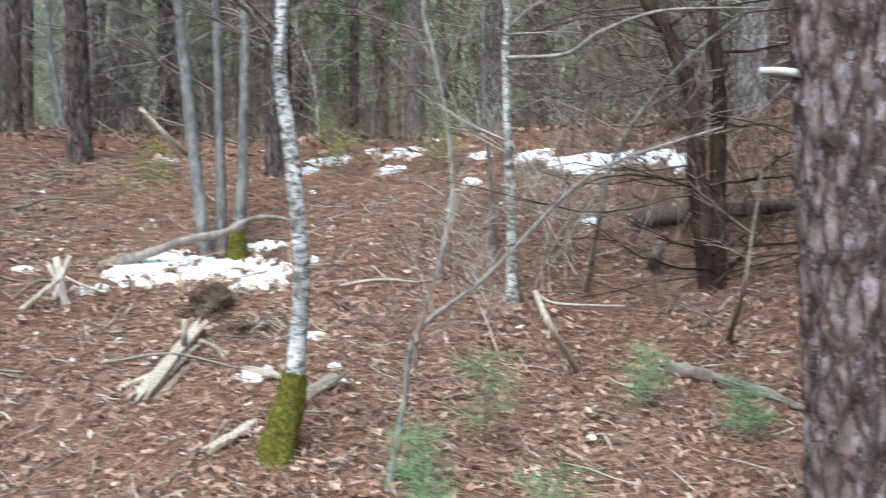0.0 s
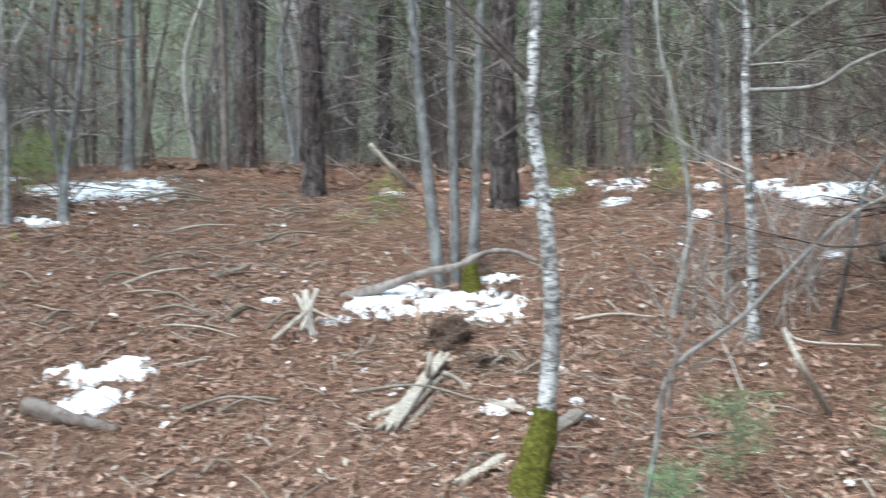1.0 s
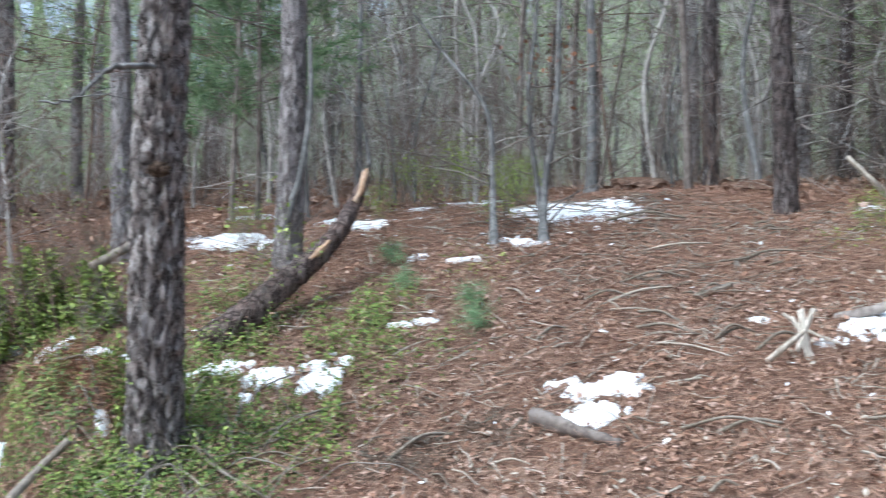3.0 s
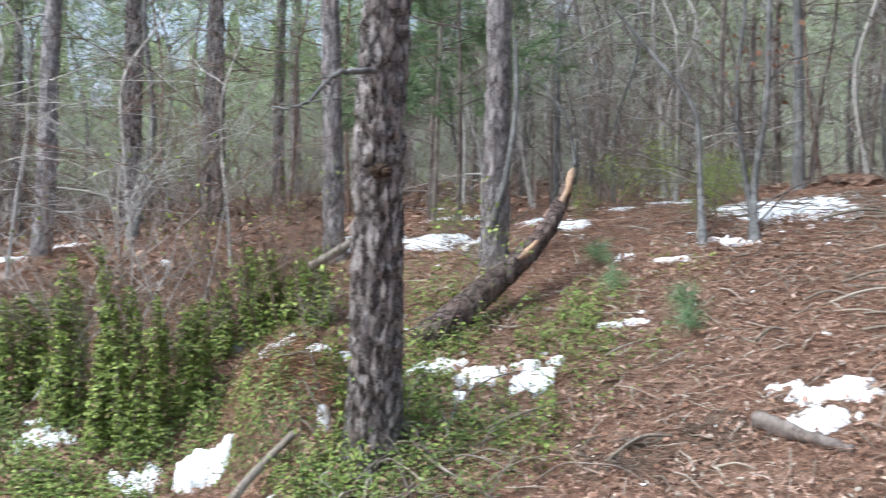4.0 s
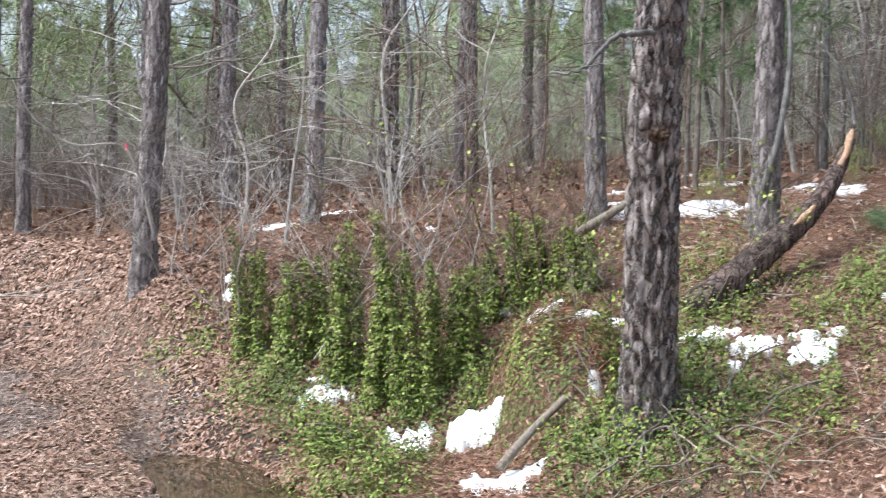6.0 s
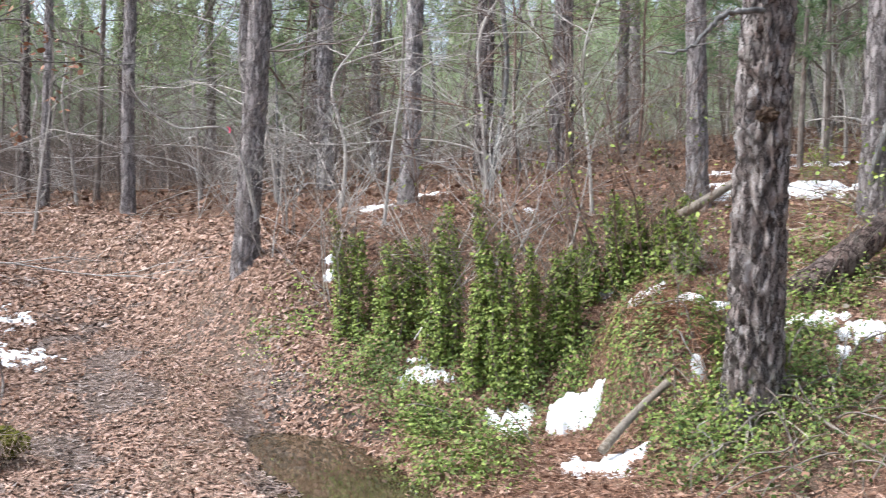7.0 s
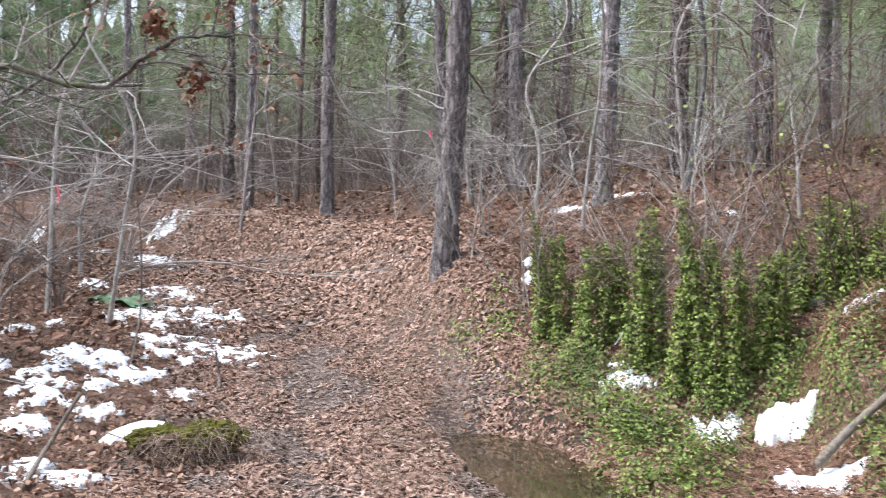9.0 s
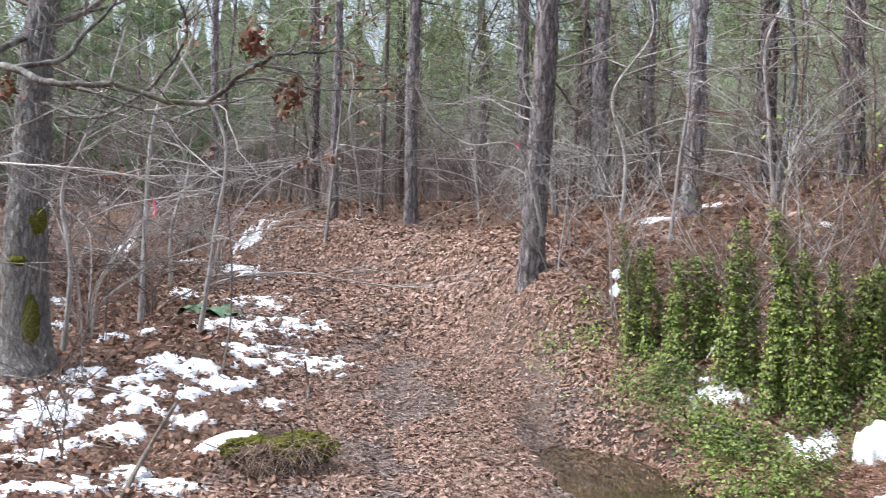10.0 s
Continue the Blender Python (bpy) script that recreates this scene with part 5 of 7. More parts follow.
def spreading_tree(seed, h, material):
    """A small understory tree whose thin branches reach out level."""
    rng = random.Random(seed)
    path = [(0, 0, -0.2)] + [(rng.gauss(0, 0.07) * i, rng.gauss(0, 0.07) * i, h * i / 4) for i in range(1, 5)]
    return bare_tree("understory_tree", (0, 0, 0), path, 0.028, 0.008, "small leafless tree with level branches in the woods", material, seed, 9, 2.1, 0.011, "understory trees", None, 7, 0.004, "tree", material, 0.15, 0.15, 2)


protos = [spreading_tree(340 + i, 3.2 + 0.5 * i, (M_PALE_TWIG, M_TWIG, M_PALE_TWIG, M_RED_TWIG)[i]) for i in range(4)]
for i, (x, y) in enumerate(spread(160, 11.5, 28, 0.7, rng)):
    m = pose(x, y, ground_z(x, y) - 0.03, rng.uniform(-6, 6), rng.uniform(-6, 6), rng.uniform(0, 360))
    if i < 4:
        protos[i].matrix_basis = m
    else:
        copy_thing(protos[i % 4], m)


for i, (x, y, turn, sc) in enumerate(((-12.4, -1.0, 20, 1.0), (-13.6, -0.2, 130, 1.1), (-15.5, 0.3, 250, 1.0), (-11.0, -2.2, 300, 1.1), (-17.0, 2.6, 80, 0.9), (-12.4, 3.9, 200, 0.8), (-14.0, -2.2, 170, 1.2), (-10.7, 4.6, 60, 0.75), (-9.4, 6.2, 310, 0.7))):
    copy_thing(protos[(0, 2, 0)[i % 3]], pose(x, y, ground_z(x, y) - 0.03, 4 * (i % 3) - 4, 3, turn) @ Matrix.Scale(sc, 4))


def leafy_shrub(at, h, stems, leaves, seed, label, size=0.042, material=None, name="evergreen_shrub", group="evergreen shrubs", spread_m=0.3):
    rng = random.Random(seed)
    ob = thing(name, at, label, "shrub", group)
    ends = []
    for _ in range(stems):
        sh = Shape()
        grow(sh, (rng.gauss(0, 0.1), rng.gauss(0, 0.1), -0.05), rand_dir(rng, rng.uniform(1.0, 3.0)), h * rng.uniform(0.5, 1.0), 0.006, 2, rng, 0.05, 3, 0.25, 4, ends)
        part("stem", sh.mesh("stem", M_TWIG), ob)
    r = np.random.default_rng(seed)
    pick = r.integers(0, len(ends), leaves)
    p = np.array([tuple(ends[i][0]) for i in pick]) + r.normal(0, 0.06, (leaves, 3))
    part("leaves", flat_leaves("leaves", p, r.normal(0, 0.7, (leaves, 3)) + [0, 0, 0.8], r.uniform(0.6, 1.3, leaves) * size, material or M_SHRUB_LEAF, r, 0.6, 0.2), ob, "small yellow-green leaves")
    return ob


shrubs = [leafy_shrub((0, 0, 0), 0.9, 7, 700, 400, "low yellow-green evergreen shrub"), leafy_shrub((0, 0, 0), 1.3, 5, 650, 401, "upright yellow-green evergreen shrub")]
GREENS = [((-7.00, 9.93, 2.57), 1), ((-7.32, 9.97, 2.59), 1), ((-6.51, 10.57, 2.65), 0), ((-6.57, 10.88, 2.71), 1), ((-6.04, 9.36, 2.18), 0), ((-7.49, 9.36, 2.52), 0), ((-8.09, 10.65, 2.76), 1), ((-0.93, 10.30, 2.08), 0),
          ((-0.05, 10.07, 2.11), 0), ((-1.06, 10.70, 2.18), 1), ((-2.59, 9.83, 2.01), 0), ((-6.37, 10.26, 2.42), 0), ((-6.03, 9.29, 2.19), 1), ((-0.01, 10.45, 2.23), 1), ((-7.13, 10.38, 2.50), 1), ((-6.61, 10.77, 2.52), 1), ((-8.06, 7.81, 2.02), 0), ((-7.31, 10.92, 2.75), 1)]
for i, (at, kind) in enumerate(GREENS):
    at = (at[0], at[1], ground_z(at[0], at[1]))
    src = shrubs[kind]
    m = pose(*at, 0, 0, 57 * i) @ Matrix.Diagonal((0.6, 0.6, 0.72, 1.0))
    if i == 0:
        shrubs[1].matrix_basis = m
    elif i == 2:
        shrubs[0].matrix_basis = m
    else:
        copy_thing(src, m)


# young pines with low green needles
def young_pine(at, h, seed, label, name="young_pine", width=0.005):
    rng = random.Random(seed)
    ob = thing(name, at, label, "tree", "young pines")
    pts, radii = trunk_path((0, 0, 0), (0.1, 0.1), h, seed, 16, 0.03, 1.2, 0.035, 0.008)
    sh = Shape()
    sh.tube(pts, radii, 8, cap=False)
    part("trunk", sh.mesh("trunk", M_TWIG), ob)
    tufts = []
    for _ in range(26):
        b = Shape()
        i = rng.randint(4, len(pts) - 1)
        grow(b, pts[i], rand_dir(rng, rng.uniform(-0.1, 0.5)), (1.25 - i / len(pts)) * h * 0.28, 0.008, 1, rng, 0.02, 3, 0.2, 3, tufts)
        part("limb", b.mesh("limb", M_TWIG), ob)
    part("needles", needle_crown("needles", tufts, rng, 60, 0.17, width), ob, "green needles")
    return ob


yp = young_pine(foot(-9.05, 8.75), 4.6, 1, "young pine with soft green needles at the clearing's edge")
for x, y, turn in ((-14.5, 14.0, 300), (-22.0, 9.0, 20), (-24.0, 1.0, 90), (-19.5, -2.5, 150), (-1.5, 17.0, 260), (-13.0, 19.5, 10), (-17.0, 16.5, 40), (-9.03, 9.16, 75), (-10.89, 10.73, 15), (-18.26, -1.25, 20), (-20.23, 0.22, 140)):
    copy_thing(yp, pose(x, y, ground_z(x, y), 0, 0, turn))


# soft green seedlings by the track
def seedling(at, h, seed, label):
    rng = random.Random(seed)
    ob = thing("pine_seedling", at, label, "seedling", "seedlings")
    stem, tufts = Shape(), []
    stem.tube([(0, 0, -0.05), (0.02, 0, h * 0.5), (0.0, 0.02, h)], [0.007, 0.005, 0.003], 5)
    for k in range(9):
        z = h * (0.3 + 0.75 * k / 9)
        grow(stem, (0, 0, min(z, h)), rand_dir(rng, 0.3), h * 0.4, 0.003, 1, rng, 0, 3, 0.2, 2, tufts)
    part("stem", stem.mesh("stem", M_TWIG), ob)
    part("needles", needle_crown("needles", tufts, rng, 18, 0.12, 0.0012, M_SEEDLING), ob, "fine blue-green needles")
    return ob


for i, (x, y, h) in enumerate(((-0.05, 4.75, 0.42), (0.42, 4.7, 0.5), (0.2, 5.75, 0.5), (0.28, 4.2, 0.3), (1.12, 6.1, 0.35), (1.55, 5.6, 0.3), (1.75, 3.7, 0.6), (-0.12, 5.2, 0.35))):
    seedling((x, y, ground_z(x, y)), h, 500 + i, "small soft-needled pine seedling among leaves")
for i, at in enumerate(((-6.38, 7.98, 1.78), (-5.27, 7.53, 1.40), (-5.97, 7.57, 1.54), (-5.08, 7.24, 1.23))):
    seedling(at, 0.2, 520 + i, "tiny blue-green seedling on the clearing floor")


# ---- vine-covered stems and mound ----
def vine_stem(base, top, bend, leaves, width, seed, label="dead stem thickly covered in green climbing vine"):
    rng = random.Random(seed)
    ob = thing("vine_covered_stem", base, label, "shrub", "vine-covered stems")
    t = Vector(top) - Vector(base)
    r = np.random.default_rng(seed)
    sh, places, normals, sizes = Shape(), [], [], []
    strands = 5
    for k in range(strands):
        a = 2 * math.pi * (k + rng.random() * 0.7) / strands
        reach = 0.0 if k == 0 else width * rng.uniform(0.35, 0.8)
        o = Vector((math.cos(a) * reach, math.sin(a) * reach, -0.06))
        tip = t * (1.0 if k == 0 else rng.uniform(0.5, 0.97)) + o * 0.8
        path = smooth_path([o, o + (tip - o) * 0.35 + Vector((bend, rng.gauss(0, 0.02), 0)), o + (tip - o) * 0.7 + Vector((bend * 0.6, 0.03, 0)), tip], 6)
        sh.tube(path, taper(len(path), 0.015 if k == 0 else 0.009, 0.004), 5, 0.2, rng)
        if k < 3:
            for _ in range(3):
                q = path[rng.randint(len(path) // 2, len(path) - 1)]
                grow(sh, q, rand_dir(rng, 1.0), rng.uniform(0.25, 0.7), 0.004, 1, rng, 0.02, 3, 0.3, 3)
        count = int(leaves * (0.75 if k == 0 else 0.42))
        u = r.random(count) ** 1.2
        i = np.clip((u * (len(path) - 1)).astype(int), 0, len(path) - 2)
        f = (u * (len(path) - 1) - i)[:, None]
        c = np.array([tuple(q) for q in path])
        c = c[i] * (1 - f) + c[i + 1] * f
        a = r.uniform(0, 2 * np.pi, count)
        rad = (0.018 + 0.035 * (1 - u) + 0.035 * np.sin(u * 19 + seed + k) ** 2) * (0.4 + 0.9 * r.random(count))
        places.append(c + np.stack([np.cos(a) * rad, np.sin(a) * rad, r.normal(0, 0.02, count)], -1))
        normals.append(np.stack([np.cos(a), np.sin(a), np.full(count, 0.8)], -1) + r.normal(0, 0.45, (count, 3)))
        sizes.append(r.uniform(0.018, 0.034, count))
    stem = part("stem", sh.mesh("stem", M_DEAD_WOOD), ob)
    part("leaves", flat_leaves("leaves", np.concatenate(places), np.concatenate(normals), np.concatenate(sizes), M_IVY, r, 0.8, 0.25), stem, "small green vine leaves")
    return ob


VINES = [((-9.89, 3.77, 0.71), (-9.94, 3.67, 1.87), 0.04, 500, 0.13), ((-9.75, 3.86, 0.71), (-9.75, 3.85, 1.65), -0.03, 700, 0.15), ((-9.37, 3.91, 0.62), (-9.37, 3.89, 1.55), 0.02, 1000, 0.17),
         ((-9.33, 4.07, 0.70), (-9.34, 4.05, 1.60), 0.04, 600, 0.15), ((-9.31, 4.20, 0.76), (-9.32, 4.18, 1.62), -0.03, 600, 0.13), ((-8.86, 4.12, 0.52), (-8.87, 4.09, 1.58), 0.02, 1000, 0.17),
         ((-8.83, 4.24, 0.58), (-8.86, 4.20, 1.91), 0.04, 800, 0.15), ((-8.51, 4.24, 0.41), (-8.47, 4.30, 1.55), -0.03, 1300, 0.18), ((-8.38, 4.39, 0.42), (-8.50, 4.23, 1.97), 0.02, 1100, 0.17),
         ((-8.34, 4.45, 0.43), (-8.37, 4.41, 1.66), 0.04, 1000, 0.18), ((-8.18, 4.60, 0.44), (-8.21, 4.56, 1.57), -0.03, 1100, 0.20)]
REAR_VINES = [((-8.24, 4.83, 0.65), (-8.23, 4.84, 1.46), 0.04, 900, 0.20), ((-8.16, 4.92, 0.70), (-8.15, 4.94, 1.53), -0.03, 900, 0.20), ((-8.45, 5.35, 1.08), (-8.44, 5.37, 1.67), 0.02, 900, 0.20),
         ((-8.27, 5.57, 1.17), (-8.31, 5.53, 1.98), 0.04, 900, 0.18), ((-8.15, 5.71, 1.24), (-8.18, 5.67, 1.93), -0.03, 900, 0.20), ((-7.99, 5.87, 1.32), (-8.01, 5.85, 1.88), 0.02, 900, 0.20),
         ((-7.88, 5.99, 1.35), (-7.90, 5.96, 1.98), 0.04, 700, 0.17)]
for i, (a, b, bend, leaves, width) in enumerate(VINES + REAR_VINES):
    vine_stem(a, b, bend, int(leaves * 1.7), width, 600 + i)

r = np.random.default_rng(15)
n = 1500
a, z = r.uniform(0, 2 * np.pi, n), 0.9 * r.random(n) ** 1.8
rad = 0.185 + 0.09 * np.exp(-z / 0.25) + 0.05 * r.random(n)
p = np.stack([np.cos(a) * rad + 0.02 * z, np.sin(a) * rad, z], -1)
nrm = np.stack([np.cos(a), np.sin(a), np.full(n, 0.6)], -1) + r.normal(0, 0.5, (n, 3))
ok = np.array([noise.noise(Vector((math.cos(q) * 1.6, math.sin(q) * 1.6, h * 2.2))) for q, h in zip(a, z)]) > -0.05
tagged(part("vine", flat_leaves("vine", p[ok], nrm[ok], r.uniform(0.02, 0.04, int(ok.sum())), M_IVY, r, 0.75, 0.2), main_pine.children[0], "green vine climbing the foot"), kind="stuff")

# dead fern fronds and grass that hang over the mound
r = np.random.default_rng(19)
n = 1400
x, y = r.normal(-7.2, 0.24, n), r.normal(5.12, 0.12, n)
d = np.stack([r.normal(0.25, 0.5, n), r.normal(-0.5, 0.4, n), r.uniform(-0.6, 0.25, n)], -1)
tagged(new("dead_fern", blades("dead_fern", np.stack([x, y, height(x, y) + r.uniform(0.01, 0.09, n)], -1), d, r.uniform(0.07, 0.2, n), 0.0028, M_DEAD_FERN, r)), "red-brown dead fern and grass hanging over the mound", "fern", kind="stuff")

# dead twigs tangled round the cedar and the saplings
for i, (at, h, mat) in enumerate((((1.51, 7.42, 1.23), 1.7, M_TWIG), ((2.04, 7.26, 1.31), 1.9, M_DARK_TWIG), ((1.33, 7.96, 1.45), 1.8, M_TWIG), ((0.90, 7.79, 1.34), 1.4, M_PALE_TWIG), ((2.28, 7.56, 1.53), 2.2, M_DARK_TWIG), ((0.68, 7.52, 1.16), 1.2, M_PALE_TWIG), ((0.22, 7.67, 1.23), 1.3, M_TWIG), ((1.96, 8.37, 1.61), 2.2, M_DARK_TWIG), ((-0.53, 9.99, 2.00), 1.5, M_TWIG), ((0.16, 6.99, 0.90), 0.9, M_PALE_TWIG), ((1.43, 9.39, 1.96), 2.4, M_DARK_TWIG), ((2.39, 9.19, 1.85), 2.6, M_DARK_TWIG), ((1.58, 7.96, 1.49), 2.3, M_PALE_TWIG), ((1.79, 10.35, 1.99), 2.7, M_DARK_TWIG), ((2.09, 9.78, 1.97), 2.8, M_DARK_TWIG), ((2.62, 10.48, 2.05), 2.9, M_DARK_TWIG), ((2.60, 9.24, 1.94), 2.6, M_DARK_TWIG), ((2.62, 8.40, 1.82), 2.4, M_DARK_TWIG), ((1.39, 10.51, 2.06), 2.5, M_DARK_TWIG))):
    bare_shrub(at, h, 4, 740 + i, "tangle of thin dead twigs on the slope", mat, r=0.006, group="dead tangles", levels=2)

# leafless brush over the vines and on the verge
bare_shrub((-8.27, 5.65, 1.21), 2.4, 3, 701, "tangled leafless reddish brush behind the vines", M_RED_TWIG, r=0.011, kids=3, wild=0.2)
bare_shrub((-8.58, 5.39, 1.14), 2.3, 3, 702, "tangled leafless reddish brush behind the vines", M_RED_TWIG, r=0.011, kids=3, wild=0.2)
bare_shrub((-7.54, 5.44, 1.27), 2.1, 4, 706, "tangled leafless reddish brush behind the vines", M_RED_TWIG, r=0.006, levels=2)
bare_shrub((-9.36, 4.16, 0.76), 2.4, 3, 703, "pale leafless twigs rising from the vines", M_PALE_TWIG, r=0.01, kids=3, wild=0.2)
bare_shrub((-8.72, 4.60, 0.73), 2.5, 3, 704, "pale leafless twigs rising from the vines", M_PALE_TWIG, r=0.011, kids=3, wild=0.2)
bare_shrub((-8.65, 5.02, 0.95), 2.2, 3, 707, "pale leafless twigs rising from the vines", M_PALE_TWIG, r=0.01, kids=3, wild=0.2)
bare_shrub((-9.53, 4.66, 1.12), 2.0, 5, 708, "pale leafless twigs rising from the vines", M_PALE_TWIG, r=0.006)
bare_shrub((-11.10, 3.68, 1.42), 1.6, 5, 709, "pale leafless twigs at the bank", M_PALE_TWIG, r=0.006)
bare_shrub((-10.09, 3.78, 0.83), 1.9, 5, 705, "pale leafless twigs at the bank", M_PALE_TWIG, r=0.006)
leafy_shrub((-8.61, 4.42, 0.56), 2.3, 3, 260, 410, "tall thin stem with new yellow-green leaves above the vines", 0.04, M_SHRUB_LEAF, "leafing_sapling", "", 0.2)
leafy_shrub((-8.21, 5.53, 1.15), 1.5, 5, 420, 411, "thin stems with new yellow-green leaves above the vines", 0.035, M_SHRUB_LEAF, "leafing_sapling", "", 0.2)
leafy_shrub((-6.91, 5.25, 0.87), 1.0, 4, 300, 412, "thin stems with green leaves beside the pine", 0.04, M_IVY, "leafing_sapling", "", 0.2)
leafy_shrub((-6.71, 6.21, 1.18), 1.1, 3, 130, 413, "thin stems with green leaves beside the leaning log", 0.04, M_SHRUB_LEAF, "leafing_sapling", "", 0.2)
sapling([(-11.14, 3.42, 1.86), (-11.09, 3.28, 2.30), (-11.06, 3.09, 2.59), (-11.12, 2.67, 2.58), (-11.13, 2.33, 2.79), (-11.09, 2.12, 3.12)], 0.016, 0.006, "pale crooked dead limb against a pine", M_PALE_TWIG, 130, 8, 0.6, 0.005)
for i, (x, y, h) in enumerate(((-9.5, -1.0, 1.2), (-10.6, -0.95, 1.4), (-12.6, -0.6, 1.6), (-13.6, -1.4, 2.0), (-15.2, -0.9, 2.0), (-11.3, -1.0, 1.8))):
    bare_shrub(foot(x, y), h, 4, 720 + i, "leafless twiggy shrub among patches of snow", M_TWIG, r=0.008, group="verge shrubs", levels=2, kids=3, wild=0.3)
sapling([(-11.52, 0.41, 0.43), (-12.36, 0.60, 0.89), (-12.35, 0.60, 1.51), (-12.36, 0.55, 2.13)], 0.014, 0.006, "thin dark stem in the snow", M_TWIG, 131, 4, 0.4, 0.004)
sapling([(-10.40, 0.96, 0.14), (-10.85, 1.07, 0.34), (-10.86, 1.04, 0.59)], 0.014, 0.009, "short dark stem at the track's edge", M_TWIG, 132, 3, 0.2, 0.003)
log("dead_branch", [(-8.38, -0.63, 0.08), (-9.15, -0.43, 0.20), (-9.23, -0.22, 0.52)], 0.018, 0.014, "dark broken stem standing in snow", M_DEAD_WOOD, 25, 8, 0.004, "branch")

STICKS = [((-5.59, 4.89, 0.26), (-6.15, 4.98, 0.46), 0.007), ((-6.20, 4.60, 0.18), (-6.11, 5.00, 0.49), 0.014), ((-5.69, 5.19, 0.44), (-5.27, 5.34, 0.49), 0.008), ((-6.03, 5.43, 0.73), (-5.79, 5.25, 0.49), 0.008), ((-5.39, 5.04, 0.31), (-5.14, 5.45, 0.51), 0.007),
          ((-7.16, 4.92, 0.72), (-6.48, 4.82, 0.40), 0.007), ((-6.31, 4.50, 0.15), (-6.09, 4.75, 0.29), 0.006), ((-5.81, 4.71, 0.20), (-5.60, 5.01, 0.39), 0.006), ((-5.09, 9.86, 2.23), (-4.39, 10.23, 2.25), 0.016), ((-4.23, 7.91, 1.47), (-3.80, 8.20, 1.59), 0.014),
          ((-3.89, 7.70, 1.40), (-3.48, 7.59, 1.31), 0.012), ((-3.20, 7.42, 1.22), (-3.00, 7.58, 1.28), 0.014), ((-3.64, 7.31, 1.19), (-2.99, 7.14, 1.12), 0.01), ((-2.85, 6.37, 0.71), (-2.48, 6.47, 0.78), 0.014), ((-4.74, 5.53, 0.50), (-4.49, 5.94, 0.64), 0.014),
          ((-4.44, 9.16, 1.90), (-3.89, 9.46, 1.97), 0.012), ((-3.54, 9.04, 1.79), (-3.05, 9.27, 1.88), 0.012), ((-2.87, 7.30, 1.16), (-2.63, 7.58, 1.25), 0.013), ((-0.72, 7.56, 1.22), (-0.17, 7.57, 1.24), 0.014), ((0.49, 7.13, 1.14), (0.02, 7.13, 1.18), 0.008)]
CLEARING_STICKS = [((-4.45, 7.92, 1.48), (-4.05, 8.00, 1.50), 0.012), ((-4.15, 7.75, 1.41), (-3.64, 7.72, 1.38), 0.009), ((-3.82, 7.48, 1.29), (-3.36, 7.48, 1.25), 0.014),
                   ((-3.57, 8.09, 1.51), (-3.40, 8.35, 1.57), 0.012), ((-5.15, 7.91, 1.58), (-4.88, 7.78, 1.48), 0.009), ((-4.49, 7.16, 1.20), (-4.35, 7.38, 1.28), 0.014),
                   ((-3.08, 6.36, 0.72), (-2.47, 6.44, 0.75), 0.012), ((-2.52, 6.15, 0.60), (-2.34, 5.98, 0.54), 0.009), ((-3.18, 7.46, 1.23), (-2.97, 7.62, 1.27), 0.014),
                   ((-4.29, 8.31, 1.62), (-3.80, 8.61, 1.66), 0.012), ((-4.95, 10.02, 2.22), (-4.43, 10.26, 2.23), 0.009), ((-3.60, 9.88, 2.07), (-3.41, 10.02, 2.10), 0.014),
                   ((-2.03, 6.59, 0.82), (-1.20, 6.41, 0.80), 0.012), ((-4.08, 5.75, 0.51), (-3.85, 5.81, 0.51), 0.009), ((-2.72, 5.82, 0.45), (-2.57, 5.89, 0.48), 0.014),
                   ((-1.18, 5.51, 0.53), (-1.02, 5.65, 0.60), 0.012)]
for i, (p, q, r0) in enumerate(STICKS + CLEARING_STICKS):
    m = [(p[k] + q[k]) / 2 + (0, 0, 0.03 + 0.02 * (i % 3))[k] for k in range(3)]
    log("dead_stick", [p, tuple(m), q], r0, r0 * 0.6, "grey weathered stick on leaves and needles", M_DEAD_WOOD if i % 3 else M_PALE_WOOD, 50 + i, 7, r0 * 0.3, "stick", "dead sticks")

# spreading bushes whose long thin branches rise and then reach out level
def arching_bush(at, h, branches, reach, seed, label, material, r0=0.011, group="arching bushes"):
    rng = random.Random(seed)
    ob = thing("arching_bush", at, label, "shrub", group)
    for k in range(branches):
        a = 2 * math.pi * (k + rng.random()) / branches
        out = Vector((math.cos(a), math.sin(a), 0))
        side = Vector((-out.y, out.x, 0))
        length, top = reach * rng.uniform(0.6, 1.15), h * rng.uniform(0.35, 1.1)
        pts = [(out * rng.uniform(0, 0.08)) + Vector((0, 0, -0.08))]
        for i in range(1, 8):
            u = i / 7
            pts.append(out * length * u ** 1.5 + side * rng.gauss(0, 0.07) * length * u + Vector((0, 0, top * (1 - (1 - u) ** 2.1) + rng.gauss(0, 0.03))))
        pts = smooth_path(pts, 3)
        sh = Shape()
        first = sh.tube(pts, taper(len(pts), r0 * rng.uniform(0.7, 1.1), 0.0034), 5, cap=False)
        for _ in range(9):
            i = rng.randint(5, len(pts) - 2)
            d = (pts[i + 1] - pts[i]).normalized() + side * rng.choice((-1, 1)) * rng.uniform(0.4, 1.0) + Vector((0, 0, rng.uniform(-0.25, 0.3)))
            grow(sh, pts[i], d, rng.uniform(0.35, 0.95), 0.0045, 1, rng, 0.0, 3, 0.22, 3, stem=first + i * 5)
        part("branch", sh.mesh("branch", material), ob)
    return ob


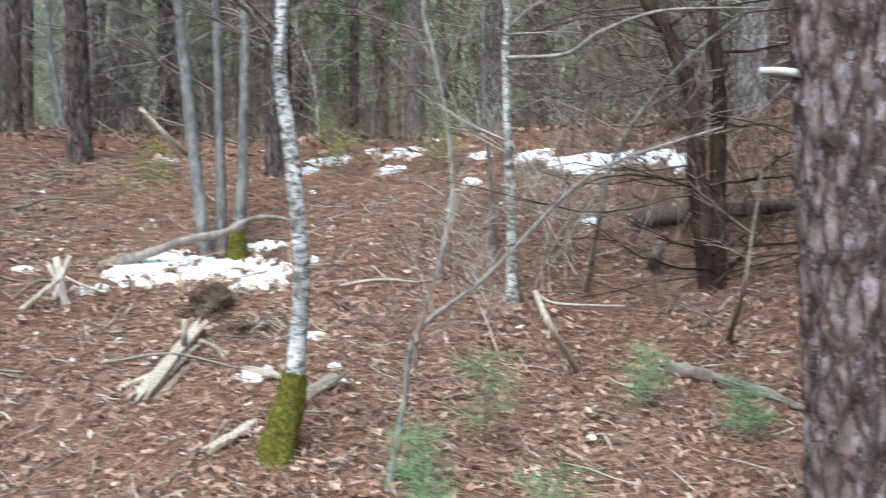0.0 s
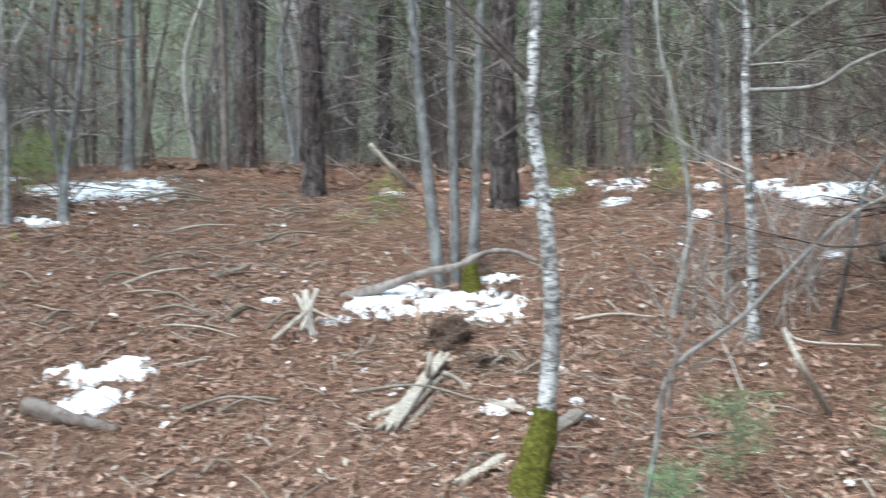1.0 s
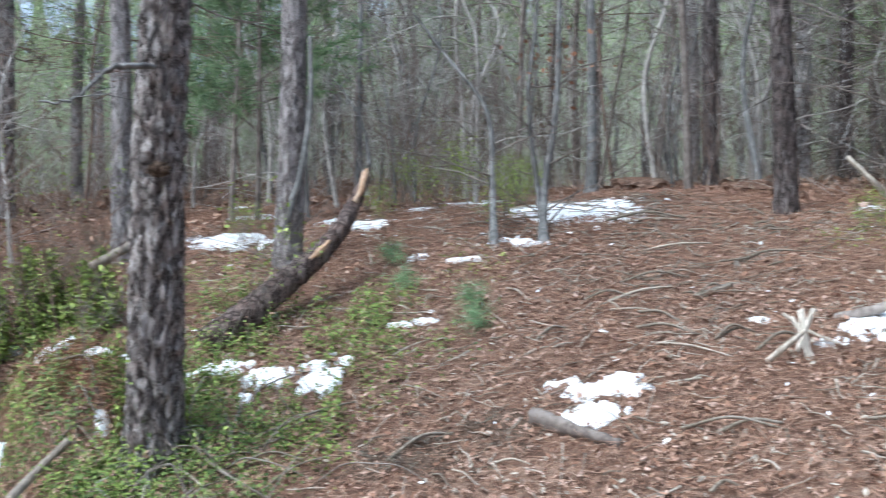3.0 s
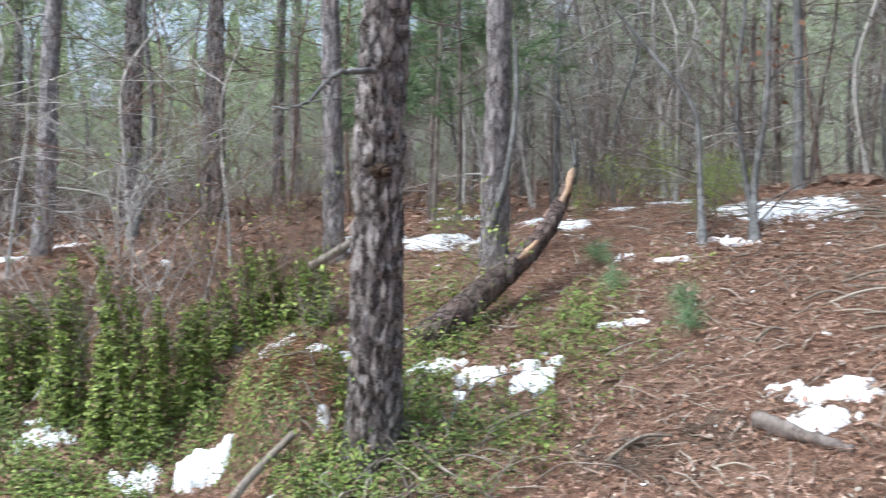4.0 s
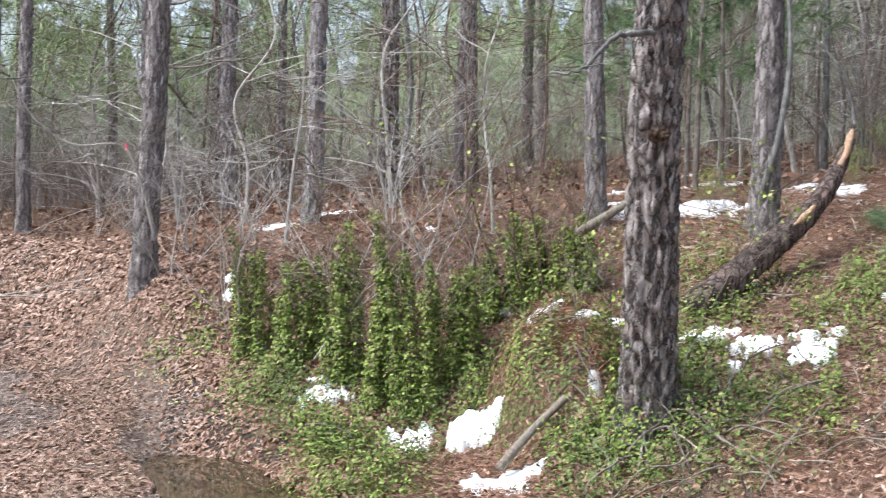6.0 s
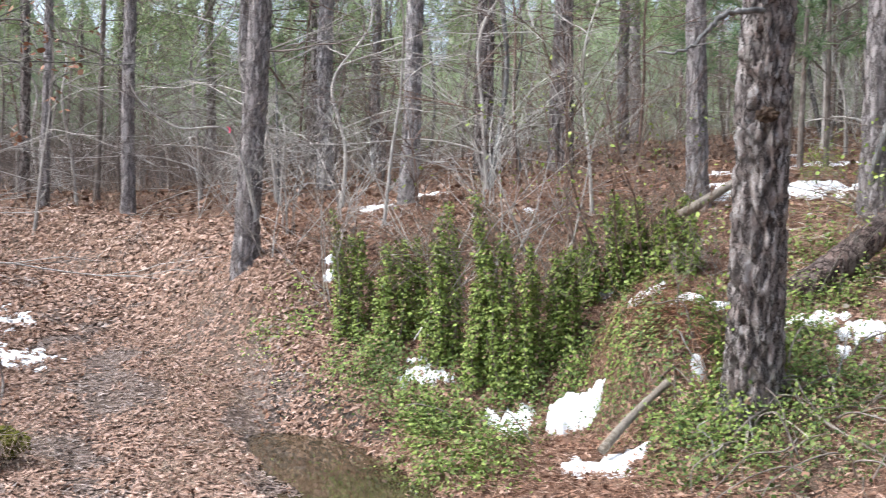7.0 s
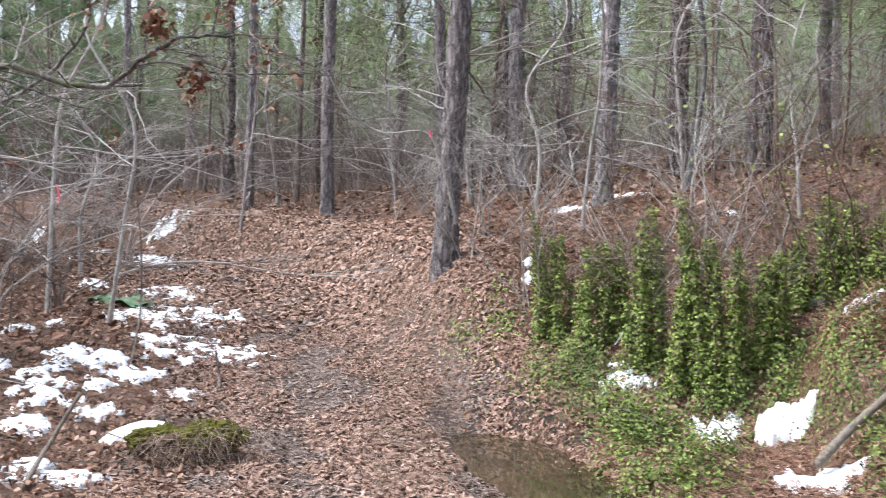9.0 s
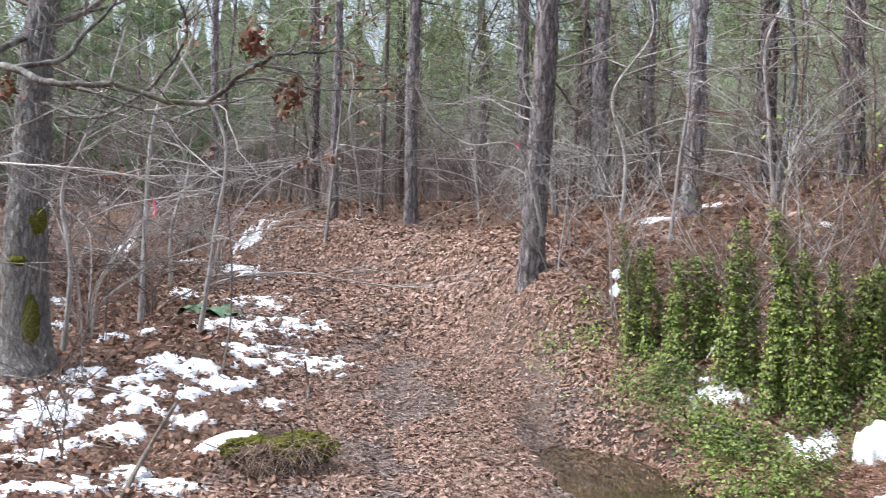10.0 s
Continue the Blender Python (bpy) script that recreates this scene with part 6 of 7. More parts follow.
for i, (x, y) in enumerate(((-13.80, -0.06), (-12.83, -0.79), (-16.49, 0.96), (-14.51, -1.31), (-17.12, -0.35), (-19.57, 0.89))):
    arching_bush(foot(x, y), 1.5 + 0.3 * (i % 4), 7, 2.3, 860 + i, "leafless bush with pale level branches over patches of snow", M_PALE_TWIG if i % 3 else M_TWIG, 0.013)
for i, (x, y) in enumerate(((-12.39, 5.03), (-12.22, 4.28), (-11.91, 5.76), (-10.28, 5.57), (-15.49, 4.83), (-9.51, 5.96))):
    arching_bush(foot(x, y), 1.6 + 0.25 * (i % 3), 6, 1.9, 880 + i, "leafless bush with pale arching branches on the bank", (M_PALE_TWIG, M_GREY_TWIG, M_RED_TWIG)[i % 3], 0.0065)

# dead canes that arch over the slope by the pine
rng = random.Random(66)
for at in ((-6.34, 4.84, 0.32), (-6.02, 4.73, 0.19), (-6.21, 5.22, 0.53), (-6.21, 5.46, 0.67), (-5.76, 5.10, 0.37), (-6.01, 5.64, 0.71), (-5.63, 5.34, 0.47), (-5.60, 5.68, 0.63), (-6.86, 5.03, 0.64), (-7.06, 4.88, 0.55), (-5.84, 4.91, 0.27), (-6.72, 5.12, 0.64), (-6.45, 5.37, 0.69), (-7.48, 4.11, 0.04), (-8.11, 3.88, 0.05), (-8.19, 4.35, 0.25), (-5.37, 5.91, 0.71), (-5.15, 5.28, 0.36), (-5.90, 4.94), (-5.78, 5.11), (-5.53, 5.00), (-5.60, 5.32), (-6.01, 4.80), (-6.18, 4.72), (-5.55, 4.72), (-5.30, 4.76), (-6.16, 4.44), (-6.17, 5.14), (-5.91, 5.38), (-5.19, 4.82), (-6.21, 4.92), (-5.71, 4.81)):
    d, ln, up = rand_dir(rng), rng.uniform(0.35, 0.9), rng.uniform(0.08, 0.3)
    q = []
    for k in range(5):
        u = k / 4
        x, y = at[0] + d.x * ln * u + rng.gauss(0, 0.03), at[1] + d.y * ln * u + rng.gauss(0, 0.03)
        q.append((x, y, ground_z(x, y) + 0.01 + 4 * up * u * (1 - u)))
    log("dead_cane", q, rng.uniform(0.005, 0.009), 0.003, "thin grey-brown dead cane arching over the ground", M_TWIG if rng.random() < 0.6 else M_GREY_TWIG, rng.randint(1, 99), 6, 0.001, "stem", "dead canes")

# marker ribbons tied to twigs, and a scrap of green fabric
for at, ln in (((-10.96, 3.08, 2.60), 0.06), ((-10.24, -0.32, 1.99), 0.13), ((1.37, 4.39, 2.43), 0.05)):
    sh = Shape()
    w = 0.007
    pts = [(0, 0, 0), (0.03, 0.01, -ln * 0.35), (0.015, 0.02, -ln * 0.7), (0.04, 0.0, -ln)]
    for i, p in enumerate(pts):
        sh.v += [(p[0] - w, p[1], p[2]), (p[0] + w, p[1] + 0.01, p[2]), (p[0] + w, p[1] + 0.013, p[2]), (p[0] - w, p[1] + 0.003, p[2])]
    for i in range(len(pts) - 1):
        for j in range(4):
            sh.f.append((i * 4 + j, i * 4 + (j + 1) % 4, i * 4 + 4 + (j + 1) % 4, i * 4 + 4 + j))
    ob = new("marker_ribbon", sh.mesh("marker_ribbon", M_PINK))
    ob.location = at
    tagged(ob, "bright pink marker ribbon tied to a twig", "ribbon", "marker ribbons")
X, Y = np.meshgrid(np.linspace(-0.35, 0.35, 26), np.linspace(-0.2, 0.2, 16))
at = (-13.81, 0.59, 0.81)
PX, PY = at[0] + X * 0.3 - Y * 0.95, at[1] + X * 0.95 + Y * 0.3
PZ = height(PX, PY) + 0.05 + 0.035 * np.sin(X * 21 + Y * 9) * np.cos(Y * 17) - 0.06 * (np.abs(X) > 0.33)
idx = np.arange(X.size).reshape(X.shape)
quads = np.stack([idx[:-1, :-1], idx[:-1, 1:], idx[1:, 1:], idx[1:, :-1]], -1).reshape(-1, 4)
tagged(new("fabric_scrap", arrays_mesh("fabric_scrap", np.stack([PX, PY, PZ], -1).reshape(-1, 3), quads, M_TARP)), "crumpled scrap of faded green fabric in the snow", "fabric")


# ---- snow ----
SNOW_FIELDS = []


def drift(spots, thick, seed, label, name="snow_patch", category="snow", material=None, ragged=0.8, strewn=0.0, fine=0.016, grown=1.0):
    """One ragged sheet over the ground: soft ovals (place, half sizes, turn) that run together, eaten away at the edges."""
    reach = max(max(rx, ry) for _, _, rx, ry, _ in spots) * 1.4 + 0.05
    x0, x1 = min(q[0] for q in spots) - reach, max(q[0] for q in spots) + reach
    y0, y1 = min(q[1] for q in spots) - reach, max(q[1] for q in spots) + reach
    step = max(fine, math.sqrt((x1 - x0) * (y1 - y0) / 16000))
    X, Y = np.meshgrid(np.arange(x0, x1, step), np.arange(y0, y1, step))
    field = np.full(X.shape, -9.0)
    for x, y, rx, ry, turn in spots:
        c, s = math.cos(radians(turn)), math.sin(radians(turn))
        u, v = ((X - x) * c + (Y - y) * s) / (rx * grown), (-(X - x) * s + (Y - y) * c) / (ry * grown)
        field = np.maximum(field, 0.62 - (u * u + v * v) * 0.75)
    live = field > -1.2
    F = np.zeros(X.shape)
    k = min(14.0, max(6.0, 1.5 / math.sqrt(spots[0][2] * spots[0][3])))
    for i, j in zip(*np.nonzero(live)):
        q = Vector((X[i, j] * k + seed, Y[i, j] * k, 0.3))
        q = q + 0.35 * noise.noise_vector(q * 1.7)
        F[i, j] = noise.noise(q) * 0.75 + noise.noise(q * 2.3) * 0.5 + noise.noise(q * 5.5) * 0.14
    field = np.where(live, field + F * ragged, -1.0)
    h = np.clip(field, 0, 0.22) / 0.22 * thick * (1 + 0.15 * F)
    SNOW_FIELDS.append((x0, y0, step, field, strewn))
    Z = height(X, Y) + np.where(field > 0, (0.004 if material else 0.015) + h, -0.015)
    if material:      # churned ground is lumpy
        Z = Z + np.random.default_rng(int(seed * 10)).normal(0, 0.006, Z.shape) + 0.012 * np.clip(F, -0.5, 0.6)
    idx = np.arange(X.size).reshape(X.shape)
    quads = np.stack([idx[:-1, :-1], idx[:-1, 1:], idx[1:, 1:], idx[1:, :-1]], -1).reshape(-1, 4)
    grid = (field[:-1, :-1] > 0) | (field[:-1, 1:] > 0) | (field[1:, 1:] > 0) | (field[1:, :-1] > 0)
    pieces, seen = [], np.zeros(grid.shape, bool)
    for a, b in zip(*np.nonzero(grid)):      # cells that touch make one piece
        if seen[a, b]:
            continue
        seen[a, b], stack, cells = True, [(a, b)], []
        while stack:
            c, d = stack.pop()
            cells.append(c * grid.shape[1] + d)
            for e, f in ((c + 1, d), (c - 1, d), (c, d + 1), (c, d - 1)):
                if 0 <= e < grid.shape[0] and 0 <= f < grid.shape[1] and grid[e, f] and not seen[e, f]:
                    seen[e, f] = True
                    stack.append((e, f))
        if len(cells) >= 14:
            pieces.append(cells)
    if not pieces:
        return None
    verts = np.stack([X, Y, Z], -1).reshape(-1, 3) - [spots[0][0], spots[0][1], 0.0]
    ob = thing(name, (spots[0][0], spots[0][1], 0.0), label, category, name.split("_")[0] + " patches")
    for cells in pieces:
        used = np.unique(quads[cells])
        remap = np.zeros(X.size, int)
        remap[used] = np.arange(len(used))
        me = arrays_mesh("sheet", verts[used], remap[quads[cells]], material or M_SNOW)
        me.polygons.foreach_set("use_smooth", [True] * len(me.polygons))
        part("sheet", me, ob)
    return ob


SNOW_A = [[(-20.68, 0.02, 0.20, 0.26, 87)],
          [(-18.61, 0.80, 0.27, 0.34, 84)],
          [(-18.45, 1.77, 0.29, 0.17, 80), (-18.51, 1.77, 0.27, 0.17, 81)],
          [(-17.48, 0.36, 0.21, 0.27, 85)],
          [(-17.29, 1.47, 0.42, 0.50, 81)],
          [(-15.07, 0.47, 0.21, 0.28, 84)],
          [(-14.58, -1.01, 0.10, 0.15, -269)],
          [(-14.38, 1.23, 0.36, 0.43, 80), (-13.27, 0.50, 0.25, 0.19, 83), (-13.23, 1.16, 0.56, 0.47, 79)],
          [(-13.44, -1.06, 0.11, 0.16, -269)],
          [(-13.10, 5.87, 0.25, 0.32, 60), (-13.51, 6.63, 0.44, 0.50, 60)],
          [(-12.95, -0.15, 0.09, 0.14, 86)],
          [(-12.77, -0.52, 0.12, 0.14, 87)],
          [(-11.87, 1.03, 0.34, 0.41, 79), (-11.50, 1.37, 0.24, 0.27, 77), (-12.18, 0.69, 0.14, 0.17, 81)],
          [(-11.81, 11.91, 0.13, 0.18, 40)]]
SNOW_B = [[(-11.72, -0.11, 0.27, 0.21, 85), (-11.58, 0.19, 0.24, 0.23, 83), (-11.26, 0.40, 0.26, 0.17, 82), (-11.03, -0.40, 0.30, 0.28, 86), (-10.86, -1.21, 0.31, 0.38, -268), (-10.97, 0.02, 0.15, 0.12, 84), (-10.34, -1.36, 0.10, 0.15, -267), (-11.37, -1.45, 0.08, 0.13, -267), (-11.12, -0.81, 0.10, 0.08, 89)],
          [(-11.60, -0.85, 0.21, 0.19, 89)],
          [(-10.99, 9.59, 0.11, 0.16, 44)],
          [(-10.72, 0.72, 0.17, 0.12, 79)],
          [(-10.48, 0.02, 0.17, 0.11, 83)],
          [(-10.41, 3.89, 0.06, 0.04, 63), (-10.53, 3.93, 0.06, 0.04, 63)],
          [(-10.32, 10.88, 0.30, 0.37, 39)],
          [(-10.31, -0.57, 0.19, 0.25, 87)],
          [(-9.96, -0.91, 0.11, 0.16, 89)],
          [(-9.82, 5.75, 0.07, 0.06, 53)],
          [(-9.53, -1.18, 0.17, 0.23, -268)]]
SNOW_C = [[(-9.03, -0.55, 0.14, 0.20, 86), (-8.71, -0.35, 0.20, 0.20, 85)],
          [(-8.91, 7.35, 0.14, 0.20, 45)],
          [(-8.83, 3.95, 0.20, 0.11, 58), (-9.02, 4.00, 0.11, 0.05, 58)],
          [(-8.73, -1.02, 0.24, 0.18, -269), (-8.64, -1.25, 0.16, 0.11, -267)],
          [(-8.11, 7.82, 0.29, 0.16, 40)],
          [(-8.06, 10.53, 0.08, 0.13, 32)],
          [(-8.05, 4.29, 0.19, 0.14, 53)],
          [(-7.97, 9.21, 0.11, 0.16, 35)],
          [(-7.55, 11.37, 0.32, 0.39, 28)],
          [(-7.52, 10.24, 0.08, 0.13, 31)],
          [(-7.45, 9.06, 0.15, 0.20, 33)],
          [(-6.89, 4.15, 0.26, 0.25, 49), (-6.82, 4.48, 0.10, 0.06, 47)],
          [(-6.69, 6.71, 0.06, 0.04, 38)]]
SNOW_D = [[(-6.57, 5.93, 0.18, 0.07, 40), (-6.16, 6.03, 0.19, 0.12, 38), (-5.79, 6.18, 0.17, 0.19, 35), (-5.97, 6.31, 0.09, 0.04, 35), (-6.13, 5.75, 0.05, 0.05, 39), (-6.52, 5.95, 0.22, 0.05, 43), (-6.14, 6.02, 0.15, 0.11, 41), (-6.15, 5.76, 0.05, 0.05, 42)],
          [(-6.25, 8.22, 0.09, 0.04, 30)],
          [(-5.82, 8.31, 0.21, 0.04, 28)],
          [(-5.78, 10.51, 0.54, 0.63, 25)],
          [(-5.77, 6.47, 0.07, 0.05, 34)],
          [(-5.69, 7.07, 0.09, 0.04, 31)],
          [(-5.57, 8.91, 0.17, 0.05, 28)],
          [(-5.54, 7.23, 0.09, 0.04, 30)],
          [(-3.71, 6.70, 0.32, 0.13, 24), (-3.68, 6.36, 0.21, 0.13, 25), (-4.05, 6.69, 0.19, 0.06, 26)],
          [(-3.02, 7.88, 0.07, 0.05, 20)],
          [(-2.84, 11.20, 0.12, 0.17, 14)]]
SNOW_E = [[(-1.88, 7.83, 0.21, 0.07, 9), (-2.20, 7.92, 0.21, 0.22, 15), (-2.02, 8.11, 0.26, 0.15, 13), (-1.63, 8.01, 0.30, 0.17, 11), (-1.27, 7.83, 0.18, 0.23, 9), (-1.35, 8.35, 0.17, 0.07, 9), (-2.41, 7.62, 0.12, 0.04, 17)],
          [(-1.31, 10.68, 0.09, 0.14, 6)],
          [(-1.08, 6.35, 0.10, 0.09, 9)],
          [(-1.00, 11.23, 0.06, 0.10, 5), (-1.19, 11.16, 0.14, 0.18, 6)],
          [(-0.95, 8.02, 0.04, 0.04, 6)],
          [(-0.81, 6.94, 0.09, 0.05, 6)],
          [(-0.73, 11.55, 0.07, 0.12, 3)],
          [(-0.65, 6.44, 0.04, 0.04, 5)],
          [(-0.50, 10.51, 0.11, 0.16, 2)],
          [(-0.36, 11.29, 0.19, 0.24, 1)],
          [(-0.08, 12.20, 0.06, 0.04, 0)],
          [(0.26, 9.65, 0.06, 0.08, -1)],
          [(0.36, 10.51, 0.07, 0.11, -1)],
          [(0.83, 10.29, 0.15, 0.20, -4)]]
SNOW_F = [[(1.11, 8.41, 0.07, 0.05, -7)],
          [(1.29, 9.80, 0.29, 0.23, -7)],
          [(1.86, 9.62, 0.15, 0.10, -10)],
          [(2.01, 9.29, 0.09, 0.12, -12)]]
for i, spots in enumerate(SNOW_A + SNOW_B + SNOW_C + SNOW_D + SNOW_E + SNOW_F):
    verge = spots[0][1] < 2.0 and spots[0][0] < -6
    behind = spots[0][1] > 7.2 and spots[0][0] < -6.5      # the broad remains behind the leaning log
    drift(spots, 0.014, i * 3.7, "broken patch of snow over dead leaves beside the track" if verge else "thin ragged patch of old white snow", ragged=2.2 if verge else 1.25, grown=1.05 if verge else 1.75 if behind else 1.35 if spots[0][1] > 8.8 else 1.05)
drift([(-7.74, 4.62, 0.2, 0.13, 51), (-7.6, 4.68, 0.12, 0.1, 51)], 0.1, 381.0, "thick rounded lump of bright snow at the mound's foot", ragged=0.5)
drift([(-8.30, 5.52, 0.16, 0.06, 47), (-7.54, 5.23, 0.16, 0.06, 47), (-7.17, 5.27, 0.16, 0.06, 47), (-7.35, 5.73, 0.16, 0.06, 47)], 0.025, 385.0, "strip of snow along the top of the mound", ragged=0.55)
drift([(-6.81, 5.02, 0.05, 0.05, 51)], 0.02, 387.0, "small bright patch of snow on the mound's side", ragged=0.3)
drift([(-9.42, 0.2, 0.36, 0.22, 71), (-9.3, 0.5, 0.2, 0.14, 71)], 0.04, 389.0, "puffed snow lying over a leaf hump beside the track", ragged=0.45)

for i, (x, y, rx, ry, turn) in enumerate(((-4.18, 6.08, 0.3, 0.2, 35), (-4.74, 5.53, 0.5, 0.22, 20), (-4.6, 5.75, 0.34, 0.14, 45), (-1.18, 6.95, 0.3, 0.2, 0))):
    drift([(x, y, rx, ry, turn)], 0.02, 420 + 5.1 * i, "patch of bare churned dark soil on the slope", "soil_patch", "soil", M_SOIL, 1.5, 0.7, 0.022)
for i, (x, y, rx, ry) in enumerate(((-6.04, 4.99, 0.4, 0.25), (-5.60, 4.58, 0.35, 0.22))):
    drift([(x, y, rx, ry, 51)], 0.02, 470 + 6.1 * i, "dark leaf mould under the vine tangle", "soil_patch", "soil", M_SOIL, 1.4, 0.6, 0.022)
MUD = ((-9.83, 3.17, 0.3, 0.16), (-9.41, 3.25, 0.26, 0.12), (-9.61, 2.91, 0.22, 0.16), (-8.99, 3.34, 0.2, 0.1), (-8.52, 3.39, 0.2, 0.1), (-9.29, 2.69, 0.2, 0.14), (-8.97, 3.05, 0.3, 0.1))
for i, (x, y, rx, ry) in enumerate(MUD):
    drift([(x, y, rx * 1.2, ry * 1.2, 162)], 0.01, 520 + 4.3 * i, "wet dark mud beside the puddle", "mud_patch", "mud", M_MUD, 1.3, 0.75, 0.02)

# ---- litter: leaves, needles and twigs too many to count ----
def scatter(count, s0, s1, n0, n1, seed):
    r = np.random.default_rng(seed)
    s, n = r.uniform(s0, s1, count), r.uniform(n0, n1, count)
    return OX + s * UX + n * RX, OY + s * UY + n * RY, s, n, r


def off_snow(x, y, chance, r):
    """True where no snow lies, and by chance where some does."""
    free = np.ones(len(x), bool)
    for x0, y0, step, field, strewn in SNOW_FIELDS:
        i, j = np.rint((y - y0) / step).astype(int), np.rint((x - x0) / step).astype(int)
        ok = (i >= 0) & (i < field.shape[0]) & (j >= 0) & (j < field.shape[1])
        on = np.zeros(len(x), bool)
        on[ok] = field[i[ok], j[ok]] > 0.03
        free &= ~on | (r.random(len(x)) < strewn)
    return free | (r.random(len(x)) < chance)


def litter(name, label, x, y, r, size, material, lift=0.02, tilt=0.4, curl=0.35, aspect=0.62, base=0.012, lobed=False):
    keep = off_snow(x, y, 0.035, r)
    x, y = x[keep], y[keep]
    z = height(x, y) + base + r.random(len(x)) * lift
    nrm = ground_normal(x, y) + r.normal(0, tilt, (len(x), 3))
    sizes = size * (0.45 + 0.85 * r.random(len(x)) ** 1.3)
    if lobed:
        me = lobed_leaves(name, np.stack([x, y, z], -1), nrm, sizes, material, r, curl)
    else:
        me = flat_leaves(name, np.stack([x, y, z], -1), nrm, sizes, material, r, aspect, curl)
    return tagged(new(name, me), label, "leaves", kind="stuff")


# low vine leaves over the mound and the bank's foot, and evergreen ground cover up the slope
r = np.random.default_rng(8)


def cover(name, label, spots, per, spread_m, lift, size, material, seed, thick=0.0):
    r = np.random.default_rng(seed)
    c = np.repeat(np.array([q[:2] for q in spots]), per, 0)
    xy = c + r.normal(0, spread_m, c.shape)
    tuft = np.array([noise.noise(Vector((p * 7, q * 7, seed))) + 0.9 * noise.noise(Vector((p * 2.3, q * 2.3, seed))) for p, q in xy])      # it grows in tufts, with gaps
    ok = (tuft + thick > r.uniform(-0.35, 0.3, len(xy))) & off_snow(xy[:, 0], xy[:, 1], 0.06, r)
    xy, tuft = xy[ok], tuft[ok]
    lift = lift * (0.5 + 1.2 * np.clip(tuft, 0, 1))
    z = height(xy[:, 0], xy[:, 1]) + r.random(len(xy)) ** 1.6 * lift
    nrm = ground_normal(xy[:, 0], xy[:, 1]) + r.normal(0, 0.55, (len(xy), 3))
    me = flat_leaves(name, np.stack([xy[:, 0], xy[:, 1], z], -1), nrm, r.uniform(0.6, 1.3, len(xy)) * size, material, r, 0.75, 0.25)
    return tagged(new(name, me), label, "ground cover", kind="stuff")


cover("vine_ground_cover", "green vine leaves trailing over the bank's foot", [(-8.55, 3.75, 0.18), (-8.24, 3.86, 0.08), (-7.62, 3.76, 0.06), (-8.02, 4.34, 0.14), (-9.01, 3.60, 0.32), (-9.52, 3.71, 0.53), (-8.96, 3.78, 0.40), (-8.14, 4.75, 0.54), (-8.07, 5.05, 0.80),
       (-7.72, 5.11, 0.91), (-7.26, 4.95, 0.69), (-7.27, 4.79, 0.45), (-6.77, 4.83, 0.42), (-6.49, 4.78, 0.30), (-6.62, 5.19, 0.65), (-6.25, 5.09, 0.46), (-6.10, 4.70, 0.18), (-8.45, 4.10, 0.29), (-6.70, 4.55, 0.18)], 800, 0.16, 0.2, 0.027, M_IVY_SHADED, 1, 0.0)
cover("trailing_vine", "lush tufts of bright green trailing vine", [(-8.47, 3.75, 0.15), (-8.04, 3.69, 0.04), (-7.40, 3.52, 0.05), (-7.77, 3.96, 0.05), (-8.29, 3.99, 0.14), (-8.19, 4.35, 0.25), (-8.09, 4.60, 0.37), (-9.19, 3.69, 0.43), (-7.53, 5.01, 0.79), (-7.32, 5.12, 0.93), (-7.51, 4.88, 0.59), (-6.54, 4.94, 0.44),
       (-6.97, 5.20, 0.87), (-6.59, 5.11, 0.58), (-6.31, 5.28, 0.59), (-6.05, 4.93, 0.31), (-6.68, 4.69, 0.29), (-6.50, 5.67, 0.87), (-6.24, 4.64, 0.16), (-7.89, 4.85, 0.55), (-9.55, 3.62, 0.49)], 1800, 0.15, 0.3, 0.027, M_CREEPER, 5, 0.05)
cover("pine_foot_vine", "green vine tangled over the pine's foot, coloured as in shade", [(-6.04, 4.99), (-5.68, 4.93), (-5.78, 5.34), (-6.01, 4.70), (-6.32, 4.61), (-6.11, 5.29), (-5.41, 5.07), (-6.36, 5.18), (-6.38, 4.93), (-6.23, 4.27), (-5.94, 4.42), (-5.60, 4.58), (-5.38, 4.72), (-5.66, 5.52)], 620, 0.14, 0.24, 0.03, M_IVY_SHADED, 11, 0.0)
cover("lush_vine", "lush bright green vine at the puddle's edge", [(-7.91, 3.35), (-8.29, 3.83), (-7.12, 3.13), (-6.75, 3.10), (-7.19, 3.00), (-7.72, 3.06), (-7.65, 3.61), (-6.98, 3.44), (-8.48, 3.59)], 900, 0.12, 0.26, 0.03, M_CREEPER, 12, 0.0)
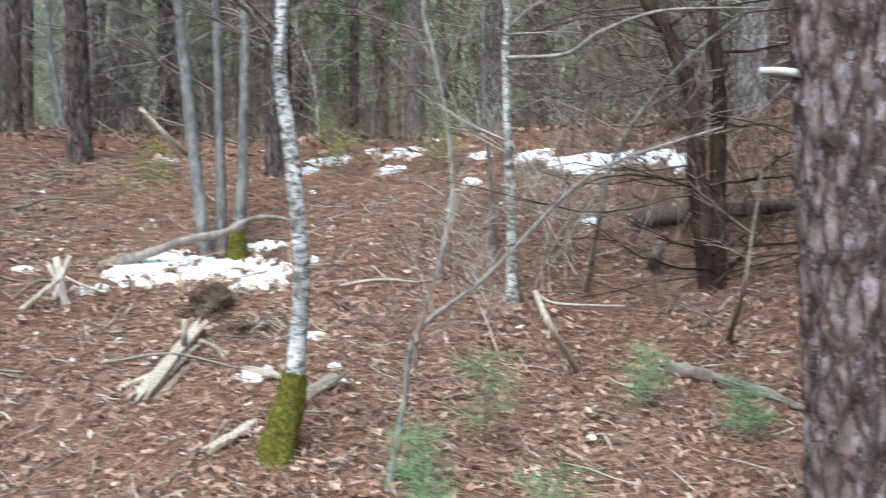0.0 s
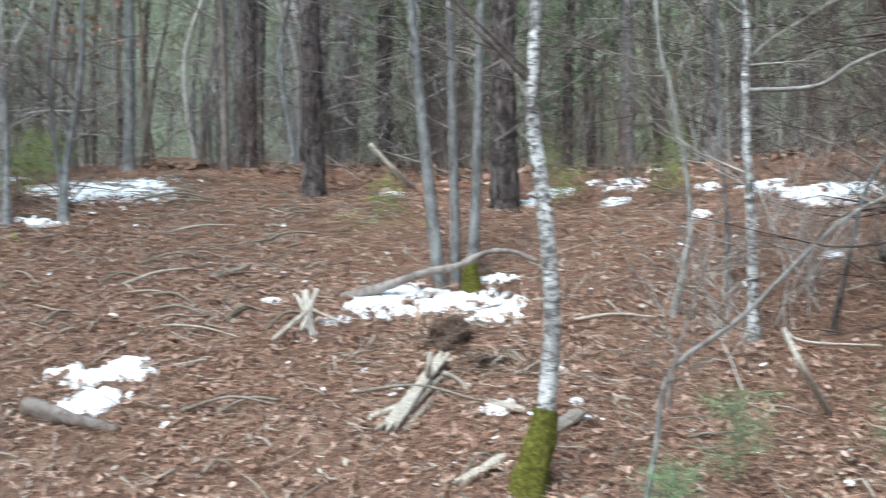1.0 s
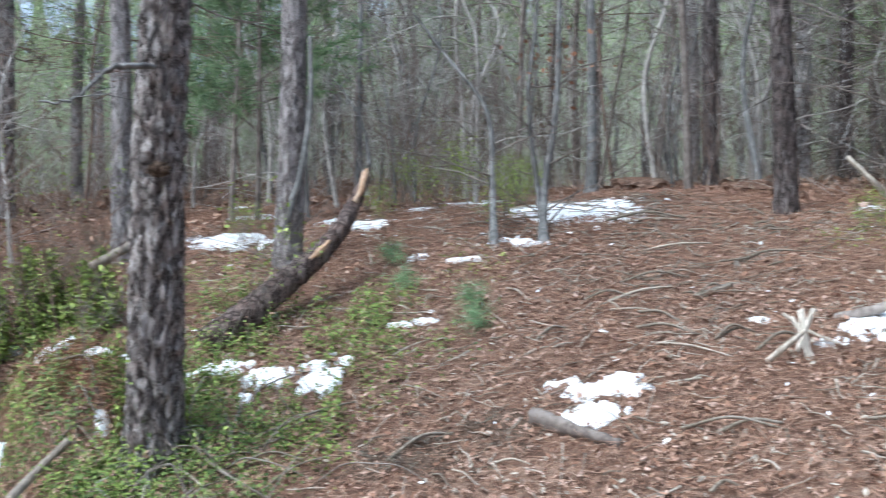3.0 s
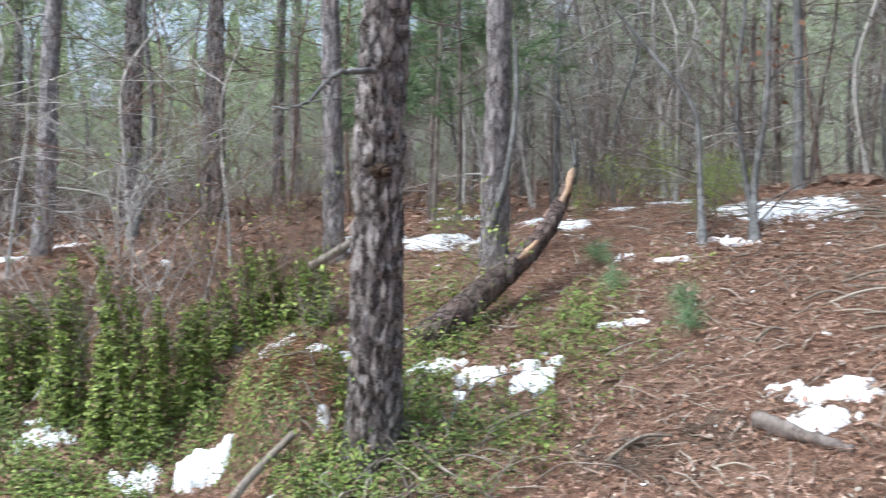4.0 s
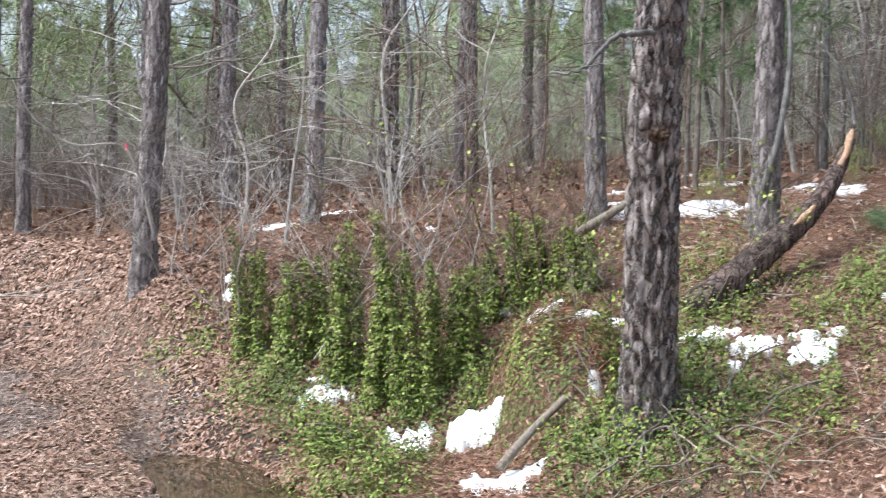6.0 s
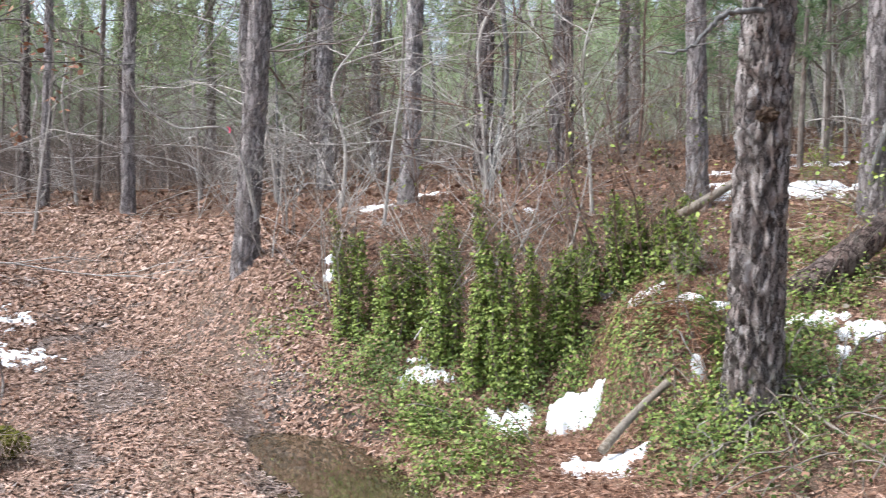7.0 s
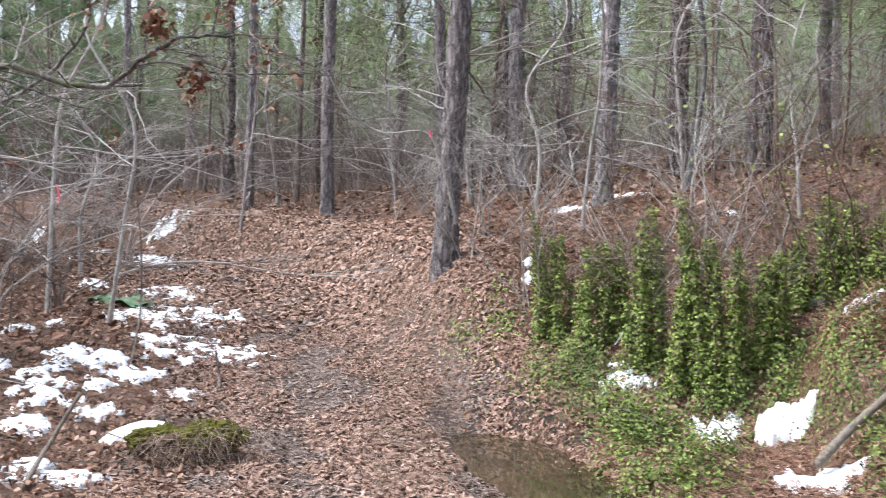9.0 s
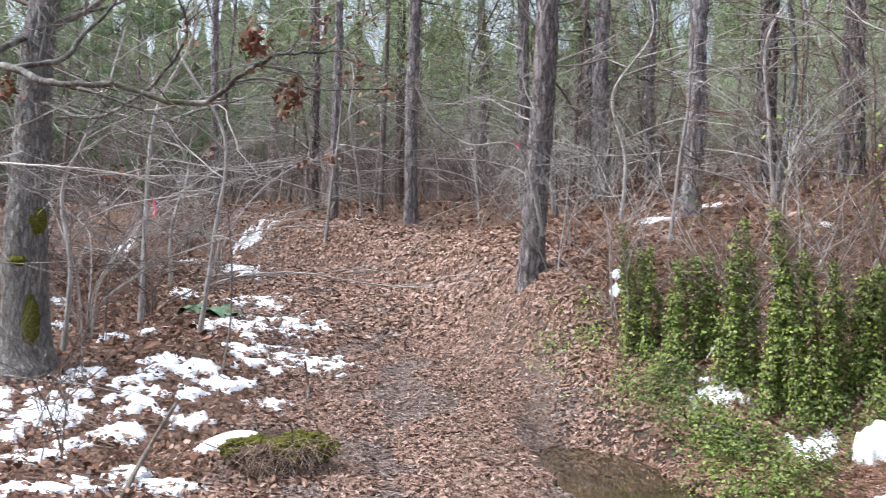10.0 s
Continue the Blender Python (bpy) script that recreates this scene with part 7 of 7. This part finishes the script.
cover("creeping_evergreens", "patchy creeping green plants on the clearing floor", [(-6.21, 5.46, 0.67), (-6.28, 5.86, 0.88), (-6.19, 6.27, 1.03), (-6.55, 6.05, 1.07), (-5.58, 5.90, 0.73), (-6.03, 7.07, 1.36), (-6.29, 6.55, 1.19), (-6.54, 6.52, 1.25), (-5.83, 6.01, 0.83), (-5.34, 5.73, 0.61),
       (-6.48, 6.27, 1.12), (-6.07, 7.15, 1.40), (-6.02, 6.71, 1.20), (-5.48, 7.01, 1.19), (-5.20, 6.75, 1.04), (-7.58, 6.92, 1.64), (-6.83, 6.65, 1.37), (-6.58, 5.62, 0.88), (-6.28, 5.28, 0.58), (-5.89, 7.14, 1.36), (-6.27, 5.63, 0.77), (-5.76, 5.75, 0.70), (-5.42, 5.53, 0.52), (-6.02, 5.27, 0.52), (-6.80, 6.30, 1.25), (-5.35, 5.98, 0.74), (-5.75, 6.86, 1.19), (-6.9, 6.9, 1.5), (-7.2, 6.5, 1.45), (-7.0, 5.9, 1.2), (-5.95, 5.6, 0.7), (-5.6, 6.3, 0.9)], 1000, 0.21, 0.2, 0.027, M_CREEPER, 2, -0.1)
cover("mossy_patches", "thin green ground plants on needles", [(-2.68, 9.76, 1.98), (-2.71, 9.94, 2.04), (-7.69, 7.45, 1.85), (-7.90, 7.17, 1.79), (-5.71, 8.26, 1.78), (-10.31, 3.41, 0.73), (-10.36, 3.32, 0.68), (-10.33, 3.38, 0.73)], 320, 0.2, 0.06, 0.028, M_SHRUB_LEAF, 3)
cover("edge_greens", "low green plants at the edge of the track", [(-10.45, 3.30), (-10.31, 3.42), (-10.24, 3.53), (-10.58, 3.21), (-18.30, 2.05), (-18.38, 1.94)], 150, 0.08, 0.06, 0.03, M_CREEPER, 9, 0.1)

# the track's leaves: dry on the crown, wet and trodden in the ruts, smaller towards the bend
x, y, s, n, r = scatter(330000, 4.5, 18.4, -7.0, 2.7, 21)
off = n - track_centre(s)
keep = (off > -1.5 - 0.4 * step01(s, 11, 14)) & (off < 1.3 + 0.4 * step01(s, 11, 14) + 0.6 * r.random(len(x)) ** 1.5) & (height(x, y) > -0.05)
x, y, s, off = x[keep], y[keep], s[keep], off[keep]
blotch = np.array([noise.noise(Vector((a * 2.1, b * 2.1, 7.0))) for a, b in zip(x, y)])
damp = (0.7 - 0.3 * step01(s, 10.5, 12.5)) * np.exp(-((off + 0.2) / 0.26) ** 2) + 1.1 * np.exp(-((off - 1.08) / 0.24) ** 2) * (1 - step01(s, 9.8, 10.6)) + 0.45 * step01(-off, 0.45, 0.75) * step01(-s, -13.2, -12.2)
wet = damp + 1.1 * blotch > r.uniform(0.25, 0.75, len(x))
near = s < 11.5
litter("track_leaves", "tan and brown oak leaves covering the track", x[near & ~wet], y[near & ~wet], r, 0.06, M_LEAF, 0.02, 0.3, 0.3, base=0.024, lobed=True)
litter("trodden_leaves", "wet grey-brown leaves trodden into the ruts", x[near & wet], y[near & wet], r, 0.055, M_LEAF_WET, 0.012, 0.2, 0.2, base=0.02, lobed=True)
litter("bend_leaves", "tan leaves covering the track towards its bend", x[~near & ~wet], y[~near & ~wet], r, 0.06, M_LEAF, 0.02, 0.35, base=0.024)
litter("bend_trodden_leaves", "damp brown leaves in the far ruts", x[~near & wet], y[~near & wet], r, 0.055, M_LEAF_WET, 0.012, 0.25, base=0.02)
x, y, s, n, r = scatter(9000, 5.8, 11.0, 0.2, 1.0, 26)
tuft = np.array([noise.noise(Vector((a * 3.5, b * 3.5, 4.0))) for a, b in zip(x, y)])
keep = (tuft > 0.05) & (height(x, y) > -0.03)
x, y = x[keep], y[keep]
tagged(new("track_grass", blades("track_grass", np.stack([x, y, height(x, y) + 0.03], -1), r.normal(0, 1, (len(x), 3)) * [1, 1, 0.3] + [0, 0, 0.35], r.uniform(0.05, 0.13, len(x)), 0.0016, M_DRY_STEM, r)), "flattened tan grass on the crown of the track", "grass", kind="stuff")
x, y, s, n, r = scatter(32000, -6.0, 4.6, -1.3, 2.2, 20)
litter("near_track_leaves", "tan leaves scattered over the track underfoot", x, y, r, 0.075, M_LEAF, 0.02, 0.3, base=0.024)
x, y, s, n, r = scatter(42000, 5.0, 17, -7.0, -0.9, 22)
litter("verge_leaves", "dead brown leaves between the snow patches", x, y, r, 0.058, M_LEAF_RED, 0.03, 0.5)
x, y, s, n, r = scatter(70000, -2.5, 12.5, 2.0, 12.0, 23)
patchy = np.array([noise.noise(Vector((a * 0.8, b * 0.8, 2.0))) for a, b in zip(x, y)])
keep = r.random(len(x)) < 0.4 + 0.7 * patchy
litter("slope_leaves", "red-brown fallen leaves on the slope", x[keep], y[keep], r, 0.048, M_LEAF_RED, 0.03, 0.5)
x, y, s, n, r = scatter(15000, -2.5, 7.5, 3.4, 8.5, 27)
litter("pale_leaves", "tan fallen oak leaves at the foot of the slope", x, y, r, 0.065, M_LEAF, 0.03, 0.5, lobed=True)
x, y, s, n, r = scatter(34000, 4.5, 15, 0.7, 4.0, 24)
keep = (n - track_centre(s) > 1.0) & (height(x, y) > -0.045)
litter("bank_leaves", "brown leaves heaped on the track's bank", x[keep], y[keep], r, 0.055, M_LEAF_RED, 0.03, 0.4, lobed=True)
x, y, s, n, r = scatter(360000, -2.5, 14.0, 1.9, 12.5, 25)
keep = off_snow(x, y, 0.035, r)
x, y = x[keep], y[keep]
z = height(x, y) + 0.008 + r.random(len(x)) * 0.04
nrm = ground_normal(x, y)
d = r.normal(size=(len(x), 3))
d -= nrm * (d * nrm).sum(1)[:, None] / (nrm ** 2).sum(1)[:, None]
d += nrm * r.uniform(-0.08, 0.2, (len(x), 1))
tagged(new("pine_needle_litter", blades("pine_needle_litter", np.stack([x, y, z], -1), d, r.uniform(0.06, 0.17, len(x)), 0.0014, M_NEEDLE_LITTER, r)), "orange-brown fallen pine needles on the slope", "needles", kind="stuff")

x, y, s, n, r = scatter(170, 0.0, 9.5, 5.0, 10.5, 28)
tagged(new("snow_flecks", flat_leaves("snow_flecks", np.stack([x, y, height(x, y) + 0.035], -1), ground_normal(x, y) + r.normal(0, 0.2, (len(x), 3)), 0.02 + 0.06 * r.random(len(x)) ** 2, M_SNOW, r, 0.8, 0.1)), "small flecks of old snow on the needles", "snow", kind="stuff")

x, y, s, n, r = scatter(9000, -2.0, 10.5, 4.2, 11.0, 29)
keep = off_snow(x, y, 0.0, r)
x, y = x[keep], y[keep]
tagged(new("bark_flecks", flat_leaves("bark_flecks", np.stack([x, y, height(x, y) + 0.03], -1), ground_normal(x, y) + r.normal(0, 0.5, (len(x), 3)), 0.015 + 0.045 * r.random(len(x)) ** 2, M_PALE_WOOD, r, 0.5, 0.3)), "pale flecks of bark and wood in the litter", "wood", kind="stuff")

rng = random.Random(9)
for name, label, count, mat, rad, ln, box in (("twig_litter", "grey dead twigs strewn over the slope", 800, M_DEAD_WOOD, 0.0055, 0.24, (-2, 11, 3.4, 11)), ("pale_twig_litter", "pale weathered twigs strewn over the slope", 330, M_PALE_WOOD, 0.006, 0.24, (-1, 9, 4.4, 11)), ("wood_chips", "pale chips and splinters strewn over the clearing", 300, M_PALE_WOOD, 0.007, 0.13, (1, 9, 5.2, 10.5)), ("crest_debris", "grey sticks and bark strewn near the crest", 230, M_DEAD_WOOD, 0.008, 0.28, (4.6, 8.2, 7.6, 10.6)), ("verge_twigs", "thin dead twigs on the verge", 140, M_DEAD_WOOD, 0.004, 0.35, (6, 13, -5, -1.2))):
    sh = Shape()
    for _ in range(count):
        s, n = rng.uniform(box[0], box[1]), rng.uniform(box[2], box[3])
        x, y = OX + s * UX + n * RX, OY + s * UY + n * RY
        a, l = rng.uniform(0, 6.28), ln * rng.uniform(0.4, 1.8)
        pts = []
        for k in range(4):
            q = (k / 3 - 0.5) * l
            px, py = x + math.cos(a) * q + rng.gauss(0, 0.02) * ln, y + math.sin(a) * q + rng.gauss(0, 0.02) * ln
            pts.append((px, py, ground_z(px, py) + 0.02 + abs(rng.gauss(0, 0.02))))
        sh.tube(pts, taper(4, rad * rng.uniform(0.5, 1.6), rad * 0.5), 5)
    tagged(new(name, sh.mesh(name, mat)), label, "twigs", kind="stuff")
